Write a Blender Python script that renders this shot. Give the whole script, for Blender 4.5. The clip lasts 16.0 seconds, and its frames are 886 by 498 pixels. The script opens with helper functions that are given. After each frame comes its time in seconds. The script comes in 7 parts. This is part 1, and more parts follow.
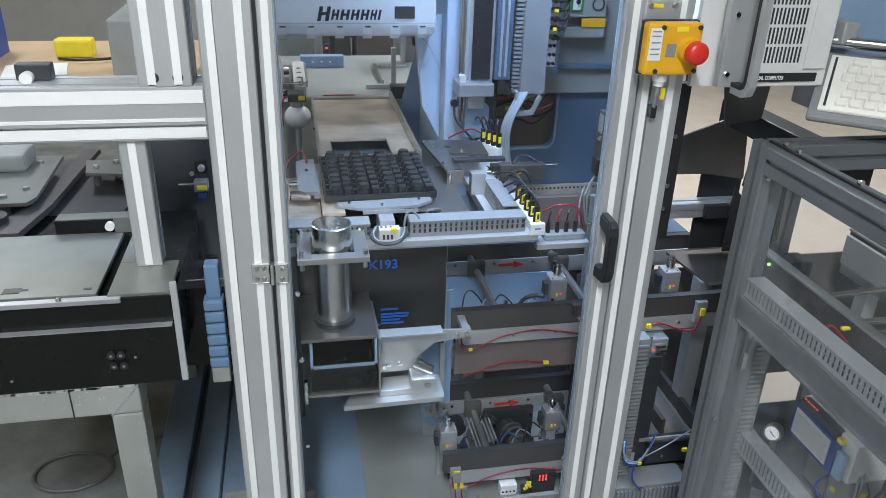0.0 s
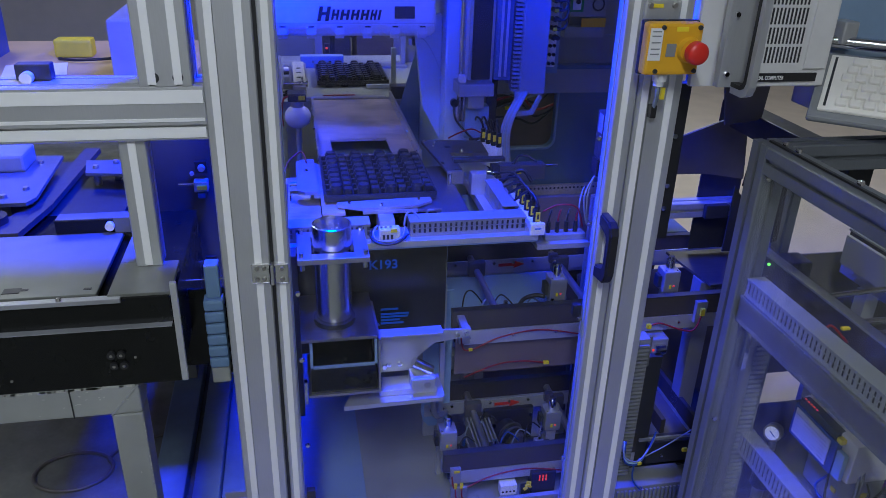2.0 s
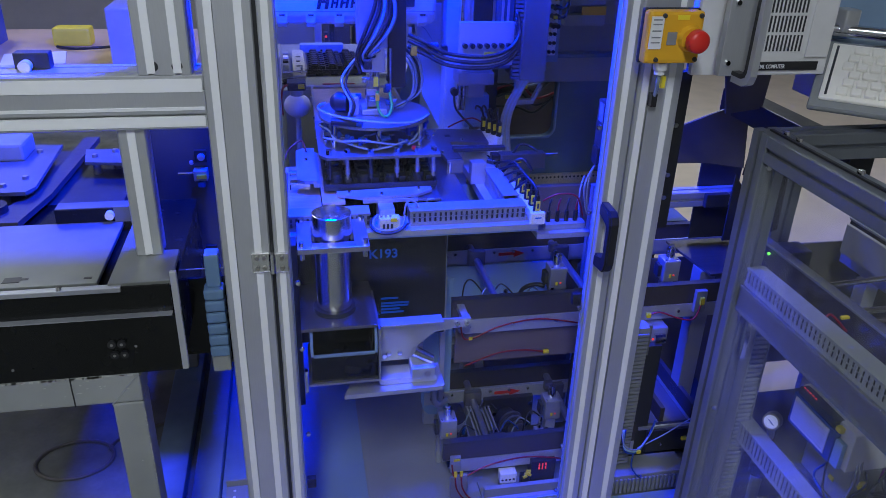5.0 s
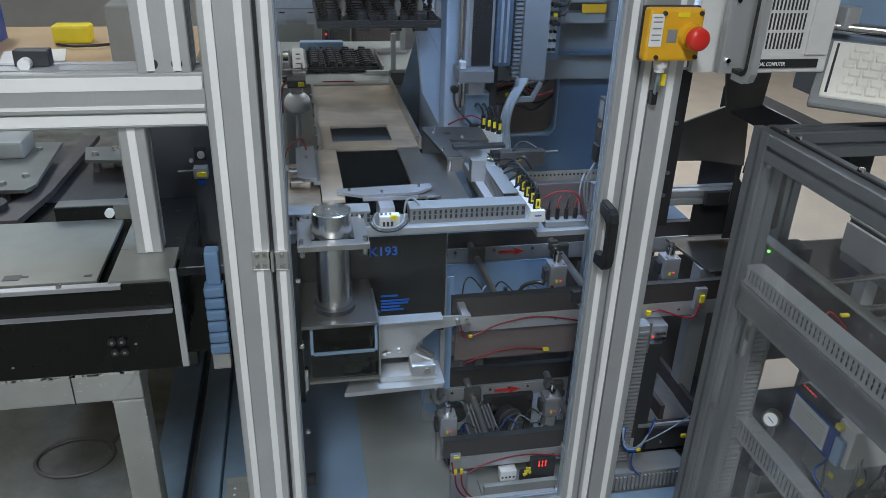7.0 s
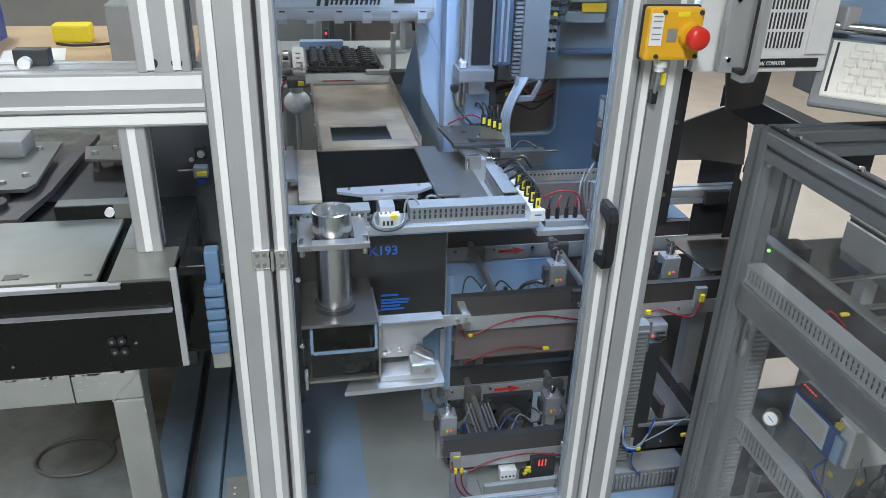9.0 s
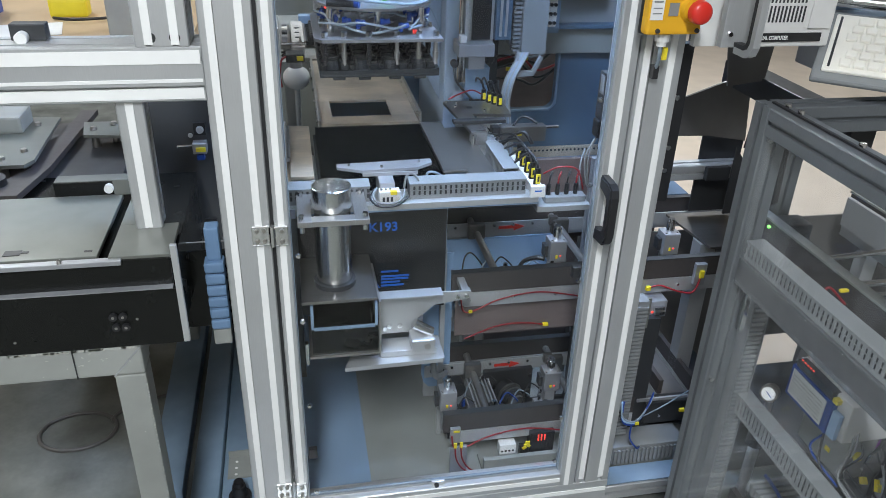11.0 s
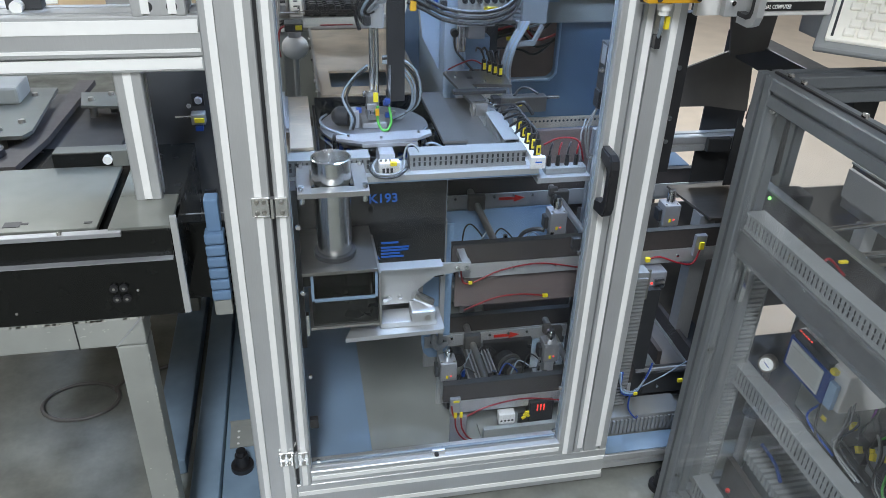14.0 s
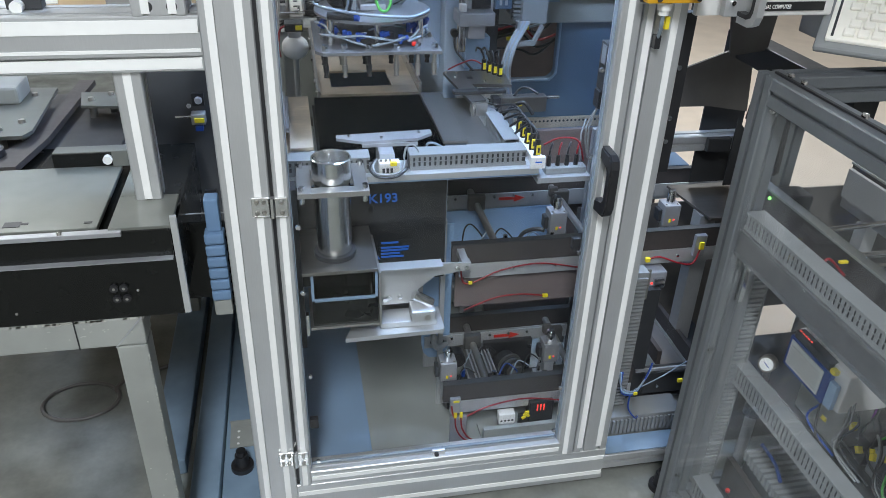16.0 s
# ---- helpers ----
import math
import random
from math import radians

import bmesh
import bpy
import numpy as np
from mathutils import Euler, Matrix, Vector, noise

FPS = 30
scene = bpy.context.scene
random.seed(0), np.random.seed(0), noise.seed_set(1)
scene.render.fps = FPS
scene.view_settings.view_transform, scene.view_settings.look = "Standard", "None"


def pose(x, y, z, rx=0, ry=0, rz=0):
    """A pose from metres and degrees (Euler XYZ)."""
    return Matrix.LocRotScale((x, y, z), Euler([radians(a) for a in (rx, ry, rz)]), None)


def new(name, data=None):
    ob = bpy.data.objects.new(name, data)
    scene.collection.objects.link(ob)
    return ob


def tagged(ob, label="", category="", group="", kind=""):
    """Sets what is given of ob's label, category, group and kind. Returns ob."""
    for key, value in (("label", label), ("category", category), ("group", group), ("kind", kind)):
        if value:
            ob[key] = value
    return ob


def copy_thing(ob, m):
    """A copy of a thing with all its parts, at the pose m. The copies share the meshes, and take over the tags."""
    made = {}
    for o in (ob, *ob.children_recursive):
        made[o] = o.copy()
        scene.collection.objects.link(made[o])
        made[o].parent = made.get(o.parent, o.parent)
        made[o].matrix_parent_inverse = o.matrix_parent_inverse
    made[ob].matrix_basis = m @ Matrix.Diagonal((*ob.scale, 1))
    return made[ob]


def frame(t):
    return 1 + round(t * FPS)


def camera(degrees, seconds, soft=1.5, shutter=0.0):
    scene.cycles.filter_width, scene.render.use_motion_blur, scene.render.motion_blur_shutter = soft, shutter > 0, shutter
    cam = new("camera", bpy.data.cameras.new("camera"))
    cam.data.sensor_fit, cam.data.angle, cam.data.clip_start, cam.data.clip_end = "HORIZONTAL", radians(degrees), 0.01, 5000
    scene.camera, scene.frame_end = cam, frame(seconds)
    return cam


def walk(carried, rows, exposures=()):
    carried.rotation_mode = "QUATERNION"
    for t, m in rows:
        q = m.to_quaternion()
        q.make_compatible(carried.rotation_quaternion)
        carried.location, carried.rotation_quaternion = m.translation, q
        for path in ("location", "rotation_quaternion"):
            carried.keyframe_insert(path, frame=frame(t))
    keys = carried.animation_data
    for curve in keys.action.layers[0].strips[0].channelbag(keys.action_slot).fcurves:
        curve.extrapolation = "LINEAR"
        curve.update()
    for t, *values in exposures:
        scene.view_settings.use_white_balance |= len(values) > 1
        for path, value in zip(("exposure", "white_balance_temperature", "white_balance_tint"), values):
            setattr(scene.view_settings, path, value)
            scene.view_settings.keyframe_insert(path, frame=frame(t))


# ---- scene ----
cam = camera(60.3, 16.0, soft=0.6)
walk(cam, [
    (0.0, pose(0, -1.2, 1.4, 64.563, -1.718, -10.754)),
    (2.5, pose(0, -1.2, 1.4, 64.563, -1.718, -10.754)),
    (3.0, pose(0, -1.2, 1.4, 64.521, -1.718, -10.754)),
    (3.5, pose(0, -1.2, 1.4, 64.436, -1.718, -10.754)),
    (4.0, pose(0, -1.2, 1.4, 64.245, -1.718, -10.754)),
    (4.2, pose(0, -1.2, 1.4, 64.139, -1.718, -10.754)),
    (4.7, pose(0, -1.2, 1.4, 63.884, -1.718, -10.754)),
    (5.4, pose(0, -1.2, 1.4, 63.630, -1.718, -10.754)),
    (6.3, pose(0, -1.2, 1.4, 63.579, -1.718, -10.754)),
    (8.8, pose(0, -1.2, 1.4, 63.566, -1.718, -10.754)),
    (9.0, pose(0, -1.2, 1.4, 63.524, -1.718, -10.754)),
    (9.2, pose(0, -1.2, 1.4, 63.417, -1.718, -10.754)),
    (9.8, pose(0, -1.2, 1.4, 63.036, -1.718, -10.754)),
    (10.6, pose(0, -1.2, 1.4, 62.188, -1.718, -10.754)),
    (11.3, pose(0, -1.2, 1.4, 61.341, -1.718, -10.754)),
    (11.5, pose(0, -1.2, 1.4, 61.003, -1.718, -10.754)),
    (12.0, pose(0, -1.2, 1.4, 59.884, -1.718, -10.754)),
    (12.4, pose(0, -1.2, 1.4, 59.597, -1.718, -10.754)),
    (12.6, pose(0, -1.2, 1.4, 59.589, -1.718, -10.754)),
    (16.0, pose(0, -1.2, 1.4, 59.589, -1.718, -10.754)),
], exposures=[(0, 0.0, 6500, 10), (0.45, 0.0, 6500, 10), (0.7, -0.15, 6300, 10), (1.3, -1.1, 6100, 10), (6.8, -1.05, 6100, 10), (6.95, -0.75, 6400, 10), (7.4, 0.0, 6500, 10), (16, 0.0, 6500, 10)])

# ---- light ----
world = bpy.data.worlds.new("room_air")
world.use_nodes = True
world.node_tree.nodes["Background"].inputs[0].default_value = (0.75, 0.85, 1.0, 1)
world.node_tree.nodes["Background"].inputs[1].default_value = 0.02
scene.world = world


def area_lamp(name, m, sx, sy, watts, colour):
    data = bpy.data.lights.new(name, "AREA")
    data.shape, data.size, data.size_y, data.energy, data.color = "RECTANGLE", sx, sy, watts, colour
    ob = new(name, data)
    ob.matrix_world = m
    return ob


WARM = (0.90, 0.965, 1.03)
COOL = (0.50, 0.71, 1.10)
# fluorescent hall ceiling luminaires, all unseen; the second is added to brighten the left
for lx, ly, watts in ((-0.35, -2.3, 132), (-2.3, -0.4, 26), (-1.6, 2.4, 44), (1.6, 2.4, 100)):
    area_lamp("ceiling_tube_light", pose(lx, ly, 2.88), 0.3, 1.5, watts, WARM)
# machine lamps over the working space, in an added light box out of view
area_lamp("machine_tube_light", pose(0.41, 0.27, 1.86), 0.28, 0.32, 27, COOL)
area_lamp("machine_blue_light", pose(0.05, 0.27, 1.86), 0.28, 0.32, 330, (0.0, 0.02, 1.0))

# ---- materials ----


def mat(name, colour, rough=0.5, metal=0.0, var=0.12, scale=60.0, bump=0.05, stretch=(1, 1, 1), stain=0.15, spec=0.5, glow=None):
    m = bpy.data.materials.new(name)
    m.use_nodes = True
    t = m.node_tree
    n, ln = t.nodes, t.links.new
    b = n["Principled BSDF"]
    co = n.new("ShaderNodeTexCoord")
    mp = n.new("ShaderNodeMapping")
    mp.inputs["Scale"].default_value = stretch
    ln(co.outputs["Object"], mp.inputs[0])
    fine, broad = n.new("ShaderNodeTexNoise"), n.new("ShaderNodeTexNoise")
    fine.inputs["Scale"].default_value, fine.inputs["Detail"].default_value = scale, 5
    broad.inputs["Scale"].default_value, broad.inputs["Detail"].default_value = 7.0, 4
    ln(mp.outputs[0], fine.inputs["Vector"])
    ln(co.outputs["Object"], broad.inputs["Vector"])
    mix = n.new("ShaderNodeMix")
    mix.data_type = "RGBA"
    mix.inputs[6].default_value = (*[c * (1 - var) for c in colour], 1)
    mix.inputs[7].default_value = (*[min(1, c * (1 + var)) for c in colour], 1)
    ln(fine.outputs[0], mix.inputs[0])
    ramp = n.new("ShaderNodeMapRange")
    ramp.inputs[1].default_value, ramp.inputs[2].default_value = 0.35, 0.7
    ramp.inputs[3].default_value, ramp.inputs[4].default_value = 1.0, 1 - stain
    ln(broad.outputs[0], ramp.inputs[0])
    mul = n.new("ShaderNodeMix")
    mul.data_type, mul.blend_type = "RGBA", "MULTIPLY"
    mul.inputs[0].default_value = 1
    ln(mix.outputs[2], mul.inputs[6])
    ln(ramp.outputs[0], mul.inputs[7])
    ln(mul.outputs[2], b.inputs["Base Color"])
    rr = n.new("ShaderNodeMapRange")
    rr.inputs[3].default_value, rr.inputs[4].default_value = max(0.02, rough * 0.75), min(1, rough * 1.25)
    ln(fine.outputs[0], rr.inputs[0])
    ln(rr.outputs[0], b.inputs["Roughness"])
    b.inputs["Metallic"].default_value = metal
    b.inputs["Specular IOR Level"].default_value = spec
    if bump:
        bp = n.new("ShaderNodeBump")
        bp.inputs["Strength"].default_value, bp.inputs["Distance"].default_value = bump, 0.002
        ln(fine.outputs[0], bp.inputs["Height"])
        ln(bp.outputs[0], b.inputs["Normal"])
    if glow:
        b.inputs["Emission Color"].default_value, b.inputs["Emission Strength"].default_value = (*glow[0], 1), glow[1]
    return m


def pane_mat(name, tint, gloss):
    m = bpy.data.materials.new(name)
    m.use_nodes = True
    n, ln = m.node_tree.nodes, m.node_tree.links.new
    out = n["Material Output"]
    n.remove(n["Principled BSDF"])
    tr, gl, mx = n.new("ShaderNodeBsdfTransparent"), n.new("ShaderNodeBsdfGlossy"), n.new("ShaderNodeMixShader")
    lw, pw, mr = n.new("ShaderNodeLayerWeight"), n.new("ShaderNodeMath"), n.new("ShaderNodeMapRange")
    tr.inputs[0].default_value = (*tint, 1)
    gl.inputs[0].default_value, gl.inputs["Roughness"].default_value = (1, 1, 1, 1), 0.03
    lw.inputs[0].default_value = 0.5
    pw.operation = "POWER"
    pw.inputs[1].default_value = 4.0
    mr.inputs[3].default_value, mr.inputs[4].default_value = 0.03 * gloss, gloss
    ln(lw.outputs["Facing"], pw.inputs[0])
    ln(pw.outputs[0], mr.inputs[0])
    ln(mr.outputs[0], mx.inputs[0])
    ln(tr.outputs[0], mx.inputs[1])
    ln(gl.outputs[0], mx.inputs[2])
    ln(mx.outputs[0], out.inputs[0])
    return m


ALU = mat("anodised_aluminium", (0.55, 0.56, 0.565), 0.40, 0.6, 0.08, 40, 0.03, (14, 14, 1), 0.08)
DARKSTEEL = mat("dark_rolled_steel", (0.24, 0.228, 0.215), 0.32, 0.8, 0.2, 16, 0.04, (1, 9, 1), 0.3)
STRIP = mat("white_slot_cover", (0.86, 0.86, 0.84), 0.35, 0, 0.03, 50, 0.0, stain=0.05)
STEEL = mat("brushed_steel", (0.50, 0.48, 0.45), 0.38, 0.9, 0.18, 25, 0.04, (30, 2, 30), 0.3)
PLATE = mat("ground_steel_plate", (0.69, 0.58, 0.45), 0.36, 0.5, 0.34, 22, 0.05, (1, 9, 1), 0.55)
DULL = mat("dull_aluminium_plate", (0.42, 0.43, 0.45), 0.45, 0.6, 0.1, 35, 0.03, stain=0.2)
CHROME = mat("polished_chrome", (0.78, 0.78, 0.78), 0.12, 1.0, 0.05, 30, 0.0)
TUBE = mat("turned_stainless", (0.66, 0.66, 0.65), 0.22, 1.0, 0.05, 90, 0.0, (30, 30, 2), 0.06)
BLACK = mat("black_plastic", (0.018, 0.018, 0.02), 0.4, 0, 0.25, 70, 0.05)
GLOSSBLACK = mat("black_lacquered_sheet", (0.006, 0.0065, 0.006), 0.26, 0, 0.2, 25, 0.02)
GLOSSBLACK.node_tree.nodes["Principled BSDF"].inputs["Specular IOR Level"].default_value = 0.3
BELT = mat("dark_conveyor_belt", (0.058, 0.051, 0.049), 0.5, 0, 0.25, 90, 0.08)
BAY = mat("grey_brown_bay_sheet", (0.15, 0.14, 0.13), 0.4, 0.2, 0.12, 30, 0.03, stain=0.2)
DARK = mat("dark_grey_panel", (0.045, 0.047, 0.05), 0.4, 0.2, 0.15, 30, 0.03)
COVER = mat("dark_grey_cover_plate", (0.205, 0.213, 0.192), 0.38, 0.35, 0.12, 30, 0.03, stain=0.3)
GREY = mat("grey_painted_steel", (0.30, 0.31, 0.29), 0.5, 0, 0.07, 35, 0.05, stain=0.2)
DUCT = mat("grey_duct_plastic", (0.235, 0.245, 0.25), 0.5, 0, 0.04, 50, 0.02)
PALEBLUE = mat("pale_blue_cast_paint", (0.46, 0.56, 0.68), 0.4, 0, 0.04, 40, 0.02, stain=0.08)
BASEBLUE = mat("dull_blue_base_paint", (0.22, 0.31, 0.41), 0.4, 0, 0.08, 40, 0.04, stain=0.25)
CHIP = mat("worn_paint_edge", (0.42, 0.42, 0.38), 0.6, 0, 0.2, 200, 0.05)
SIDEPANEL = mat("charcoal_side_panel", (0.075, 0.077, 0.08), 0.35, 0.1, 0.12, 25, 0.02, stain=0.2)
# darker copy of ALU: the station's shade is put into the colour
STATIONALU = mat("shaded_aluminium_profile", (0.215, 0.23, 0.245), 0.36, 0.55, 0.1, 40, 0.03, (14, 14, 1), 0.15)
REARBLUE = mat("dark_blue_grey_casting_paint", (0.095, 0.15, 0.215), 0.4, 0, 0.06, 40, 0.03, stain=0.2)
ROBOT = mat("robot_white_paint", (0.72, 0.75, 0.78), 0.35, 0, 0.03, 40, 0.02, stain=0.06)
BLUEGREY = mat("blue_grey_paint", (0.23, 0.33, 0.46), 0.45, 0, 0.05, 40, 0.03, stain=0.15)
BLUELIGHT = mat("pale_blue_plastic", (0.30, 0.46, 0.68), 0.4, 0, 0.05, 40, 0.02)
GRIPMETAL = mat("matt_gripper_aluminium", (0.29, 0.295, 0.305), 0.36, 0.75, 0.1, 40, 0.03, stain=0.2)
# pale blue plastic darkened by the shadow the chain hangs in
CHAINBLUE = mat("shaded_blue_chain_plastic", (0.15, 0.25, 0.40), 0.4, 0, 0.08, 40, 0.03)
YELLOW = mat("yellow_enamel", (0.75, 0.40, 0.02), 0.4, 0, 0.05, 50, 0.03)
LABEL = mat("yellow_marker_label", (0.85, 0.68, 0.03), 0.5, 0, 0.05, 80, 0.0)
RED = mat("red_plastic", (0.62, 0.03, 0.02), 0.3, 0, 0.06, 50, 0.0)
REDWIRE = mat("red_cable_sheath", (0.26, 0.012, 0.018), 0.45, 0, 0.1, 80, 0.0)
GREENWIRE = mat("green_yellow_wire", (0.07, 0.36, 0.05), 0.45, 0, 0.1, 80, 0.0)
PURPLE = mat("purple_bus_cable", (0.22, 0.04, 0.30), 0.45, 0, 0.1, 80, 0.0)
HOSE = mat("clear_air_hose", (0.26, 0.31, 0.36), 0.15, 0, 0.1, 60, 0.0)
FITTING = mat("blue_push_fitting", (0.015, 0.06, 0.30), 0.35, 0, 0.1, 60, 0.0)
WHITE = mat("white_plastic", (0.80, 0.80, 0.78), 0.4, 0, 0.03, 50, 0.0)
CREAM = mat("cream_key_plastic", (0.87, 0.84, 0.76), 0.5, 0, 0.03, 50, 0.0)
PCGREY = mat("computer_grey_paint", (0.70, 0.69, 0.67), 0.45, 0, 0.04, 60, 0.04)
TRAYBLACK = mat("black_formed_tray", (0.022, 0.024, 0.027), 0.33, 0, 0.3, 45, 0.05)
SHAFT = mat("dark_smoked_acrylic", (0.004, 0.006, 0.010), 0.12, 0, 0.2, 20, 0.0)
FILM = mat("smoked_protective_film", (0.018, 0.019, 0.021), 0.22, 0, 0.2, 12, 0.03)
INK = mat("blue_print", (0.01, 0.13, 0.60), 0.5, 0, 0.1, 60, 0.0)
DARKINK = mat("dark_print", (0.012, 0.015, 0.025), 0.5, 0, 0.1, 60, 0.0)
WOOD = mat("brown_board", (0.15, 0.118, 0.112), 0.55, 0, 0.25, 18, 0.05, (1, 6, 6))
BENCH = mat("beech_bench_top", (0.55, 0.40, 0.24), 0.45, 0, 0.15, 12, 0.03, (1, 10, 1))
FLOOR = mat("grey_green_floor_coating", (0.25, 0.258, 0.235), 0.22, 0, 0.10, 90, 0.03, stain=0.45)
PALEFLOOR = mat("cream_floor_colour", (0.66, 0.56, 0.455), 0.4, 0, 0.05, 90, 0.02, stain=0.1)
WALL = mat("off_white_wall_paint", (0.45, 0.43, 0.40), 0.7, 0, 0.04, 60, 0.04, stain=0.08)
BLUEBIN = mat("blue_crate_plastic", (0.03, 0.07, 0.30), 0.4, 0, 0.08, 40, 0.02)
GREEN = mat("green_label", (0.03, 0.25, 0.06), 0.5, 0, 0.1, 60, 0.0)
LEDRED = mat("red_indicator", (0.5, 0.02, 0.02), 0.3, 0, 0, 20, 0, glow=((1.0, 0.05, 0.03), 2.0))
LEDGREEN = mat("green_indicator", (0.05, 0.5, 0.05), 0.3, 0, 0, 20, 0, glow=((0.2, 1.0, 0.1), 3.0))
GLASS = pane_mat("clear_polycarbonate", (0.965, 0.975, 0.98), 0.6)


def hazed(name, tint, gloss, haze):
    """A pane whose thin uneven diffuse film and streaks imitate reflection haze."""
    m = pane_mat(name, tint, gloss)
    n, ln = m.node_tree.nodes, m.node_tree.links.new
    out = n["Material Output"]
    clear = out.inputs[0].links[0].from_socket
    df, mx, nz, mp, tc, mr = (n.new("ShaderNode" + k) for k in ("BsdfDiffuse", "MixShader", "TexNoise", "Mapping", "TexCoord", "MapRange"))
    df.inputs[0].default_value = (0.75, 0.78, 0.8, 1)
    mp.inputs["Scale"].default_value = (1, 14, 1.2)
    nz.inputs["Scale"].default_value, nz.inputs["Detail"].default_value = 3.0, 5.0
    mr.inputs[1].default_value, mr.inputs[2].default_value = 0.3, 0.75
    mr.inputs[3].default_value, mr.inputs[4].default_value = haze * 0.4, haze * 1.8
    ln(tc.outputs["Object"], mp.inputs[0])
    ln(mp.outputs[0], nz.inputs["Vector"])
    ln(nz.outputs["Fac"], mr.inputs[0])
    ln(mr.outputs[0], mx.inputs[0])
    ln(clear, mx.inputs[1])
    ln(df.outputs[0], mx.inputs[2])
    ln(mx.outputs[0], out.inputs[0])
    return m


HAZEPANE = hazed("hazed_polycarbonate", (0.965, 0.975, 0.98), 0.6, 0.020)
LAMPGLOW = mat("lamp_diffuser", (0.8, 0.8, 0.8), 0.5, 0, 0, 20, 0, glow=((1.0, 0.95, 0.86), 4.0))

# ---- builders ----


SMALL = ("screw", "slot", "bolt", "print_bar", "print_line", "hole", "port", "lip", "valve_knob", "chipped_paint", "cut_out", "clip")


def part(name, bm, material, parent=None, label=""):
    """Links a bmesh as one part; small repeats in it each become a part of their own."""
    bmesh.ops.recalc_face_normals(bm, faces=bm.faces)
    if name.endswith(SMALL):
        left, first = set(bm.verts), None
        for v in list(bm.verts):
            if v not in left:
                continue
            isle, todo = set(), [v]
            while todo:
                k = todo.pop()
                if k in isle:
                    continue
                isle.add(k)
                todo += [e.other_vert(k) for e in k.link_edges]
            left -= isle
            one = bmesh.new()
            copy = {k: one.verts.new(k.co) for k in isle}
            for f in {f for k in isle for f in k.link_faces}:
                one.faces.new([copy[k] for k in f.verts])
            ob = single(name, one, material, parent, label)
            first = first or ob
        bm.free()
        return first
    return single(name, bm, material, parent, label)


def single(name, bm, material, parent, label):
    me = bpy.data.meshes.new(name)
    bm.to_mesh(me)
    bm.free()
    me.materials.append(material)
    ob = new(name, me)
    hold(ob, parent)
    return tagged(ob, label)


def hold(ob, parent):
    """Parents ob so that its mesh keeps its place in the world."""
    ob.parent = parent
    if parent and parent.type == "EMPTY":
        ob.matrix_parent_inverse = parent.matrix_basis.inverted()


def thing(name, label, category, group="", at=(0, 0, 0), kind=""):
    ob = new(name)
    ob.empty_display_size = 0.02
    ob.location = at
    return tagged(ob, label, category, group, kind)


def box(bm, a, b, bev=0.0, rot=None):
    made = bmesh.ops.create_cube(bm, size=1)["verts"]
    a, b = Vector(a), Vector(b)
    c, d = (a + b) / 2, b - a
    for v in made:
        v.co = Vector((v.co.x * d.x, v.co.y * d.y, v.co.z * d.z)) + c
    if rot:
        bmesh.ops.rotate(bm, verts=made, cent=c, matrix=Euler([radians(r) for r in rot]).to_matrix())
    if bev:
        edges = list({e for v in made for e in v.link_edges})
        bmesh.ops.bevel(bm, geom=edges, offset=bev, segments=2, affect="EDGES", profile=0.6)
    return bm


def cyl(bm, p, q, r, r2=None, seg=18):
    p, q = Vector(p), Vector(q)
    d = q - p
    m = Matrix.Translation((p + q) / 2) @ d.to_track_quat("Z", "Y").to_matrix().to_4x4()
    bmesh.ops.create_cone(bm, cap_ends=True, segments=seg, radius1=r, radius2=r if r2 is None else r2, depth=d.length, matrix=m)
    return bm


def ball(bm, c, r, squash=(1, 1, 1)):
    bmesh.ops.create_uvsphere(bm, u_segments=18, v_segments=12, radius=r, matrix=Matrix.Translation(c) @ Matrix.Diagonal((*squash, 1)))
    return bm


def slab(bm, poly, axis, a, b):
    """A polygon drawn across the axis and drawn out from a to b along it."""
    def at(u, v, w):
        return {"x": (w, u, v), "y": (u, w, v), "z": (u, v, w)}[axis]
    lo = [bm.verts.new(at(u, v, a)) for u, v in poly]
    hi = [bm.verts.new(at(u, v, b)) for u, v in poly]
    bm.faces.new(lo)
    bm.faces.new(hi)
    for i in range(len(poly)):
        j = (i + 1) % len(poly)
        bm.faces.new((lo[i], lo[j], hi[j], hi[i]))
    return bm


def smooth_path(pts, steps=6):
    pts = [Vector(p) for p in pts]
    out = []
    for i in range(len(pts) - 1):
        p0, p1, p2, p3 = pts[max(i - 1, 0)], pts[i], pts[i + 1], pts[min(i + 2, len(pts) - 1)]
        for k in range(steps):
            t = k / steps
            out.append(0.5 * (2 * p1 + (p2 - p0) * t + (2 * p0 - 5 * p1 + 4 * p2 - p3) * t * t + (3 * p1 - p0 - 3 * p2 + p3) * t ** 3))
    return out + [pts[-1]]


def pipe(bm, pts, r, seg=8, steps=6):
    path = smooth_path(pts, steps)
    rings = []
    side = Vector((0.31, 0.52, 0.79))
    for i, p in enumerate(path):
        d = (path[min(i + 1, len(path) - 1)] - path[max(i - 1, 0)]).normalized()
        u = (side - d * side.dot(d)).normalized()
        side = u
        w = d.cross(u)
        rings.append([bm.verts.new(p + (u * math.cos(k * math.tau / seg) + w * math.sin(k * math.tau / seg)) * r) for k in range(seg)])
    for a, b in zip(rings, rings[1:]):
        for k in range(seg):
            f = bm.faces.new((a[k], a[(k + 1) % seg], b[(k + 1) % seg], b[k]))
            f.smooth = True
    bm.faces.new(rings[0])
    bm.faces.new(rings[-1])
    return bm


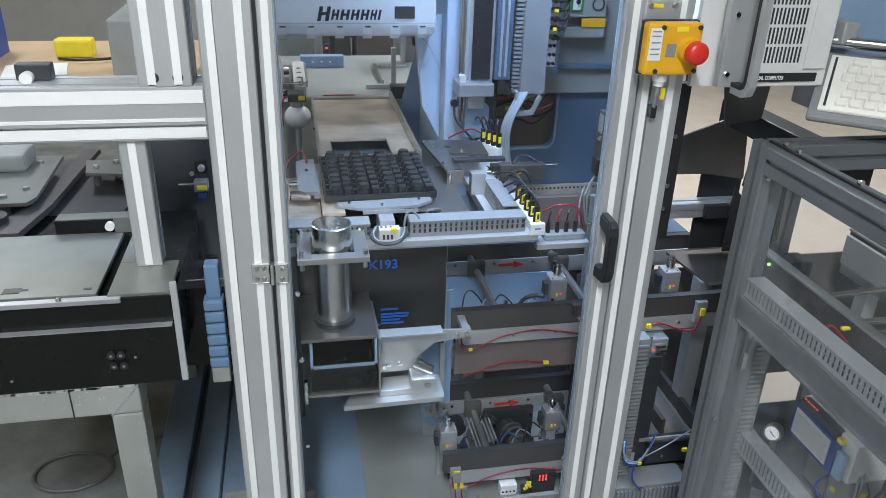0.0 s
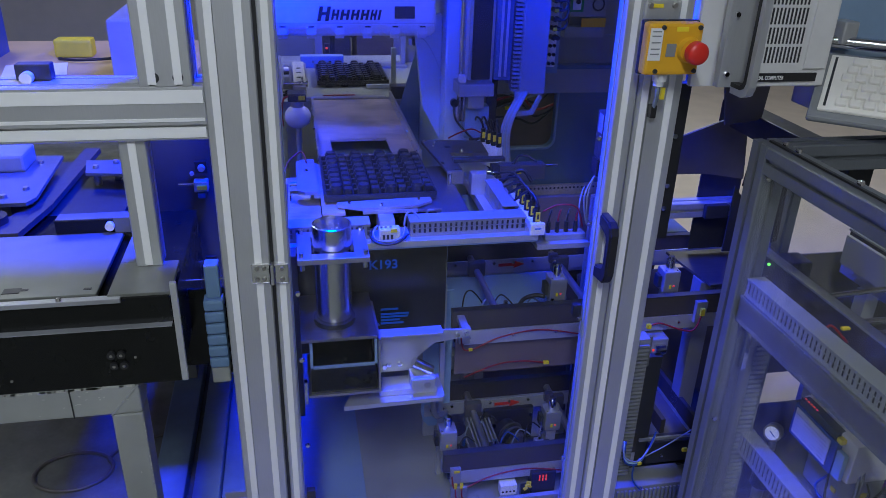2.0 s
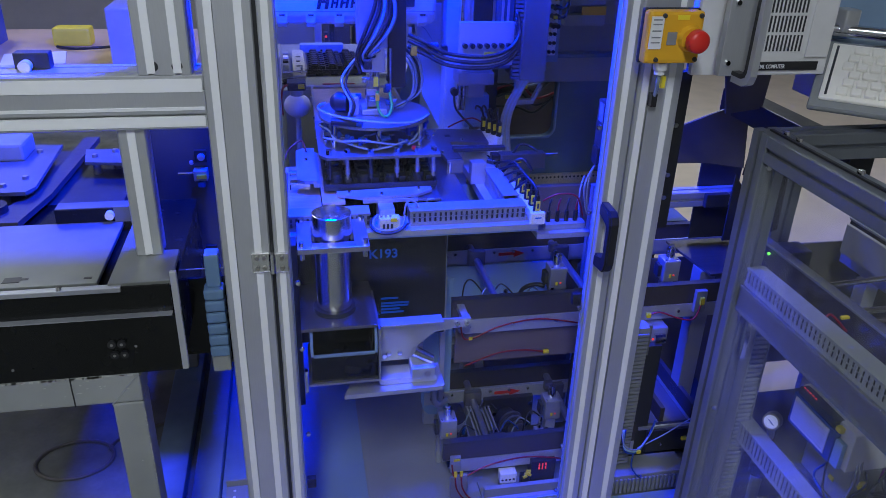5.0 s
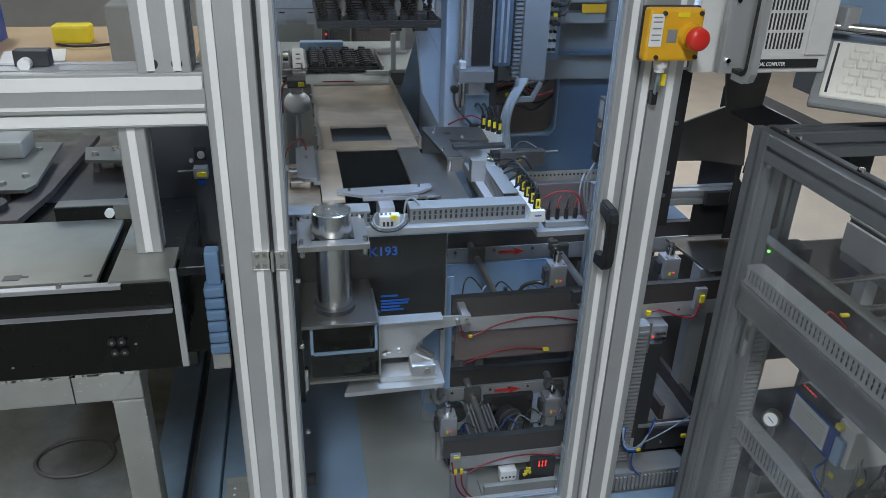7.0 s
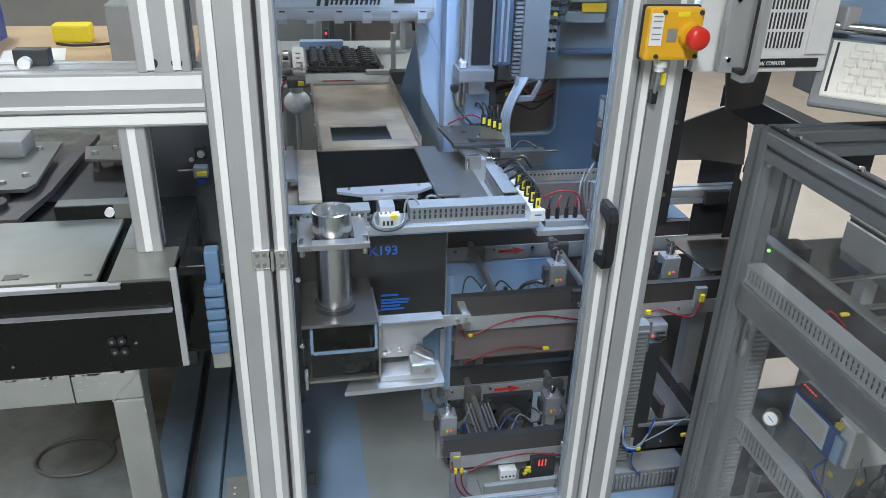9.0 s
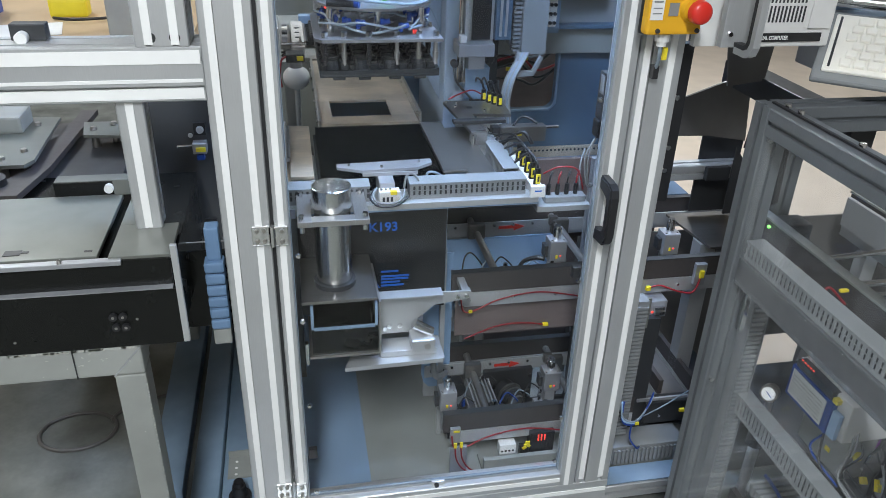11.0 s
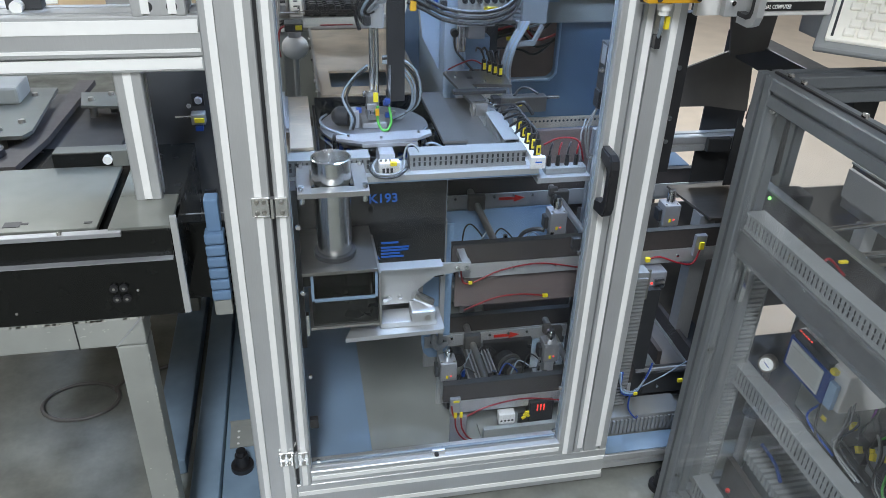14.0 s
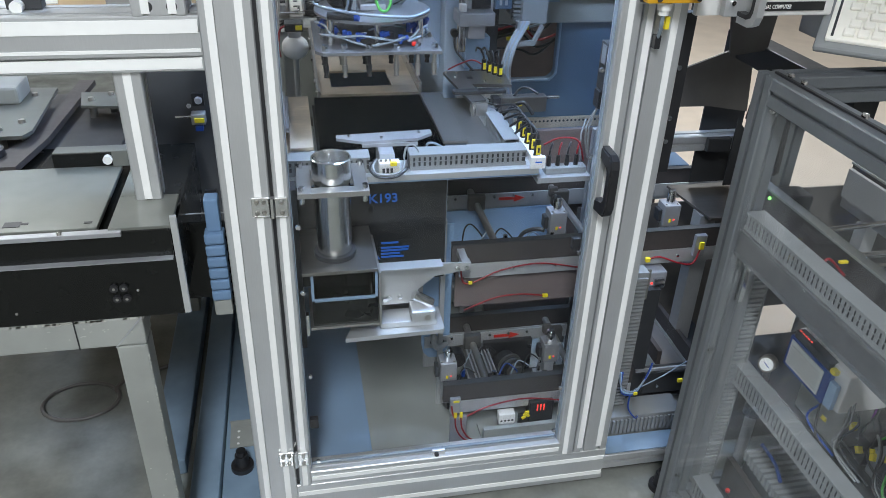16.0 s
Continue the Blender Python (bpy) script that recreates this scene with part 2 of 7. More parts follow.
def shade(ob, angle=40):
    ob.data.shade_smooth()
    ob.data.set_sharp_from_angle(angle=radians(angle))
    return ob


def wire(name, pts, r, material, parent=None, label=""):
    return part(name, pipe(bmesh.new(), pts, r), material, parent, label)


def section(u0, u1, v0, v1, pitch=0.04, slot=0.008, deep=0.007, c=0.002):
    """Outline of a slotted profile: a chamfered rectangle with a groove for every pitch of each side."""
    out = []
    corners = [(u0, v0), (u1, v0), (u1, v1), (u0, v1)]
    for i in range(4):
        p, q = Vector(corners[i]), Vector(corners[(i + 1) % 4])
        d = (q - p)
        ln = d.length
        d.normalize()
        n = Vector((-d.y, d.x))
        out.append(p + d * c)
        k = max(1, round(ln / pitch))
        for j in range(k):
            m = p + d * (ln * (j + 0.5) / k)
            out += [m - d * slot / 2, m - d * slot / 2 + n * deep, m + d * slot / 2 + n * deep, m + d * slot / 2]
        out.append(q - d * c)
    return [tuple(o) for o in out]


def bar(name, axis, a, b, parent, material=None, **kw):
    """A slotted aluminium bar that fills the box from a to b, its length along the axis."""
    i = "xyz".index(axis)
    u, v = [k for k in range(3) if k != i]
    return part(name, slab(bmesh.new(), section(a[u], b[u], a[v], b[v], **kw), axis, a[i], b[i]), material or ALU, parent)


def screw(bm, p, n, r=0.005):
    p, n = Vector(p), Vector(n)
    cyl(bm, p, p + n * r * 0.9, r, r * 0.8, 12)
    return bm


def comb(bm, axis, a, b, up, width=0.0062, gap=0.0046, foot=0.006, thick=0.0015):
    """A slotted duct wall: fingers that stand on a solid foot, along the axis from a to b."""
    i = "xyz".index(axis)
    o = 1 - i
    a, b = Vector(a), Vector(b)
    lo, hi = a.copy(), b.copy()
    hi[o] = a[o] + thick
    hi.z = a.z + foot
    box(bm, lo, hi)
    lo2, hi2 = lo.copy(), hi.copy()
    lo2.z, hi2.z = a.z + up - 0.003, a.z + up
    box(bm, lo2, hi2)
    mid = a.z + foot + (up - foot) * 0.42
    lo3, hi3 = lo.copy(), hi.copy()
    lo3.z, hi3.z = mid, mid + 0.0014
    box(bm, lo3, hi3)
    x = a[i]
    while x + width < b[i]:
        p, q = lo.copy(), hi.copy()
        p[i], q[i], p.z, q.z = x, x + width, a.z + foot, a.z + up - 0.003
        box(bm, p, q)
        x += width + gap
    return bm


def cable_duct(name, axis, a, b, label):
    """A grey slotted cable duct with a lid, from a to b."""
    t = thing(name, label, "cable duct", "slotted cable ducts", at=a)
    i = "xyz".index(axis)
    o = 1 - i
    h = b[2] - a[2]
    part("slotted_wall", comb(bmesh.new(), axis, a, b, h), DUCT, t)
    far = list(a)
    far[o] = b[o] - 0.0015
    part("slotted_wall", comb(bmesh.new(), axis, far, b, h), DUCT, t)
    part("base", box(bmesh.new(), (a[0], a[1], a[2] - 0.002), (b[0], b[1], a[2])), DUCT, t)
    lid = box(bmesh.new(), (a[0] - 0.001, a[1] - 0.001, b[2]), (b[0] + 0.001, b[1] + 0.001, b[2] + 0.003), 0.001)
    part("lid", lid, DUCT, t)
    core = [list(a), list(b)]
    core[0][o] += 0.006
    core[1][o] -= 0.006
    core[1][2] -= 0.004
    part("wires", box(bmesh.new(), core[0], core[1]), DARK, t, "dark bundle of wires")
    return t


def text(name, words, size, m, material, parent=None, label="", bold=0.0):
    cu = bpy.data.curves.new(name, "FONT")
    cu.body, cu.size, cu.extrude, cu.offset = words, size, 0.0003, bold
    cu.materials.append(material)
    ob = new(name, cu)
    hold(ob, parent)
    ob.matrix_basis = m
    return tagged(ob, label)

# ---- room ----
def room():
    tagged(part("floor", box(bmesh.new(), (-5, -4, -0.1), (5, 6, 0)), FLOOR), "smooth grey-green coated workshop floor", "floor", kind="structure")
    # thin sheet that colours the floor cream behind the machine
    tagged(part("floor_covering", box(bmesh.new(), (0.60, 0.42, 0.0), (5, 6, 0.004)), PALEFLOOR), "cream-coloured floor area behind the machine", "floor", kind="structure")
    for n, a, b in (("wall_north", (-5, 6, 0), (5, 6.15, 3)), ("wall_south", (-5, -4.15, 0), (5, -4, 3)),
                    ("wall_east", (5, -4.15, 0), (5.15, 6.15, 3)), ("wall_west", (-5.15, -4.15, 0), (-5, 6.15, 3))):
        tagged(part(n, box(bmesh.new(), a, b), WALL), "plain off-white workshop wall", "wall", kind="structure")
    tagged(part("ceiling", box(bmesh.new(), (-5.15, -4.15, 3), (5.15, 6.15, 3.1)), WALL), "plain off-white workshop ceiling", "ceiling", kind="structure")
    # housings for the unseen lamps; the second goes with the added left light
    for lx, ly in ((-0.35, -2.3), (-2.3, -0.4), (-1.6, 2.4), (1.6, 2.4)):
        t = thing("ceiling_light", "long fluorescent ceiling light in a white housing, out of view", "ceiling light", "ceiling lights", at=(lx, ly, 2.9))
        part("housing", box(bmesh.new(), (lx - 0.17, ly - 0.78, 2.92), (lx + 0.17, ly + 0.78, 3.0), 0.01), WHITE, t)
        part("diffuser", box(bmesh.new(), (lx - 0.15, ly - 0.75, 2.9), (lx + 0.15, ly + 0.75, 2.918)), LAMPGLOW, t, "glowing white diffuser")


def floor_reflection():
    # a thin ring of pipe imitates a blurred reflection in the floor
    t = thing("reflection_ring", "flat grey-brown ring standing in for a reflection on the floor", "cable", at=(-0.61, 0.48, 0.0))
    ring = [(-0.612 + 0.095 * math.cos(k * 0.36), 0.480 + 0.072 * math.sin(k * 0.36), 0.0035 + 0.001 * (k % 2)) for k in range(20)]
    wire("loop", ring + [(-0.50, 0.56, 0.0035), (-0.40, 0.60, 0.0035)], 0.0055, BAY, t)


# ---- machine housing ----
def machine_frame():
    t = thing("assembly_machine", "assembly machine housing of slotted aluminium profiles", "machine", at=(0.26, 0.04, 0))
    for x0, x1, strips in ((-0.135, -0.055, (-0.118, -0.075)), (0.575, 0.655, (0.588, 0.634))):
        foot = 0.004 if x0 < 0 else 0.109
        bar("post", "z", (x0, 0, foot), (x1, 0.08, 2.0), t)
        for s in strips:
            part("slot_cover", box(bmesh.new(), (s - 0.006, -0.0015, foot + 0.012), (s + 0.006, 0.003, 1.99)), STRIP, t, "white plastic slot cover")
    for x0, x1 in ((-0.135, -0.055), (0.575, 0.655)):
        bar("rear_post", "z", (x0, 1.32, 0.035), (x1, 1.40, 2.0), t)
    bar("bottom_beam", "x", (-0.055, 0.0, 0.012), (0.655, 0.08, 0.108), t)
    for z in (0.034, 0.082):
        part("slot_cover", box(bmesh.new(), (-0.053, -0.0015, z - 0.0055), (0.652, 0.003, z + 0.0055)), STRIP, t, "white plastic slot cover")
    bar("side_beam", "x", (0.6555, 0.01, 0.030), (0.86, 0.05, 0.072), t)
    for z in (1.96,):
        bar("top_beam", "x", (-0.055, 0, z), (0.579, 0.08, z + 0.04), t)
        bar("top_beam", "x", (-0.055, 1.32, z), (0.579, 1.40, z + 0.04), t)
        bar("top_beam", "y", (-0.135, 0.08, z), (-0.055, 1.32, z + 0.04), t)
        bar("top_beam", "y", (0.579, 0.08, z), (0.66, 1.32, z + 0.04), t)
    # added above the view to keep overhead hall light off the working space
    part("roof_panel", box(bmesh.new(), (-0.135, 0.0, 2.001), (0.66, 1.40, 2.01)), GREY, t, "unseen grey roof sheet added to block hall light")
    # beams of the neighbouring station to one side
    bar("cross_beam", "x", (-1.05, 0.0, 1.03), (-0.135, 0.08, 1.115), t)
    for z, w in ((1.043, 0.008), (1.063, 0.0025), (1.099, 0.010)):
        part("slot_cover", box(bmesh.new(), (-1.05, -0.0015, z - w), (-0.137, 0.003, z + w)), STRIP, t, "white plastic slot cover")
    bar("upper_post", "z", (-0.228, 0.0, 1.115), (-0.150, 0.08, 2.0), t)
    for s in (-0.208, -0.170):
        part("slot_cover", box(bmesh.new(), (s - 0.006, -0.0015, 1.118), (s + 0.006, 0.003, 1.99)), STRIP, t, "white plastic slot cover")
    bar("inner_post", "z", (-0.273, 0.01, 0.8115), (-0.231, 0.05, 1.03), t)
    part("slot_cover", box(bmesh.new(), (-0.2585, 0.0085, 0.813), (-0.2465, 0.013, 1.029)), STRIP, t, "white plastic slot cover")
    bm = bmesh.new()
    for x, z in ((-0.205, 1.128), (-0.17, 1.128)):
        cyl(bm, (x, -0.001, z), (x, 0.004, z), 0.008)
    part("connector_hole", bm, DARK, t)
    part("side_sheet", box(bmesh.new(), (-0.10, 0.085, 0.072), (-0.095, 1.315, 0.66)), GREY, t, "grey lower side sheet")
    # base and its levelling feet
    part("base_rail", box(bmesh.new(), (-0.292, -0.02, 0.0), (-0.228, 1.0, 0.06), 0.004), BASEBLUE, t, "blue-grey painted base rail")
    part("base_rail", box(bmesh.new(), (-0.395, 0.18, 0.0), (-0.315, 1.0, 0.045), 0.004), BASEBLUE, t, "blue-grey painted base rail")
    part("base_rail", box(bmesh.new(), (-0.227, 0.02, 0.0), (-0.14, 1.0, 0.03), 0.004), BASEBLUE, t, "blue-grey painted base rail")
    for i, (x, y) in enumerate(((-0.183, 0.15), (-0.183, -0.005), (0.79, -0.04))):
        bm = cyl(bmesh.new(), (x, y, 0.03 if i < 1 else 0.0), (x, y, 0.042 if i < 1 else 0.012), 0.026)
        cyl(bm, (x, y, 0.04 if i < 1 else 0.012), (x, y, 0.072 if i < 1 else 0.045), 0.017, 0.015)
        cyl(bm, (x, y, 0.07 if i < 1 else 0.045), (x, y, 0.085 if i < 1 else 0.055), 0.011)
        shade(part("levelling_foot", bm, BLACK, t, "black levelling foot"))
    bm = box(bmesh.new(), (-0.216, 0.215, 0.0305), (-0.148, 0.285, 0.0345), 0.001)
    box(bm, (-0.216, 0.285, 0.0305), (-0.148, 0.290, 0.052), 0.001)
    part("angle_bracket", bm, GREY, t)
    bm = bmesh.new()
    for y in (0.226, 0.247, 0.268):
        cyl(bm, (-0.196, y, 0.0345), (-0.196, y, 0.0352), 0.0035, None, 10)
    part("bracket_hole", bm, WHITE, t)
    return t


def cabinet_floor():
    t = thing("base_plate", "blue-grey painted base plate inside the machine", "base plate", at=(0.4, 0.6, 0.04))
    part("plate", box(bmesh.new(), (-0.05, 0.085, 0.03), (0.95, 1.30, 0.066), 0.002), GREY, t)
    # the lighter, lit stripe of the base plate, made as a paler sheet
    part("cover_sheet", box(bmesh.new(), (-0.048, 0.09, 0.066), (0.12, 1.2, 0.070), 0.001), BLUEGREY, t, "pale blue-grey sheet standing in for a lit stripe")
    part("edge_sheet", box(bmesh.new(), (0.27, 0.088, 0.066), (0.55, 0.105, 0.073)), BLUEGREY, t, "pale blue-grey edge sheet")


def door():
    t = thing("machine_door", "closed clear door in an aluminium profile frame", "door", at=(0.25, 0.02, 0.108))
    bar("stile", "z", (-0.0485, -0.004, 0.111), (-0.023, 0.030, 1.95), t, pitch=0.03)
    part("slot_cover", box(bmesh.new(), (-0.042, -0.0055, 0.112), (-0.031, -0.001, 1.94)), STRIP, t, "white plastic slot cover")
    bar("stile", "z", (0.534, -0.004, 0.111), (0.571, 0.030, 1.95), t)
    part("slot_cover", box(bmesh.new(), (0.5455, -0.0055, 0.112), (0.5565, -0.001, 1.94)), STRIP, t, "white plastic slot cover")
    bar("bottom_rail", "x", (-0.023, -0.004, 0.111), (0.536, 0.030, 0.148), t)
    part("slot_cover", box(bmesh.new(), (-0.022, -0.0055, 0.124), (0.535, -0.001, 0.135)), STRIP, t, "white plastic slot cover")
    bar("top_rail", "x", (-0.023, -0.004, 1.91), (0.536, 0.030, 1.95), t)
    pane = part("pane", box(bmesh.new(), (-0.023, 0.012, 0.148), (0.536, 0.016, 1.32)), GLASS, t, "clear polycarbonate pane")
    pane.visible_shadow = False
    # opaque and out of view; it keeps front hall light from the working space
    part("upper_sheet", box(bmesh.new(), (-0.023, 0.010, 1.32), (0.536, 0.018, 1.91)), GREY, t, "unseen grey upper sheet that blocks hall light")
    # the bluish reflection at the pane's edge, given as a thin pale strip
    part("edge_seal", box(bmesh.new(), (-0.0225, 0.008, 0.149), (-0.0205, 0.020, 1.90)), HOSE, t, "pale clear edge strip standing in for bluish reflection")
    # black filler that darkens the gap beside the stile, in place of shade
    part("gap_seal", box(bmesh.new(), (-0.0545, 0.002, 0.112), (-0.0490, 0.030, 1.95)), BLACK, t, "black strip added for the shade in the door gap")
    part("edge_seal", box(bmesh.new(), (0.5315, 0.008, 0.149), (0.5335, 0.020, 1.90)), HOSE, t, "pale clear edge strip standing in for bluish reflection")
    bright = box(bmesh.new(), (-0.02, 0.016, 0.149), (0.53, 0.022, 0.154))
    part("lower_seal", bright, HOSE, t, "pale lower seal strip")
    for z in (0.793, 0.196, 1.6):
        h = part("hinge", box(bmesh.new(), (-0.087, -0.008, z - 0.018), (-0.056, -0.002, z + 0.018), 0.0015), CHROME, t, "bright steel hinge")
        part("leaf", box(bmesh.new(), (-0.049, -0.012, z - 0.018), (-0.026, -0.0056, z + 0.018), 0.0015), CHROME, h)
        shade(part("knuckle", cyl(bmesh.new(), (-0.0525, -0.01, z - 0.019), (-0.0525, -0.01, z + 0.019), 0.006), CHROME, h))
        bm = bmesh.new()
        for x, y in ((-0.078, -0.008), (-0.066, -0.008), (-0.036, -0.012)):
            for dz in (-0.010, 0.010):
                screw(bm, (x if x < -0.04 else x, y, z + dz), (0, -1, 0), 0.0042)
        part("hinge_screw", bm, STEEL, h)
    # bow handle
    hx = 0.541
    bm = bmesh.new()
    outer = [(-0.006, 0.748), (-0.044, 0.752), (-0.055, 0.760), (-0.060, 0.774), (-0.060, 0.852), (-0.055, 0.866), (-0.044, 0.874), (-0.006, 0.876)]
    inner = [(-0.006, 0.852), (-0.038, 0.851), (-0.045, 0.846), (-0.048, 0.837), (-0.048, 0.789), (-0.045, 0.780), (-0.038, 0.775), (-0.006, 0.773)]
    slab(bm, outer + inner, "x", hx - 0.009, hx + 0.009)
    bmesh.ops.bevel(bm, geom=[e for e in bm.edges if abs(e.verts[0].co.x - e.verts[1].co.x) < 1e-6], offset=0.003, segments=2, affect="EDGES")
    part("handle", bm, BLACK, t, "black plastic bow handle")
    bm = bmesh.new()
    for x, z in ((-0.012, 0.74), (-0.012, 0.60), (-0.010, 0.40), (-0.006, 0.165), (0.524, 0.645), (0.523, 0.175), (0.52, 1.01), (0.525, 0.30)):
        screw(bm, (x, 0.012, z), (0, -1, 0), 0.005)
    part("pane_screw", bm, CHROME, t)
    bm = bmesh.new()
    for x, z in ((-0.006, 0.265), (0.524, 0.66)):
        box(bm, (x - 0.012, 0.017, z - 0.012), (x + 0.006, 0.03, z + 0.012), 0.002)
    part("pane_clip", bm, BLACK, t)
    bm = box(bmesh.new(), (0.242, 0.004, 0.140), (0.272, 0.012, 0.160), 0.003)
    part("lower_clip", bm, ALU, t)
    bm = cyl(bmesh.new(), (0.252, 0.004, 0.153), (0.252, -0.002, 0.153), 0.005)
    part("lower_clip_screw", bm, DARK, t)


def light_box():
    """White and blue machine lights side by side; an added unseen shutter covers one."""
    t = thing("machine_light_box", "unseen grey light box added under the roof of the machine", "machine light", at=(0.23, 0.27, 1.9))
    bm = box(bmesh.new(), (-0.13, 0.087, 1.875), (0.59, 0.453, 1.9))
    for a, b in (((-0.13, 0.087, 1.835), (0.59, 0.102, 1.875)), ((-0.13, 0.438, 1.835), (0.59, 0.453, 1.875)),
                 ((-0.13, 0.102, 1.835), (-0.115, 0.438, 1.875)), ((0.575, 0.102, 1.835), (0.59, 0.438, 1.875)), ((0.222, 0.102, 1.835), (0.238, 0.438, 1.875))):
        box(bm, a, b)
    part("housing", bm, GREY, t)
    part("hanger", cyl(bmesh.new(), (0.23, 0.27, 1.9), (0.23, 0.27, 1.985), 0.01), STEEL, t)
    part("carrier_rail", box(bmesh.new(), (-0.1, 0.25, 1.985), (0.66, 0.29, 2.0)), ALU, t)
    s = thing("light_switch_shutter", "unseen dark shutter plate added to switch the machine lights", "shutter", at=(0, 0, 0))
    part("shutter_plate", box(bmesh.new(), (0.228, 0.085, 1.826), (0.598, 0.458, 1.833)), DARK, s)
    part("pull_tab", box(bmesh.new(), (0.58, 0.25, 1.826), (0.625, 0.29, 1.831)), DARK, s)
    return s


# ---- operator side ----
def emergency_stop():
    t = thing("emergency_stop", "yellow emergency stop box with red mushroom button", "emergency stop", at=(0.595, -0.03, 1.14))
    part("mounting_plate", box(bmesh.new(), (0.562, -0.012, 1.125), (0.625, -0.003, 1.245), 0.003), ALU, t)
    part("body", box(bmesh.new(), (0.549, -0.062, 1.136), (0.643, -0.036, 1.218), 0.006), YELLOW, t)
    part("rear_shell", box(bmesh.new(), (0.5475, -0.044, 1.134), (0.6445, -0.033, 1.220), 0.004), BLACK, t)
    part("spacer", box(bmesh.new(), (0.575, -0.033, 1.15), (0.615, -0.0125, 1.21)), BLACK, t)
    part("sticker", box(bmesh.new(), (0.553, -0.0632, 1.160), (0.574, -0.0615, 1.210)), WHITE, t, "white printed sticker")
    bm = bmesh.new()
    for z in (1.205, 1.198, 1.188, 1.178, 1.170):
        box(bm, (0.556, -0.0637, z - 0.001), (0.571, -0.0631, z + 0.001))
    part("print_line", bm, DUCT, t)
    part("name_plate", box(bmesh.new(), (0.583, -0.0632, 1.166), (0.599, -0.0615, 1.186)), DUCT, t)
    bm = cyl(bmesh.new(), (0.622, -0.062, 1.176), (0.622, -0.072, 1.176), 0.021, 0.018, 28)
    part("collar", bm, YELLOW, t)
    bm = cyl(bmesh.new(), (0.622, -0.072, 1.176), (0.622, -0.084, 1.176), 0.012, 0.015, 28)
    cyl(bm, (0.622, -0.084, 1.176), (0.622, -0.094, 1.176), 0.0185, 0.0175, 28)
    ball(bm, (0.622, -0.094, 1.176), 0.0175, (1, 0.4, 1))
    shade(part("button", bm, RED, t, "red mushroom button"), 50)
    bm = bmesh.new()
    for x, z in ((0.574, 1.211), (0.636, 1.211), (0.569, 1.143), (0.636, 1.143)):
        screw(bm, (x, -0.062, z), (0, -1, 0), 0.004)
    part("cover_screw", bm, DARK, t)
    part("top_label", box(bmesh.new(), (0.596, -0.0632, 1.205), (0.616, -0.0615, 1.212)), LABEL, t, "yellow name label")
    bm = cyl(bmesh.new(), (0.590, -0.040, 1.134), (0.590, -0.040, 1.122), 0.012, 0.011)
    cyl(bm, (0.590, -0.040, 1.122), (0.590, -0.040, 1.114), 0.008)
    part("cable_gland", bm, WHITE, t, "white cable gland")
    wire("cable", [(0.590, -0.040, 1.116), (0.592, -0.036, 1.100), (0.598, -0.024, 1.085), (0.601, -0.012, 1.070)], 0.0035, HOSE, t)
    part("cable_tag", box(bmesh.new(), (0.602, -0.030, 1.088), (0.609, -0.022, 1.108)), LABEL, t)
    part("plug", box(bmesh.new(), (0.596, -0.016, 1.052), (0.606, -0.002, 1.074)), BLACK, t)
    part("marker", box(bmesh.new(), (0.574, -0.0135, 1.234), (0.592, -0.0118, 1.240)), LABEL, t)
    bm = bmesh.new()
    for x in (0.570, 0.612):
        screw(bm, (x, -0.012, 1.238), (0, -1, 0), 0.005)
    part("plate_screw", bm, STEEL, t)


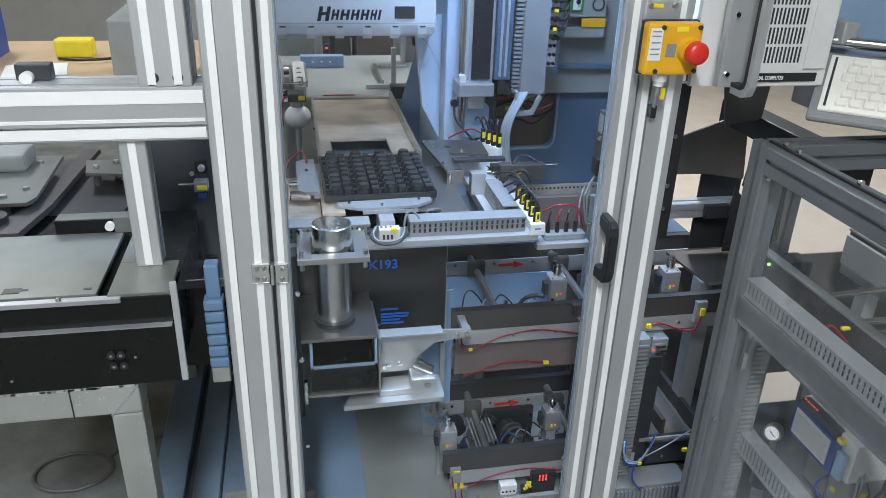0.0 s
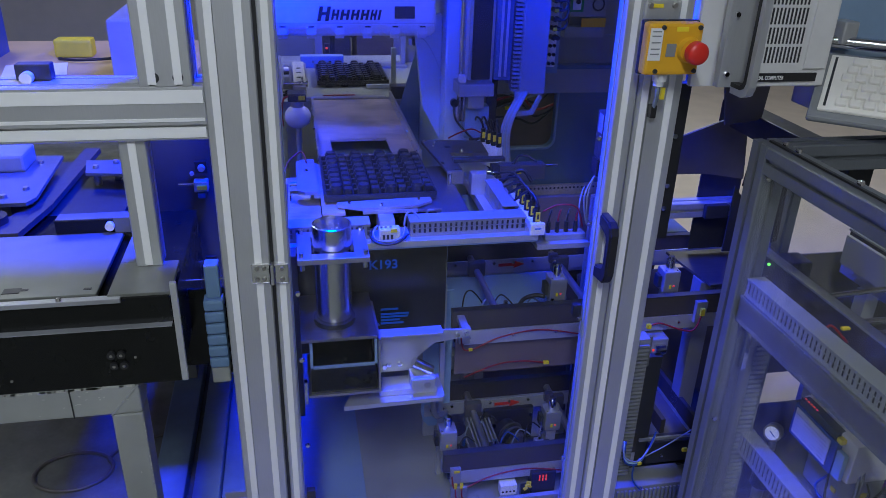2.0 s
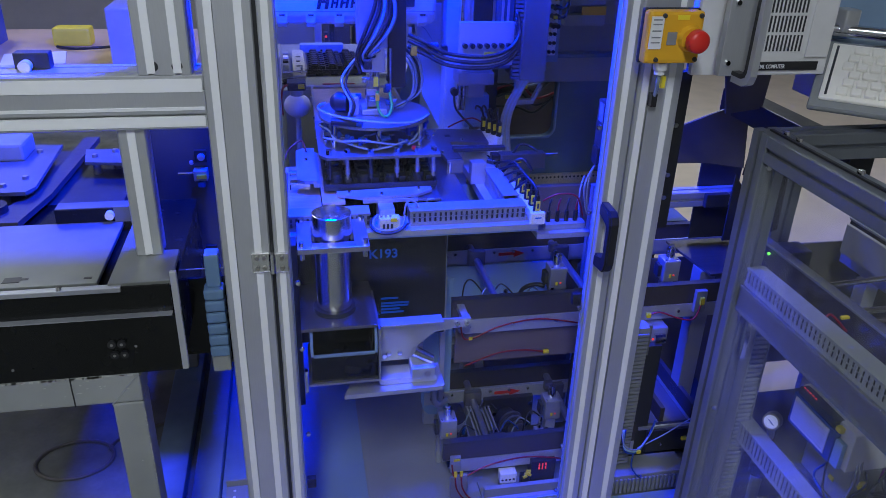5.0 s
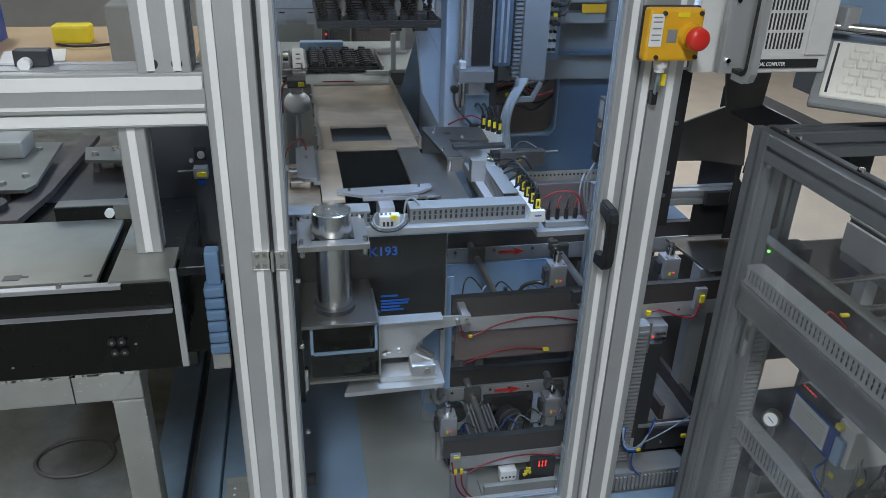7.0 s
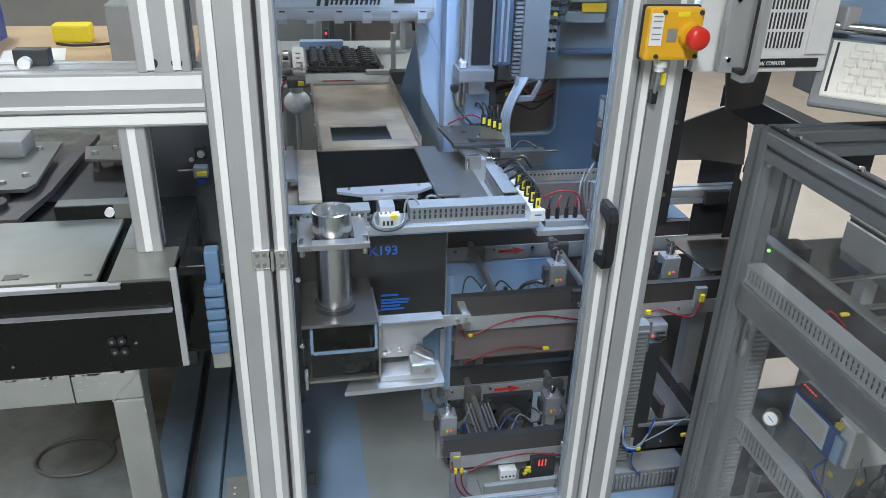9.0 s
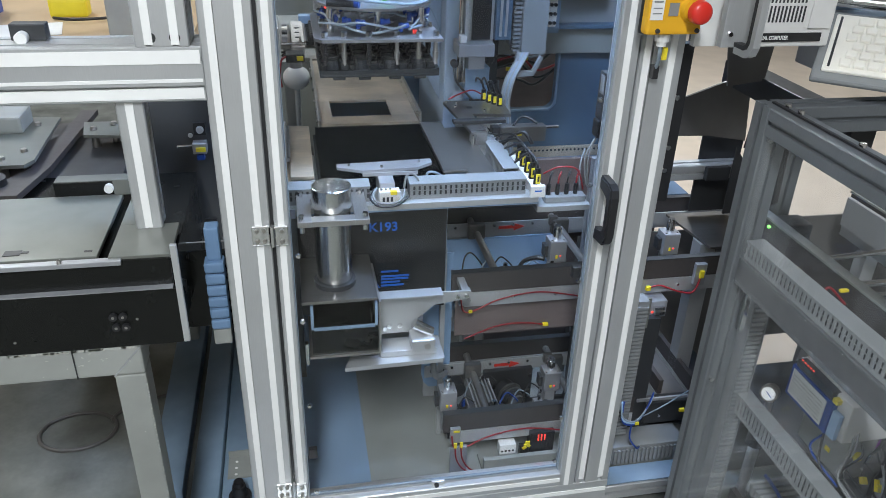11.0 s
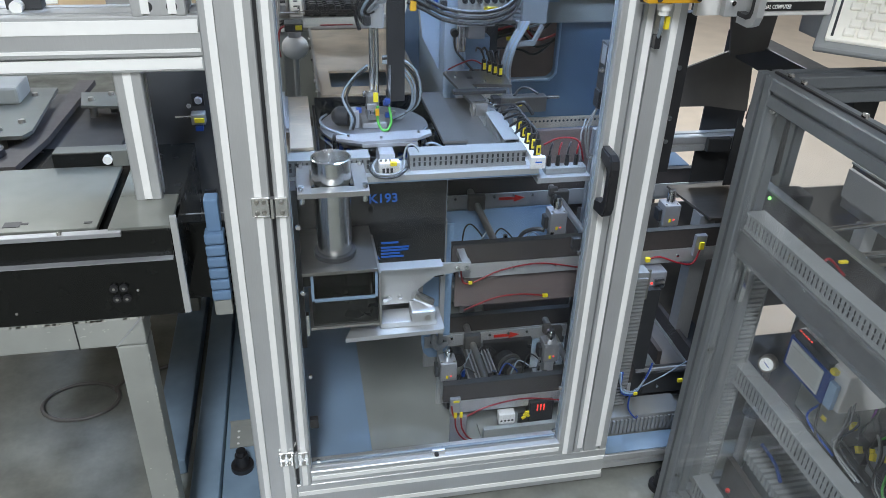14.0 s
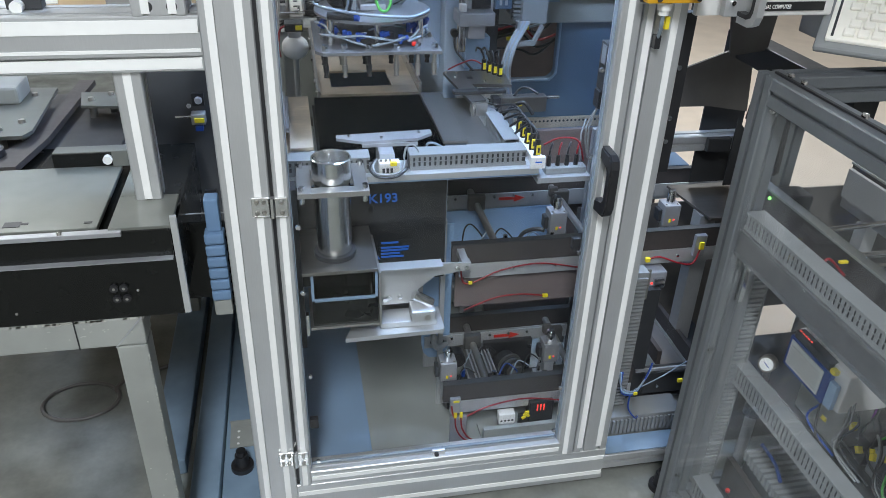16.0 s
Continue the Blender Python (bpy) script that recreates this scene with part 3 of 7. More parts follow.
def computer():
    t = thing("industrial_computer", "light grey rack computer with carrying handles", "computer", at=(0.85, 0.1, 1.10))
    y = -0.05
    part("rack_plate", box(bmesh.new(), (0.662, -0.012, 1.105), (0.735, 0.0, 1.60), 0.001), PCGREY, t, "grey painted side plate")
    part("mounting_flange", box(bmesh.new(), (0.688, y - 0.004, 1.113), (0.742, y + 0.01, 1.55), 0.001), ALU, t)
    part("case", box(bmesh.new(), (0.736, y, 1.112), (0.886, 0.35, 1.45), 0.003), PCGREY, t)
    # carrying handle: a rounded bow with a black inner edge
    def bow(d0, d1, z0, z1, c):
        return [(y - d0, z0), (y - d1 + c, z0), (y - d1 + c * 0.3, z0 + c * 0.3), (y - d1, z0 + c), (y - d1, z1 - c), (y - d1 + c * 0.3, z1 - c * 0.3), (y - d1 + c, z1), (y - d0, z1)]
    bm = slab(bmesh.new(), bow(0.004, 0.058, 1.104, 1.300, 0.020) + bow(0.004, 0.047, 1.115, 1.289, 0.014)[::-1], "x", 0.712, 0.724)
    part("handle", bm, ALU, t, "silver bow handle")
    bm = slab(bmesh.new(), bow(0.0045, 0.0468, 1.1152, 1.2888, 0.014) + bow(0.0045, 0.040, 1.122, 1.282, 0.010)[::-1], "x", 0.711, 0.725)
    part("grip", bm, BLACK, t, "black grip insert")
    part("name_strip", box(bmesh.new(), (0.744, y - 0.003, 1.121), (0.868, y - 0.0005, 1.135)), BLACK, t, "black name strip")
    text("lettering", "INDUSTRIAL COMPUTER", 0.0092, pose(0.7335, y - 0.0036, 1.1245, 90, 0, 0) @ Matrix.Diagonal((0.72, 1, 1, 1)), WHITE, t, "white lettering on the name strip", 0.0001)
    bm = bmesh.new()
    for r in range(4):
        for i in range(11):
            x, z = 0.759 + i * 0.0068 - r * 0.001, 1.152 + r * 0.031
            box(bm, (x, y - 0.0012, z), (x + 0.0028, y + 0.001, z + 0.026))
    part("vent_slot", bm, DARK, t)
    part("drive_cover", box(bmesh.new(), (0.840, y - 0.004, 1.142), (0.880, y - 0.001, 1.26), 0.001), PCGREY, t)
    bm = bmesh.new()
    for z in (1.135, 1.23):
        screw(bm, (0.700, y - 0.004, z), (0, -1, 0), 0.005)
    part("flange_screw", bm, CHROME, t)


def keyboard():
    m = pose(0.951, -0.110, 1.106, 24, 0, -39)
    t = thing("keyboard", "cream industrial keyboard with raised keys", "keyboard", at=(0.951, -0.110, 1.09))
    def put(name, a, b, material, bev=0.0, label=""):
        bm = box(bmesh.new(), a, b, bev)
        bmesh.ops.transform(bm, matrix=m, verts=bm.verts)
        return part(name, bm, material, t, label)
    put("case", (-0.10, -0.075, -0.012), (0.32, 0.115, 0.0), DUCT, 0.005)
    put("key_bed", (-0.086, -0.058, 0.0), (0.30, 0.10, 0.006), CREAM, 0.002)
    rnd = random.Random(4)
    k = 0
    for r in range(6):
        x = -0.062 + (r % 3) * 0.006
        while x < 0.28:
            w = rnd.choice((0.017, 0.017, 0.017, 0.024))
            put("key", (x, -0.048 + r * 0.0235, 0.006), (x + w, -0.030 + r * 0.0235, 0.012), CREAM, 0.002)
            x += w + 0.004
            k += 1
    put("side_slot", (-0.079, -0.05, 0.0055), (-0.075, 0.092, 0.0068), DARK)
    # the hinged arm that holds it
    a = thing("keyboard_holder", "silver hinged keyboard holder with folding panel", "holder", at=(0.98, 0.02, 1.05))
    bm = cyl(bmesh.new(), (0.955, 0.06, 1.168), (1.25, -0.18, 1.168), 0.011)
    shade(part("hinge_rod", bm, CHROME, a))
    part("hinge_block", box(bmesh.new(), (0.965, 0.03, 1.165), (0.995, 0.07, 1.205), 0.004), ALU, a)
    part("support", box(bmesh.new(), (0.93, 0.02, 1.05), (1.3, 0.085, 1.145), 0.003), ALU, a)
    part("screen_edge", box(bmesh.new(), (0.93, 0.085, 1.14), (1.35, 0.12, 1.5), 0.004), BLUEGREY, a, "grey-blue folding panel")


# ---- neighbouring unit with the black front ----
def black_unit():
    t = thing("conveyor_housing", "black lacquered conveyor housing with grey cover plates", "machine", at=(-0.5, 0.2, 0.65))
    part("front_panel", box(bmesh.new(), (-1.0, -0.10, 0.652), (-0.197, -0.088, 0.757), 0.0015), GLOSSBLACK, t)
    part("upper_panel", box(bmesh.new(), (-1.0, -0.088, 0.757), (-0.21, -0.078, 0.806), 0.0015), GLOSSBLACK, t)
    part("panel_edge", box(bmesh.new(), (-1.0, -0.1008, 0.7565), (-0.21, -0.086, 0.7582)), DULL, t)
    part("end_bar", box(bmesh.new(), (-0.205, -0.104, 0.655), (-0.195, -0.096, 0.835), 0.001), ALU, t)
    part("body", box(bmesh.new(), (-1.0, -0.075, 0.655), (-0.205, 0.29, 0.795)), GLOSSBLACK, t)
    part("rear_body", box(bmesh.new(), (-1.0, 0.29, 0.655), (-0.345, 0.62, 0.795)), DARK, t)
    part("cover_plate", box(bmesh.new(), (-0.62, -0.078, 0.803), (-0.319, 0.160, 0.811), 0.001), COVER, t, "grey cover plate with cut-outs")
    part("cover_plate", box(bmesh.new(), (-0.302, -0.085, 0.803), (-0.207, 0.028, 0.811), 0.001), COVER, t)
    part("cover_strip", box(bmesh.new(), (-0.302, 0.0285, 0.803), (-0.276, 0.150, 0.811), 0.001), COVER, t)
    part("front_strip", box(bmesh.new(), (-0.62, -0.094, 0.800), (-0.282, -0.08, 0.808), 0.001), DULL, t, "bright front strip")
    bm = bmesh.new()
    for x, y in ((-0.335, -0.06), (-0.43, -0.052)):
        box(bm, (x - 0.006, y - 0.003, 0.811), (x + 0.006, y + 0.003, 0.8116))
    box(bm, (-0.46, -0.062, 0.811), (-0.435, -0.045, 0.8118))
    part("cut_out", bm, BLACK, t)
    part("stop_bar", box(bmesh.new(), (-0.434, 0.163, 0.811), (-0.300, 0.192, 0.838), 0.001), COVER, t, "grey stop bar")
    # thin black box that paints the shadow on the stop bar's front
    part("bar_shadow_gap", box(bmesh.new(), (-0.434, 0.159, 0.8112), (-0.335, 0.1627, 0.8365)), GLOSSBLACK, t)
    part("bar_end_plate", box(bmesh.new(), (-0.333, 0.155, 0.8112), (-0.298, 0.1625, 0.841), 0.001), COVER, t)
    bm = cyl(bmesh.new(), (-0.340, 0.148, 0.826), (-0.340, 0.158, 0.826), 0.008)
    shade(part("white_roller", bm, WHITE, t))
    bm = bmesh.new()
    for x, z in ((-0.307, 0.712), (-0.292, 0.712), (-0.305, 0.692), (-0.290, 0.692)):
        cyl(bm, (x, -0.1005, z), (x, -0.106, z), 0.0065)
    part("socket_screw", bm, BLACK, t)
    bm = bmesh.new()
    for x, z in ((-0.307, 0.712), (-0.292, 0.712), (-0.305, 0.692), (-0.290, 0.692)):
        cyl(bm, (x, -0.1058, z), (x, -0.1066, z), 0.0026, None, 6)
    part("screw_socket", bm, STEEL, t)
    bm = bmesh.new()
    for x, z in ((-0.272, 0.704), (-0.46, 0.676)):
        cyl(bm, (x, -0.1003, z), (x, -0.1012, z), 0.0022)
    part("small_screw", bm, STEEL, t)
    screwm = bmesh.new()
    screw(screwm, (-0.372, -0.088, 0.808), (0, 0, 1), 0.005)
    part("strip_screw", screwm, CHROME, t)
    # raised guide plates further back
    poly = [(-0.75, 0.27), (-0.512, 0.268), (-0.500, 0.295), (-0.512, 0.55), (-0.75, 0.57)]
    part("guide_plate", slab(bmesh.new(), poly, "z", 0.826, 0.833), COVER, t, "grey guide plate")
    poly = [(-0.440, 0.43), (-0.34, 0.415), (-0.34, 0.51), (-0.456, 0.515)]
    part("guide_plate", slab(bmesh.new(), poly, "z", 0.826, 0.832), COVER, t, "small grey guide plate")
    bm = bmesh.new()
    for x, y in ((-0.530, 0.34), (-0.60, 0.32), (-0.545, 0.50), (-0.56, 0.30), (-0.425, 0.46), (-0.39, 0.49)):
        screw(bm, (x, y, 0.833), (0, 0, 1), 0.007)
        cyl(bm, (x, y, 0.79), (x, y, 0.826), 0.008)
    part("plate_bolt", bm, STEEL, t)
    bm = cyl(bmesh.new(), (-0.56, 0.22, 0.80), (-0.56, 0.22, 0.828), 0.030, 0.028, 24)
    cyl(bm, (-0.56, 0.22, 0.828), (-0.56, 0.22, 0.836), 0.016)
    shade(part("rubber_roller", bm, BLACK, t, "black rubber roller"))
    screwm = bmesh.new()
    screw(screwm, (-0.56, 0.22, 0.836), (0, 0, 1), 0.007)
    part("roller_screw", screwm, CHROME, t)
    # slanting belt bed between the guide plates
    poly = [(-0.575, 0.165), (-0.500, 0.165), (-0.4765, 0.30), (-0.458, 0.655), (-0.492, 0.655), (-0.505, 0.32)]
    part("belt", slab(bmesh.new(), poly, "z", 0.803, 0.815), BELT, t)
    w = thing("guide_cover", "pale grey rounded cover on the guide plate", "cover", at=(-0.62, 0.49, 0.833))
    part("shell", box(bmesh.new(), (-0.68, 0.445, 0.833), (-0.560, 0.53, 0.870), 0.006), GREY, w)
    # grey steel stand under it
    s = thing("steel_stand", "grey painted welded steel stand with chipped edges", "stand", at=(-0.5, 0.0, 0))
    part("top_tube", box(bmesh.new(), (-1.0, -0.10, 0.595), (-0.275, -0.045, 0.652), 0.004), GREY, s)
    part("leg", box(bmesh.new(), (-0.325, -0.0995, 0.0), (-0.275, -0.05, 0.594), 0.004), GREY, s)
    part("leg", box(bmesh.new(), (-1.0, -0.0995, 0.0), (-0.95, -0.05, 0.594), 0.004), GREY, s)
    part("side_tube", box(bmesh.new(), (-0.325, -0.045, 0.600), (-0.277, 0.20, 0.650), 0.004), GREY, s)
    bm = bmesh.new()
    slab(bm, [(-0.3255, 0.594), (-0.3235, 0.5925), (-0.2745, 0.6505), (-0.2765, 0.652)], "y", -0.1008, -0.0995)
    part("mitre_weld", bm, DULL, s)
    part("cable", box(bmesh.new(), (-0.382, -0.1012, 0.595), (-0.380, -0.0998, 0.652)), BLACK, s)
    bm = bmesh.new()
    for z in (0.115, 0.075):
        screw(bm, (-0.292, -0.0995, z), (0, -1, 0), 0.007)
    part("leg_screw", bm, CHROME, s)
    rnd = random.Random(8)
    bm = bmesh.new()
    for i in range(60):
        z = rnd.uniform(0.05, 0.585)
        h = rnd.uniform(0.0008, 0.0035) * (3 if rnd.random() < 0.12 else 1)
        box(bm, (-0.2758 - rnd.uniform(0.0, 0.0016), -0.0997, z), (-0.2749, -0.0985, z + h), 0, (0, rnd.uniform(-25, 25), 0))
    for i in range(70):
        x = rnd.uniform(-0.75, -0.28)
        box(bm, (x, -0.1006, 0.6488 - rnd.uniform(0, 0.0016)), (x + rnd.uniform(0.001, 0.014), -0.0992, 0.6508))
    for i in range(12):
        x, z = rnd.uniform(-0.45, -0.285), rnd.uniform(0.598, 0.645)
        box(bm, (x, -0.1003, z), (x + rnd.uniform(0.001, 0.005), -0.0999, z + rnd.uniform(0.0008, 0.002)), 0, (0, rnd.uniform(-30, 30), 0))
    for i in range(8):
        x, z = rnd.uniform(-0.32, -0.282), rnd.uniform(0.1, 0.5)
        box(bm, (x, -0.0998, z), (x + rnd.uniform(0.001, 0.004), -0.0994, z + rnd.uniform(0.001, 0.003)), 0, (0, rnd.uniform(-30, 30), 0))
    part("chipped_paint", bm, CHIP, s, "pale chipped paint along the edges")
    c = thing("energy_chain", "pale blue plastic energy chain hanging down", "cable chain", at=(-0.16, 0.05, 0.55))
    for i in range(6):
        z = 0.725 - i * 0.024
        part("link", box(bmesh.new(), (-0.178, 0.03, z - 0.021), (-0.143, 0.07, z), 0.005), CHAINBLUE, c)
    part("end_link", box(bmesh.new(), (-0.177, 0.035, 0.548), (-0.144, 0.068, 0.584), 0.004), GREY, c)
    part("upper_link", box(bmesh.new(), (-0.172, 0.04, 0.725), (-0.147, 0.07, 0.79), 0.004), CHAINBLUE, c)
    part("wall_bracket", box(bmesh.new(), (-0.176, 0.05, 0.56), (-0.14, 0.11, 0.565)), BLACK, c)
    # dark side panel with small fittings
    p = thing("side_panel", "dark grey side panel with screws and sensor", "panel", at=(-0.21, 0.2, 0.5))
    part("panel", box(bmesh.new(), (-0.335, 0.36, 0.40), (-0.136, 0.366, 1.05), 0.001), SIDEPANEL, p)
    for x, z in ((-0.195, 0.862), (-0.194, 0.645)):
        part("screw_block", box(bmesh.new(), (x - 0.013, 0.352, z - 0.012), (x + 0.011, 0.3598, z + 0.014), 0.001), BLACK, p)
    part("lower_panel", box(bmesh.new(), (-0.236, 0.06, 0.575), (-0.137, 0.066, 0.735), 0.001), GLOSSBLACK, p)
    bm = bmesh.new()
    for x, z in ((-0.195, 0.862), (-0.194, 0.645), (-0.235, 0.72), (-0.248, 0.717)):
        screw(bm, (x, 0.352 if z > 0.8 or z < 0.7 else 0.36, z), (0, -1, 0), 0.008 if z > 0.8 or z < 0.7 else 0.005)
    for x, z in ((-0.196, 0.869), (-0.216, 0.848), (-0.198, 0.652), (-0.243, 0.727), (-0.282, 0.729)):
        screw(bm, (x, 0.3595, z), (0, -1, 0), 0.005)
    part("panel_screw", bm, ALU, p)
    part("sensor", box(bmesh.new(), (-0.212, 0.335, 0.815), (-0.184, 0.36, 0.838), 0.002), DULL, p)
    part("sensor_tag", box(bmesh.new(), (-0.205, 0.330, 0.822), (-0.186, 0.335, 0.830)), LABEL, p)
    shade(part("sensor_rod", cyl(bmesh.new(), (-0.242, 0.34, 0.832), (-0.21, 0.34, 0.832), 0.003), CHROME, p))
    part("sensor_plug", box(bmesh.new(), (-0.205, 0.332, 0.803), (-0.190, 0.35, 0.814), 0.001), FITTING, p)
    # hidden sheets added to stop blue light from leaking onto the left floor
    bm = box(bmesh.new(), (-0.204, 0.067, 0.572), (-0.137, 0.359, 0.576))
    box(bm, (-0.340, 0.367, 0.572), (-0.137, 1.0, 0.576))
    part("closing_sheet", bm, DARK, p)
    part("pale_rod", box(bmesh.new(), (-0.212, 0.05, 0.758), (-0.137, 0.052, 0.7595)), DUCT, p)


# ---- working space of the machine ----
def make_tray(name, label):
    """A black formed tray, 4 columns of rounded pockets with ribs, its base at the origin."""
    t = thing(name, label, "tray", "black trays")
    w, d = 0.118, 0.128
    bm = box(bmesh.new(), (-w, -d, 0.0), (w, d, 0.006), 0.002)
    for a, b in (((-w, -d, 0.006), (-w + 0.004, d, 0.016)), ((w - 0.004, -d, 0.006), (w, d, 0.016)),
                 ((-w + 0.004, -d, 0.006), (w - 0.004, -d + 0.004, 0.014)), ((-w + 0.004, d - 0.004, 0.006), (w - 0.004, d, 0.014))):
        box(bm, a, b)
    part("base", bm, TRAYBLACK, t)
    for c in range(4):
        for r in range(8):
            x, y = -0.0855 + c * 0.057, -0.108 + r * 0.0308
            bm = cyl(bmesh.new(), (x - 0.006, y, 0.006), (x - 0.006, y, 0.026), 0.0150, 0.0135, 14)
            cyl(bm, (x - 0.006, y, 0.026), (x - 0.006, y, 0.031), 0.0125, 0.011, 14)
            box(bm, (x + 0.010, y - 0.010, 0.006), (x + 0.026, y + 0.010, 0.024), 0.003)
            box(bm, (x - 0.027, y - 0.004, 0.006), (x - 0.018, y + 0.004, 0.020))
            part("pocket", bm, TRAYBLACK, t)
    for x in (-0.08, -0.03, 0.03, 0.08):
        part("foot", box(bmesh.new(), (x - 0.012, -d + 0.002, -0.006), (x + 0.012, -d + 0.012, 0.0), 0.002), TRAYBLACK, t)
        part("foot", box(bmesh.new(), (x - 0.012, d - 0.012, -0.006), (x + 0.012, d - 0.002, 0.0), 0.002), TRAYBLACK, t)
    return t


def conveyor():
    t = thing("feed_conveyor", "steel feed conveyor bed with a rectangular cut-out", "conveyor", at=(0.17, 0.8, 0.73))
    bm = bmesh.new()
    for a, b in (((0.058, 0.545, 0.792), (0.290, 0.60, 0.798)), ((0.058, 0.725, 0.792), (0.290, 1.13, 0.798)),
                 ((0.058, 0.60, 0.792), (0.086, 0.725, 0.798)), ((0.232, 0.60, 0.792), (0.290, 0.725, 0.798))):
        box(bm, a, b)
    part("bed", bm, PLATE, t, "worn steel bed plate")
    part("side_rail", box(bmesh.new(), (0.2905, 0.545, 0.77), (0.297, 1.135, 0.822), 0.001), STEEL, t)
    part("side_rail", box(bmesh.new(), (0.051, 0.545, 0.77), (0.0575, 1.135, 0.806), 0.001), STEEL, t)
    part("end_rail", box(bmesh.new(), (0.051, 1.136, 0.77), (0.297, 1.142, 0.802), 0.001), STEEL, t)
    bm = bmesh.new()
    for y in (0.58, 0.66, 0.74, 0.84, 0.95, 1.05):
        screw(bm, (0.051, y, 0.795), (-1, 0, 0), 0.005)
        screw(bm, (0.2905, y, 0.81), (-1, 0, 0), 0.003)
    part("rail_screw", bm, CHROME, t)
    part("under_frame", box(bmesh.new(), (0.07, 0.56, 0.70), (0.28, 1.1, 0.745), 0.002), BLUEGREY, t)
    bm = cyl(bmesh.new(), (0.09, 0.66, 0.762), (0.24, 0.66, 0.762), 0.008)
    cyl(bm, (0.09, 0.63, 0.755), (0.24, 0.63, 0.755), 0.005)
    shade(part("roller", bm, CHROME, t))
    part("sensor_tag", box(bmesh.new(), (0.125, 0.615, 0.765), (0.142, 0.628, 0.775), 0, (0, 0, 20)), LABEL, t)
    for x in (0.075, 0.255):
        for y in (0.85, 1.06):
            part("leg", box(bmesh.new(), (x, y, 0.066), (x + 0.03, y + 0.03, 0.70)), ALU, t)


def slides():
    a = thing("left_slide", "bright steel sliding plate with grey bracket", "slide", "tray slides")
    part("plate", box(bmesh.new(), (0.044, 0.236, 0.790), (0.090, 0.542, 0.797), 0.001), PLATE, a)
    part("lower_plate", box(bmesh.new(), (-0.024, 0.245, 0.776), (0.043, 0.50, 0.780), 0.001), PLATE, a)
    poly = [(-0.004, 0.33), (0.012, 0.318), (0.038, 0.318), (0.038, 0.53), (0.012, 0.53), (-0.004, 0.515)]
    part("bracket", slab(bmesh.new(), poly, "z", 0.806, 0.813), DULL, a)
    part("bracket_leg", box(bmesh.new(), (0.030, 0.32, 0.797), (0.044, 0.52, 0.806)), DULL, a)
    bm = bmesh.new()
    screw(bm, (0.018, 0.45, 0.813), (0, 0, 1), 0.004)
    cyl(bm, (-0.02, 0.40, 0.80), (0.0, 0.40, 0.80), 0.008)
    part("bracket_screw", bm, CHROME, a)
    part("cylinder", box(bmesh.new(), (-0.02, 0.345, 0.781), (0.025, 0.37, 0.798), 0.003), CHROME, a)
    wire("cable", [(0.02, 0.50, 0.815), (0.01, 0.55, 0.825), (-0.02, 0.53, 0.81), (-0.03, 0.50, 0.795)], 0.002, REDWIRE, a)
    b = thing("right_slide", "dull steel sliding plate with stepped bracket", "slide", "tray slides")
    part("plate", box(bmesh.new(), (0.236, 0.236, 0.790), (0.288, 0.542, 0.797), 0.001), DARKSTEEL, b)
    part("lower_plate", box(bmesh.new(), (0.289, 0.236, 0.777), (0.352, 0.542, 0.781), 0.001), DARKSTEEL, b)
    poly = [(0.312, 0.645), (0.345, 0.652), (0.465, 0.635), (0.46, 0.53), (0.365, 0.545), (0.372, 0.43), (0.335, 0.42)]
    part("bracket", slab(bmesh.new(), poly, "z", 0.806, 0.813), DARKSTEEL, b)
    part("bracket_edge", box(bmesh.new(), (0.335, 0.412, 0.782), (0.372, 0.419, 0.813)), STEEL, b)
    part("pin", cyl(bmesh.new(), (0.341, 0.415, 0.765), (0.341, 0.415, 0.808), 0.005), CHROME, b)
    bm = bmesh.new()
    for x, y in ((0.335, 0.60), (0.40, 0.56), (0.32, 0.64), (0.345, 0.635), (0.335, 0.47)):
        screw(bm, (x, y, 0.813), (0, 0, 1), 0.004)
    part("bracket_screw", bm, CHROME, b)
    part("hole_plate", box(bmesh.new(), (0.362, 0.585, 0.8132), (0.376, 0.60, 0.8136)), BLACK, b)
    return a, b


def shaft():
    t = thing("stacking_shaft", "dark smoked acrylic shaft below the tray slides", "shaft", at=(0.167, 0.41, 0.47))
    bm = bmesh.new()
    for a, b in (((0.036, 0.246, 0.47), (0.042, 0.548, 0.772)), ((0.298, 0.246, 0.47), (0.304, 0.548, 0.772)),
                 ((0.042, 0.541, 0.47), (0.298, 0.5465, 0.7915)), ((0.042, 0.246, 0.47), (0.298, 0.252, 0.73))):
        box(bm, a, b)
    part("wall", bm, SHAFT, t)
    part("bottom", box(bmesh.new(), (0.036, 0.246, 0.462), (0.304, 0.548, 0.469)), SHAFT, t)


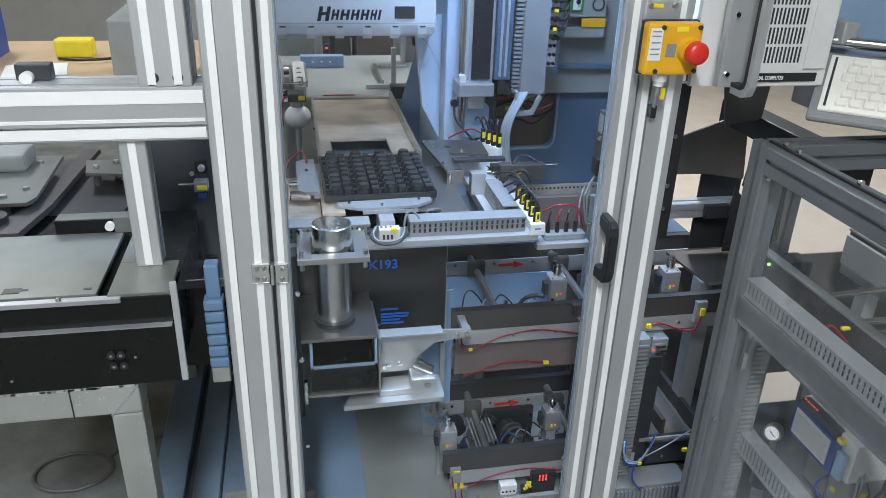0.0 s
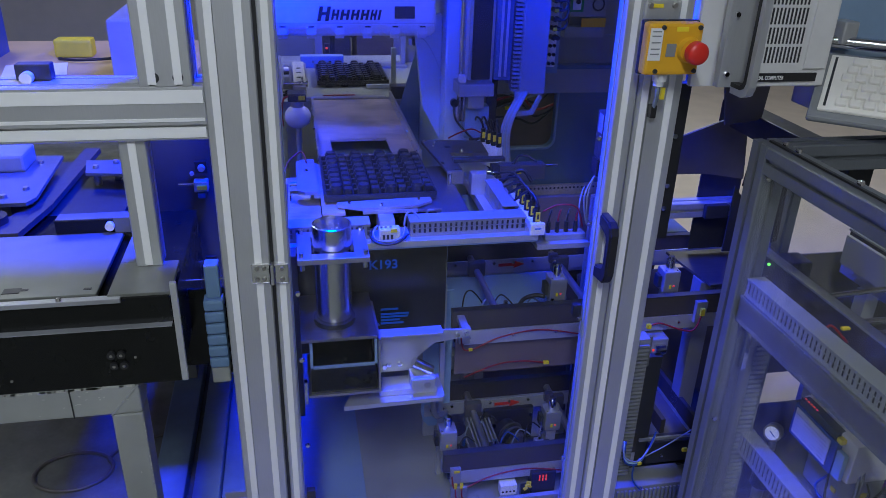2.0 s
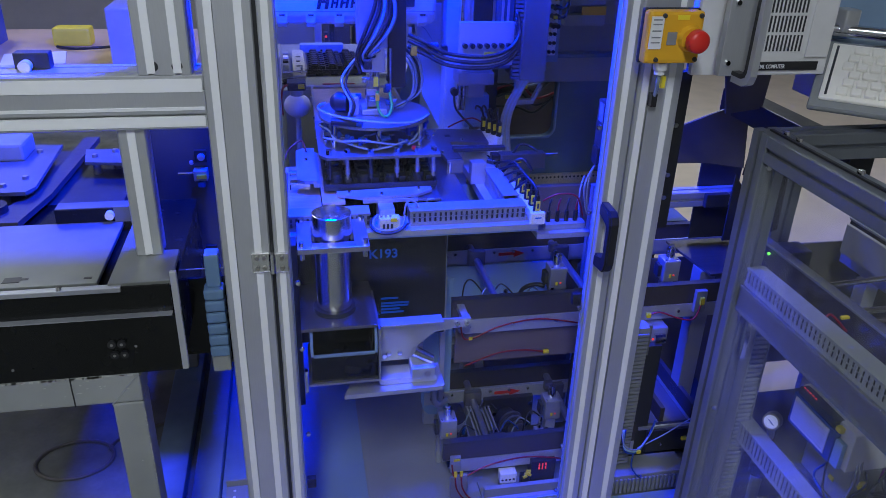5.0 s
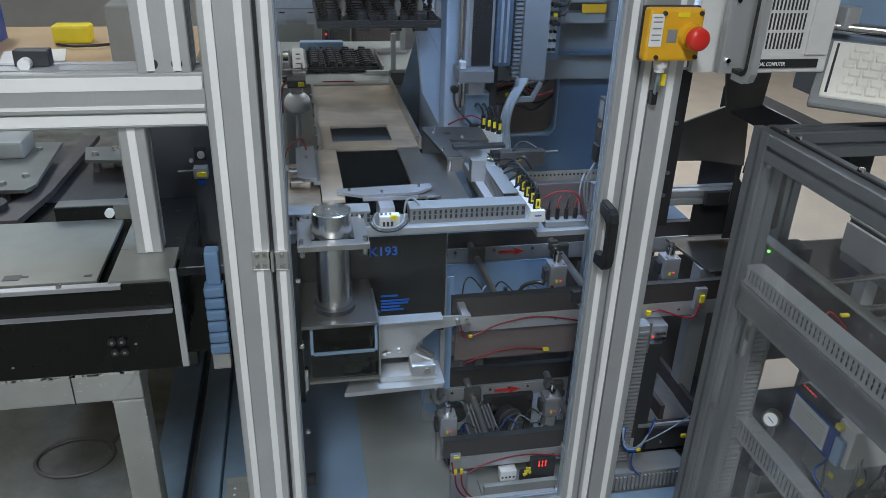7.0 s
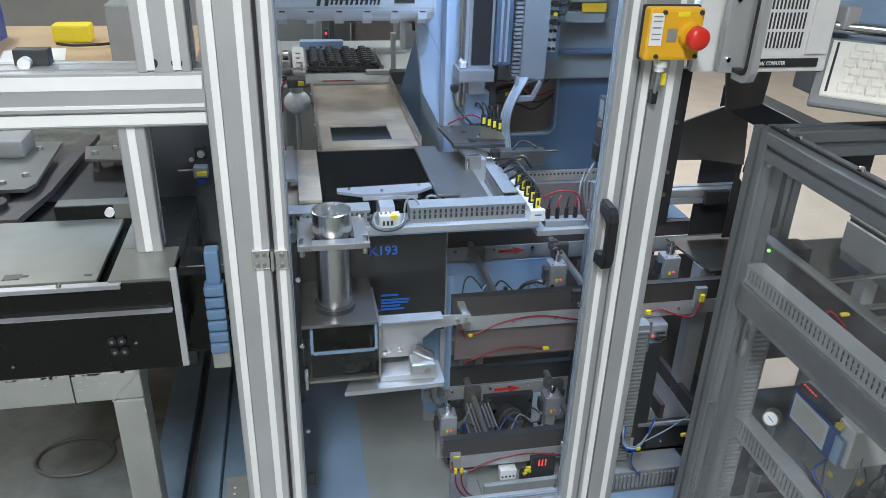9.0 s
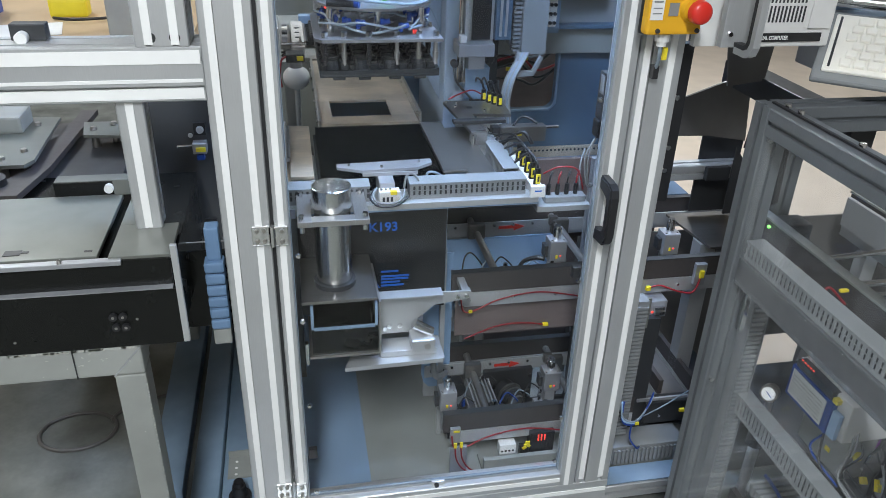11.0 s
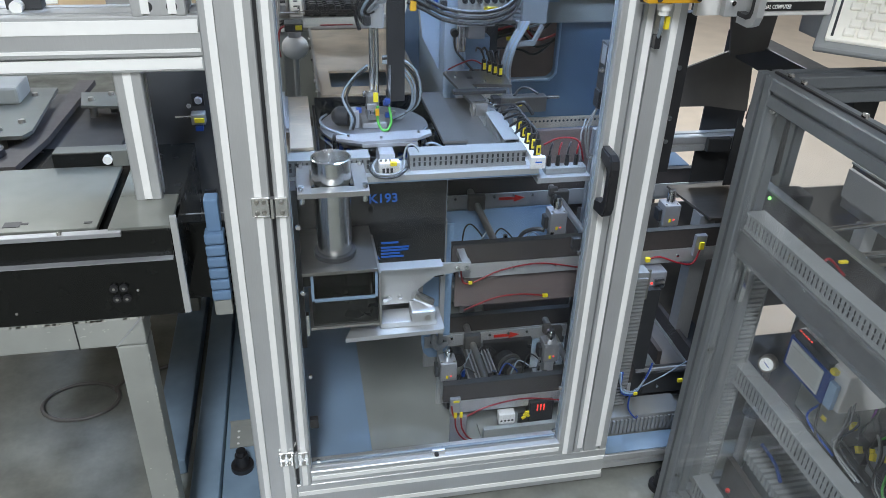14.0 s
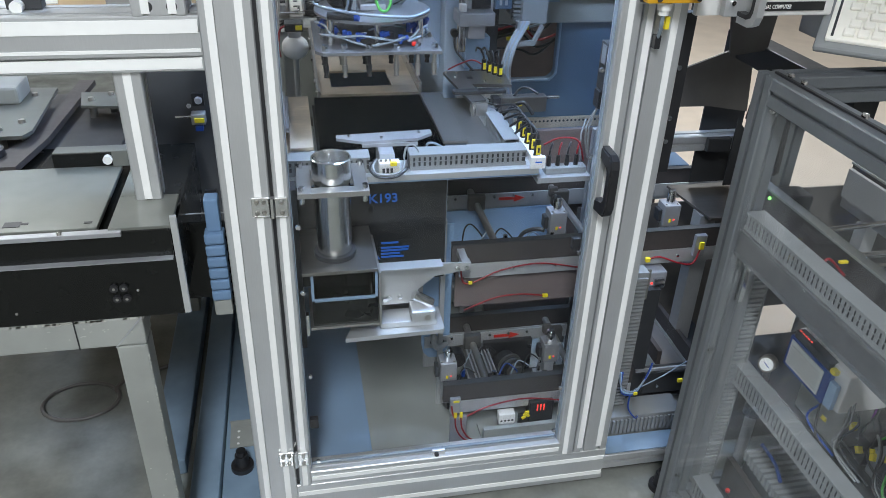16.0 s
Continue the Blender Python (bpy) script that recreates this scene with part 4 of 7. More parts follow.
def shuttle_bar():
    t = thing("stop_rail", "grey aluminium stop rail with cut corners", "rail", at=(0.17, 0.25, 0.78))
    poly = [(0.075, 0.272), (0.272, 0.283), (0.272, 0.262), (0.238, 0.238), (0.125, 0.232), (0.075, 0.255)]
    part("bar", slab(bmesh.new(), poly, "z", 0.800, 0.806), DULL, t)
    part("edge", box(bmesh.new(), (0.125, 0.231, 0.793), (0.238, 0.2345, 0.800)), DULL, t)
    bm = bmesh.new()
    for x, y in ((0.10, 0.262), (0.245, 0.268), (0.165, 0.246)):
        screw(bm, (x, y, 0.806), (0, 0, 1), 0.004)
    part("bar_screw", bm, CHROME, t)
    part("carrier", box(bmesh.new(), (0.155, 0.196, 0.757), (0.186, 0.262, 0.7925), 0.002), DULL, t)
    part("valve", box(bmesh.new(), (0.152, 0.174, 0.757), (0.194, 0.196, 0.782), 0.002), PCGREY, t)
    part("valve_tag", box(bmesh.new(), (0.174, 0.170, 0.777), (0.187, 0.178, 0.784)), LABEL, t)
    bm = bmesh.new()
    for i in range(3):
        box(bm, (0.158 + i * 0.008, 0.1712, 0.762), (0.163 + i * 0.008, 0.1718, 0.772))
    part("valve_port", bm, DARK, t)
    bm = bmesh.new()
    for vx in (0.157, 0.166, 0.175):
        screw(bm, (vx, 0.185, 0.782), (0, 0, 1), 0.0032)
    part("valve_screw", bm, CHROME, t)
    wire("cable", [(0.150, 0.20, 0.780), (0.140, 0.178, 0.775), (0.147, 0.162, 0.766), (0.175, 0.160, 0.763), (0.197, 0.17, 0.768), (0.205, 0.19, 0.78)], 0.0024, DUCT, t)
    wire("cable", [(0.146, 0.20, 0.778), (0.134, 0.175, 0.770), (0.15, 0.157, 0.760), (0.185, 0.157, 0.760), (0.210, 0.175, 0.770)], 0.0024, BLACK, t)
    wire("white_hose", [(0.205, 0.20, 0.778), (0.21, 0.205, 0.80), (0.222, 0.21, 0.804), (0.234, 0.205, 0.795), (0.236, 0.20, 0.78)], 0.0022, DUCT, t)


def front_table():
    t = thing("cross_beam", "grey aluminium cross beam carrying cable ducts", "beam", at=(0.26, 0.22, 0.72))
    part("beam", box(bmesh.new(), (-0.054, 0.172, 0.743), (0.482, 0.244, 0.756), 0.001), ALU, t)
    part("side_arm", box(bmesh.new(), (0.405, 0.2445, 0.728), (0.482, 0.66, 0.748), 0.001), ALU, t)
    part("lower_lip", box(bmesh.new(), (-0.054, 0.174, 0.739), (0.482, 0.180, 0.7425), 0.0005), BLUEGREY, t)
    for x in (-0.05, 0.44):
        part("support", box(bmesh.new(), (x, 0.60, 0.066), (x + 0.035, 0.64, 0.7275)), ALU, t)
    cable_duct("cable_duct", "x", (0.216, 0.190, 0.758), (0.458, 0.230, 0.787), "light grey slotted cable duct on the cross beam")
    cable_duct("cable_duct", "x", (-0.05, 0.190, 0.758), (0.135, 0.230, 0.787), "light grey slotted cable duct on the cross beam")
    cable_duct("cable_duct", "y", (0.425, 0.250, 0.750), (0.458, 0.415, 0.787), "light grey slotted cable duct on the cross beam")


def connectors():
    rnd = random.Random(3)
    t = thing("sensor_block", "white sensor distributor with yellow-tagged black plugs", "connector block", "sensor distributors", at=(0.50, 0.24, 0.75))
    part("block", box(bmesh.new(), (0.468, 0.177, 0.757), (0.492, 0.36, 0.776), 0.002), WHITE, t)
    part("label_block", box(bmesh.new(), (0.461, 0.165, 0.757), (0.492, 0.176, 0.782), 0.001), WHITE, t, "white label block")
    part("label_print", box(bmesh.new(), (0.470, 0.1645, 0.770), (0.484, 0.165, 0.773)), INK, t)
    for i in range(5):
        y = 0.19 + i * 0.034
        x = 0.480
        p = part("plug", cyl(bmesh.new(), (x, y, 0.772), (x, y, 0.812), 0.0075, 0.006, 12), BLACK, t, "black round plug")
        part("tag", box(bmesh.new(), (x - 0.0045, y - 0.0095, 0.781), (x + 0.0045, y - 0.0068, 0.801)), LABEL, p, "yellow tag")
        part("tag_print", box(bmesh.new(), (x - 0.002, y - 0.0099, 0.786), (x + 0.002, y - 0.0094, 0.797)), DARK, p)
        wire("lead", [(x, y, 0.812), (x - 0.002, y + 0.004, 0.824), (x - 0.012, y + 0.03, 0.834 - i * 0.002), (x - 0.03, y + 0.065 + 0.008 * i, 0.80)], 0.0028, BLACK, p)
    t2 = thing("sensor_block", "white sensor distributor with yellow-tagged black plugs", "connector block", "sensor distributors", at=(0.48, 0.62, 0.80))
    part("block", slab(bmesh.new(), [(0.462, 0.66), (0.478, 0.67), (0.514, 0.60), (0.498, 0.59)], "z", 0.749, 0.806), WHITE, t2)
    for i in range(4):
        x, y = 0.474 + i * 0.010, 0.648 - i * 0.016
        p = part("plug", cyl(bmesh.new(), (x, y, 0.806), (x, y, 0.842), 0.007, 0.006, 12), BLACK, t2, "black round plug")
        part("tag", box(bmesh.new(), (x - 0.0035, y - 0.009, 0.818), (x + 0.0035, y - 0.0065, 0.834)), LABEL, p, "yellow tag")
        wire("lead", [(x, y, 0.842), (x - 0.006, y + 0.004, 0.862), (x - 0.014 + 0.004 * i, y + 0.02, 0.866 + 0.004 * (i % 2)), (x - 0.010, y + 0.05, 0.85)], 0.0028, BLACK, p)
    wire("red_lead", [(0.47, 0.65, 0.828), (0.445, 0.655, 0.838), (0.41, 0.64, 0.834), (0.375, 0.61, 0.83)], 0.002, REDWIRE, t2)
    # small valve terminal beside the table
    v = thing("valve_terminal", "white valve terminal with black plugs and red leads", "valve terminal", at=(0.56, 0.22, 0.70))
    part("body", box(bmesh.new(), (0.505, 0.195, 0.728), (0.595, 0.222, 0.742), 0.002), DUCT, v)
    part("carrier", box(bmesh.new(), (0.484, 0.18, 0.716), (0.60, 0.24, 0.7275)), ALU, v)
    for i in range(4):
        x = 0.515 + i * 0.02
        p = part("plug", cyl(bmesh.new(), (x, 0.21, 0.742), (x, 0.21, 0.766), 0.005, 0.0045, 10), BLACK, v, "black plug")
        wire("lead", [(x, 0.21, 0.766), (x + 0.002, 0.212, 0.782), (x + 0.010, 0.225, 0.786), (x + 0.016, 0.25, 0.76)], 0.002, REDWIRE if i % 2 else BLACK, p)
    wire("red_lead", [(0.50, 0.21, 0.79), (0.53, 0.20, 0.808), (0.57, 0.20, 0.80), (0.592, 0.21, 0.75)], 0.002, REDWIRE, v)
    wire("pale_hose", [(0.602, 0.25, 0.72), (0.60, 0.26, 0.78), (0.606, 0.27, 0.80), (0.615, 0.28, 0.815)], 0.002, DUCT, v)
    # pneumatic gripper arm by the right slide
    g = thing("clamp_cylinder", "dull aluminium clamp cylinder with a steel rod", "cylinder", at=(0.50, 0.44, 0.75))
    part("rest", box(bmesh.new(), (0.395, 0.425, 0.748), (0.43, 0.45, 0.800), 0.001), ALU, g)
    part("arm", box(bmesh.new(), (0.36, 0.465, 0.814), (0.485, 0.487, 0.822), 0.001), DARK, g)
    part("body", box(bmesh.new(), (0.468, 0.44, 0.775), (0.578, 0.468, 0.812), 0.002), DARKSTEEL, g)
    part("post", box(bmesh.new(), (0.468, 0.44, 0.7485), (0.484, 0.468, 0.7745), 0.001), DULL, g)
    part("clamp", box(bmesh.new(), (0.446, 0.437, 0.79), (0.466, 0.462, 0.813), 0.002), BLACK, g)
    shade(part("rod", cyl(bmesh.new(), (0.578, 0.455, 0.805), (0.612, 0.455, 0.805), 0.004), CHROME, g))
    shade(part("nut", cyl(bmesh.new(), (0.44, 0.45, 0.795), (0.458, 0.434, 0.795), 0.007), CHROME, g))
    wire("hose", [(0.50, 0.45, 0.812), (0.52, 0.47, 0.824), (0.54, 0.47, 0.824), (0.56, 0.455, 0.814)], 0.003, BLACK, g)
    wire("hose", [(0.46, 0.40, 0.785), (0.475, 0.38, 0.81), (0.50, 0.37, 0.825), (0.52, 0.36, 0.80)], 0.0045, BLACK, g)
    part("tag", box(bmesh.new(), (0.485, 0.372, 0.816), (0.497, 0.382, 0.822)), LABEL, g)
    # small light barrier at the front edge
    s = thing("light_barrier", "small black light barrier with a red lamp", "sensor", at=(0.30, 0.25, 0.75))
    part("body", box(bmesh.new(), (0.262, 0.248, 0.7485), (0.345, 0.262, 0.772), 0.003), BLACK, s)
    part("lamp", box(bmesh.new(), (0.30, 0.2465, 0.7722), (0.315, 0.26, 0.7735)), RED, s)
    part("clip", box(bmesh.new(), (0.258, 0.236, 0.7485), (0.268, 0.247, 0.778), 0.001), ALU, s)
    wire("lead", [(0.262, 0.24, 0.77), (0.258, 0.238, 0.79), (0.268, 0.236, 0.795), (0.285, 0.245, 0.785), (0.30, 0.25, 0.772)], 0.0025, HOSE, s)
    # terminal rail behind the slide bracket
    r = thing("terminal_rail", "dark terminal rail with small coloured clamps", "terminal strip", at=(0.0, 0.28, 0.73))
    part("rail", box(bmesh.new(), (-0.045, 0.255, 0.7485), (0.035, 0.285, 0.758)), BLACK, r)
    for i in range(7):
        part("clamp", box(bmesh.new(), (-0.044 + i * 0.011, 0.258, 0.758), (-0.036 + i * 0.011, 0.28, 0.770), 0.001), (GREEN, DARK, WHITE, DARK)[i % 4], r)


def drop_tube():
    t = thing("drop_tube", "brushed stainless drop tube with square flange", "tube", at=(0.055, 0.125, 0.6))
    bm = bmesh.new()
    seg = 40
    c = Vector((0.056, 0.125, 0))
    prof = [(0.033, 0.622), (0.035, 0.622), (0.035, 0.780), (0.0375, 0.7805), (0.0375, 0.823), (0.0355, 0.824), (0.0345, 0.822), (0.033, 0.72)]
    rings = [[bm.verts.new(c + Vector((r * math.cos(k * math.tau / seg), r * math.sin(k * math.tau / seg), z))) for k in range(seg)] for r, z in prof]
    for a, b in zip(rings, rings[1:] + rings[:1]):
        for k in range(seg):
            bm.faces.new((a[k], a[(k + 1) % seg], b[(k + 1) % seg], b[k]))
    shade(part("pipe", bm, TUBE, t), 35)
    bm = box(bmesh.new(), (-0.010, 0.062, 0.769), (0.0165, 0.188, 0.780), 0.001)
    box(bm, (0.0955, 0.062, 0.769), (0.122, 0.188, 0.780), 0.001)
    box(bm, (0.0165, 0.062, 0.769), (0.0955, 0.0865, 0.780), 0.001)
    box(bm, (0.0165, 0.1635, 0.769), (0.0955, 0.188, 0.780), 0.001)
    part("flange", bm, STEEL, t)
    bm = bmesh.new()
    for x in (-0.002, 0.114):
        for y in (0.072, 0.178):
            cyl(bm, (x, y, 0.755), (x, y, 0.790), 0.005)
    shade(part("bolt", bm, CHROME, t))
    bm = box(bmesh.new(), (-0.045, 0.105, 0.40), (-0.012, 0.145, 0.768))
    part("holder", bm, DARK, t)
    p = part("lower_plate", box(bmesh.new(), (-0.012, 0.055, 0.607), (0.134, 0.235, 0.614), 0.001), DARKSTEEL, t)
    bm = bmesh.new()
    cyl(bm, (0.056, 0.125, 0.614), (0.056, 0.125, 0.624), 0.041, None, 40)
    shade(part("collar", bm, DARK, p))
    b = thing("reject_bin", "black open plastic bin in a steel frame", "bin", at=(0.07, 0.1, 0.485))
    bm = bmesh.new()
    box(bm, (0.004, 0.066, 0.482), (0.134, 0.20, 0.487))
    box(bm, (0.004, 0.066, 0.487), (0.134, 0.071, 0.542))
    box(bm, (0.004, 0.195, 0.487), (0.134, 0.20, 0.596))
    box(bm, (0.004, 0.071, 0.487), (0.009, 0.195, 0.586))
    box(bm, (0.129, 0.071, 0.487), (0.134, 0.195, 0.586))
    part("body", bm, GLOSSBLACK, b)
    bm = bmesh.new()
    slab(bm, [(0.066, 0.542), (0.066, 0.582), (0.070, 0.596), (0.075, 0.596), (0.071, 0.582), (0.071, 0.542)], "x", 0.0035, 0.009)
    slab(bm, [(0.066, 0.542), (0.066, 0.582), (0.070, 0.596), (0.075, 0.596), (0.071, 0.582), (0.071, 0.542)], "x", 0.129, 0.1345)
    box(bm, (0.0092, 0.0655, 0.539), (0.1288, 0.0715, 0.5435))
    part("rim", bm, BLUEGREY, b)
    bm = box(bmesh.new(), (0.136, 0.055, 0.477), (0.140, 0.21, 0.603))
    box(bm, (-0.002, 0.060, 0.476), (0.136, 0.21, 0.4815))
    part("frame", bm, STEEL, b)
    # bracket that carries bin and tube
    k = thing("bin_bracket", "bright aluminium bin bracket with clamp block", "bracket", at=(0.2, 0.12, 0.42))
    poly = [(0.141, 0.472), (0.215, 0.472), (0.222, 0.500), (0.262, 0.535), (0.34, 0.545), (0.34, 0.562), (0.141, 0.570)]
    part("side_plate", slab(bmesh.new(), poly, "y", 0.135, 0.140), ALU, k)
    part("top_lip", box(bmesh.new(), (0.141, 0.11, 0.5705), (0.275, 0.14, 0.574)), ALU, k)
    part("foot_plate", slab(bmesh.new(), [(0.066, 0.062), (0.270, 0.066), (0.274, 0.072), (0.274, 0.15), (0.10, 0.15)], "z", 0.436, 0.446), ALU, k)
    part("rail", box(bmesh.new(), (0.141, 0.085, 0.4465), (0.26, 0.134, 0.46), 0.001), ALU, k)
    part("clamp_block", box(bmesh.new(), (0.205, 0.075, 0.4605), (0.255, 0.12, 0.488), 0.003), ALU, k)
    shade(part("clamp_hole", cyl(bmesh.new(), (0.238, 0.0745, 0.474), (0.238, 0.073, 0.474), 0.007), STEEL, k))
    shade(part("cylinder", cyl(bmesh.new(), (0.212, 0.10, 0.516), (0.25, 0.10, 0.491), 0.011), CHROME, k))
    bm = bmesh.new()
    for x, z in ((0.165, 0.491), (0.188, 0.491), (0.156, 0.486), (0.31, 0.552), (0.33, 0.552)):
        screw(bm, (x, 0.135, z), (0, -1, 0), 0.006)
    part("bracket_screw", bm, CHROME, k)
    part("hanger", box(bmesh.new(), (0.322, 0.141, 0.547), (0.338, 0.1985, 0.560)), ALU, k)
    wire("round_hose", [(0.262, 0.14, 0.425), (0.268, 0.16, 0.36), (0.272, 0.17, 0.33), (0.285, 0.19, 0.30), (0.31, 0.21, 0.295)], 0.007, DUCT, k)
    part("handle_strip", box(bmesh.new(), (-0.010, 0.05, 0.47), (-0.004, 0.062, 0.52)), CHROME, k)
    # smoked sheet with blue print
    f = thing("smoked_sheet", "smoked sheet with blue printed lettering", "sheet", at=(0.15, 0.27, 0.5))
    part("sheet", box(bmesh.new(), (-0.04, 0.232, 0.47), (0.302, 0.236, 0.738)), FILM, f)
    text("lettering", "K193", 0.029, pose(0.135, 0.2312, 0.667, 90, 0, 0), INK, f, "blue printed lettering", 0.0006)
    bm = slab(bmesh.new(), [(0.139, 0.556), (0.150, 0.542), (0.158, 0.528), (0.139, 0.530)], "y", 0.230, 0.2315)
    for z, w in ((0.568, 0.038), (0.556, 0.062), (0.549, 0.06), (0.541, 0.042), (0.533, 0.05)):
        box(bm, (0.160, 0.2300, z - 0.002), (0.160 + w, 0.2315, z + 0.002))
    part("print_bar", bm, INK, f)
    part("stand", box(bmesh.new(), (0.285, 0.237, 0.47), (0.30, 0.255, 0.6)), DARK, f)
    part("rear_stand", box(bmesh.new(), (0.30, 0.2555, 0.066), (0.311, 0.27, 0.6)), ALU, f)
    part("edge_line", box(bmesh.new(), (0.3022, 0.232, 0.49), (0.3035, 0.236, 0.727)), HOSE, f)


# ---- robot and its gripper ----
def gripper():
    """Origin: middle of the lower plate's underside."""
    t = thing("vacuum_gripper", "aluminium robot gripper with hoses and suction pins", "gripper")
    w, d = 0.125, 0.13
    poly = [(-w, -d + 0.02), (-w + 0.015, -d), (w, -d), (w, d), (-w, d)]
    part("lower_plate", slab(bmesh.new(), poly, "z", 0.0, 0.006), GRIPMETAL, t)
    disc = part("disc", cyl(bmesh.new(), (0, 0, 0.056), (0, 0, 0.061), 0.120, None, 64), GRIPMETAL, t)
    shade(disc)
    for x, y in ((-0.09, -0.06), (0.09, -0.06), (0, -0.09), (-0.06, 0.08), (0.06, 0.08)):
        shade(part("standoff", cyl(bmesh.new(), (x, y, 0.006), (x, y, 0.056), 0.007, None, 12), CHROME, t))
    rnd = random.Random(12)
    for x in (-0.105, -0.068, -0.02, 0.035, 0.078, 0.112):
        for y in (-0.115, -0.03, 0.06, 0.115):
            pin = cyl(bmesh.new(), (x, y, 0.0), (x, y, -0.030), 0.0042, None, 10)
            cyl(pin, (x, y, -0.022), (x, y, -0.036), 0.0062, 0.0055, 10)
            cyl(pin, (x, y, -0.036), (x, y, -0.046), 0.0035, 0.0055, 10)
            shade(part("suction_pin", pin, STEEL if rnd.random() < 0.4 else BLACK, t))
            nut = cyl(bmesh.new(), (x, y, 0.006), (x, y, 0.018), 0.0068, None, 6)
            part("pin_nut", nut, CHROME, t)
    for i in range(17):
        a = i * math.tau / 17 + rnd.uniform(-0.1, 0.1)
        r = rnd.uniform(0.085, 0.112)
        x, y, z = r * math.cos(a), r * math.sin(a), rnd.uniform(0.020, 0.044)
        f = cyl(bmesh.new(), (x, y, z), (x + 0.016 * math.cos(a + 1.2), y + 0.016 * math.sin(a + 1.2), z + 0.003), 0.0055, None, 10)
        cyl(f, (x, y, z - 0.01), (x, y, z + 0.008), 0.005, None, 10)
        part("push_fitting", f, FITTING, t, "blue push-in fitting")
    for i in range(9):
        a = i * 0.75
        r = rnd.uniform(0.08, 0.116)
        z = rnd.uniform(0.014, 0.05)
        pts = [(r * math.cos(a + k * 0.32) * (1 + 0.06 * math.sin(k * 2 + i)), r * math.sin(a + k * 0.32) * (1 + 0.06 * math.cos(k + i)), z + 0.007 * math.sin(k * 1.4 + i)) for k in range(8)]
        wire("air_hose", pts, 0.0026, HOSE, t)
    wire("ring_hose", [(0.119 * math.cos(k * 0.3 + 2.6), 0.119 * math.sin(k * 0.3 + 2.6), 0.066 + 0.012 * max(0, math.sin(k * 0.35))) for k in range(12)], 0.003, HOSE, t)
    part("red_fitting", box(bmesh.new(), (0.066, -0.116, 0.012), (0.075, -0.107, 0.020), 0.002), RED, t, "red sensor cap")
    # parts on the disc
    part("base_block", box(bmesh.new(), (-0.028, -0.024, 0.061), (0.026, 0.03, 0.074), 0.003), DULL, t)
    part("upright", box(bmesh.new(), (-0.016, -0.02, 0.078), (0.010, 0.01, 0.135), 0.003), GRIPMETAL, t)
    part("white_coupling", box(bmesh.new(), (-0.018, -0.026, 0.104), (0.004, -0.0205, 0.118), 0.002), DULL, t)
    bm = cyl(bmesh.new(), (-0.078, 0.0, 0.085), (-0.055, -0.01, 0.085), 0.022, 0.021, 20)
    ball(bm, (-0.074, -0.002, 0.085), 0.021)
    shade(part("vacuum_motor", bm, BLACK, t, "black rounded vacuum motor"), 50)
    part("motor_mount", box(bmesh.new(), (-0.055, -0.02, 0.061), (-0.034, 0.015, 0.10), 0.003), DULL, t)
    part("sensor_barrel", cyl(bmesh.new(), (-0.096, -0.082, 0.067), (-0.045, -0.10, 0.067), 0.0075, None, 12), BLACK, t)
    part("sensor_plug", cyl(bmesh.new(), (-0.045, -0.10, 0.067), (-0.036, -0.103, 0.067), 0.008, None, 12), FITTING, t)
    wire("earth_wire", [(0.005, -0.03, 0.115), (0.004, -0.04, 0.085), (0.012, -0.05, 0.068), (0.025, -0.05, 0.068), (0.033, -0.042, 0.085), (0.030, -0.03, 0.112)], 0.0030, GREENWIRE, t, "green and yellow earth wire")
    part("wire_tag", box(bmesh.new(), (-0.001, -0.045, 0.098), (0.007, -0.038, 0.112)), YELLOW, t)
    part("wire_tag", box(bmesh.new(), (-0.004, -0.034, 0.125), (0.006, -0.029, 0.145)), LABEL, t)
    for k, (r0, mt) in enumerate(((0.0028, HOSE), (0.0028, HOSE), (0.003, BLACK), (0.0028, HOSE))):
        s = 0.008 * k
        wire("loop_hose", [(0.062 - s, 0.02, 0.064), (0.085 + s * 0.6, 0.01, 0.10), (0.082 + s * 0.6, 0.0, 0.15 + s), (0.052, 0.0, 0.19 + s), (0.02, 0.005, 0.20 + s * 0.5)], r0, mt, t)
    for k in range(2):
        s = 0.007 * k
        wire("loop_hose", [(-0.05 - s, -0.03, 0.063), (-0.045 - s, -0.03, 0.09), (-0.06 - s * 1.2, -0.005, 0.125 + s), (-0.04, 0.005, 0.165 + s), (-0.012, 0.0, 0.19 + s)], 0.0027, (BLACK, HOSE, BLACK, DARK)[k], t)
    for i in range(12):
        a, r = rnd.uniform(0, 6.28), rnd.uniform(0.015, 0.045)
        z = rnd.uniform(0.078, 0.13)
        part("small_fitting", box(bmesh.new(), (r * math.cos(a) - 0.006, r * math.sin(a) * 0.7 - 0.012, z), (r * math.cos(a) + 0.006, r * math.sin(a) * 0.7, z + 0.011), 0.002), (CHROME, BLACK, FITTING)[i % 3], t)
    # quill rods and guard column that slide through the head
    for x in (-0.004, 0.007):
        shade(part("quill_rod", cyl(bmesh.new(), (x, 0.0, 0.135), (x, 0.0, 0.62), 0.0052, None, 14), CHROME, t))
    part("guide_rod", cyl(bmesh.new(), (0.034, -0.012, 0.10), (0.034, -0.012, 0.20), 0.003, None, 10), CHROME, t)
    part("guard_column", box(bmesh.new(), (0.030, -0.006, 0.115), (0.068, 0.014, 0.66), 0.002), BLACK, t, "black flat guard column")
    return t


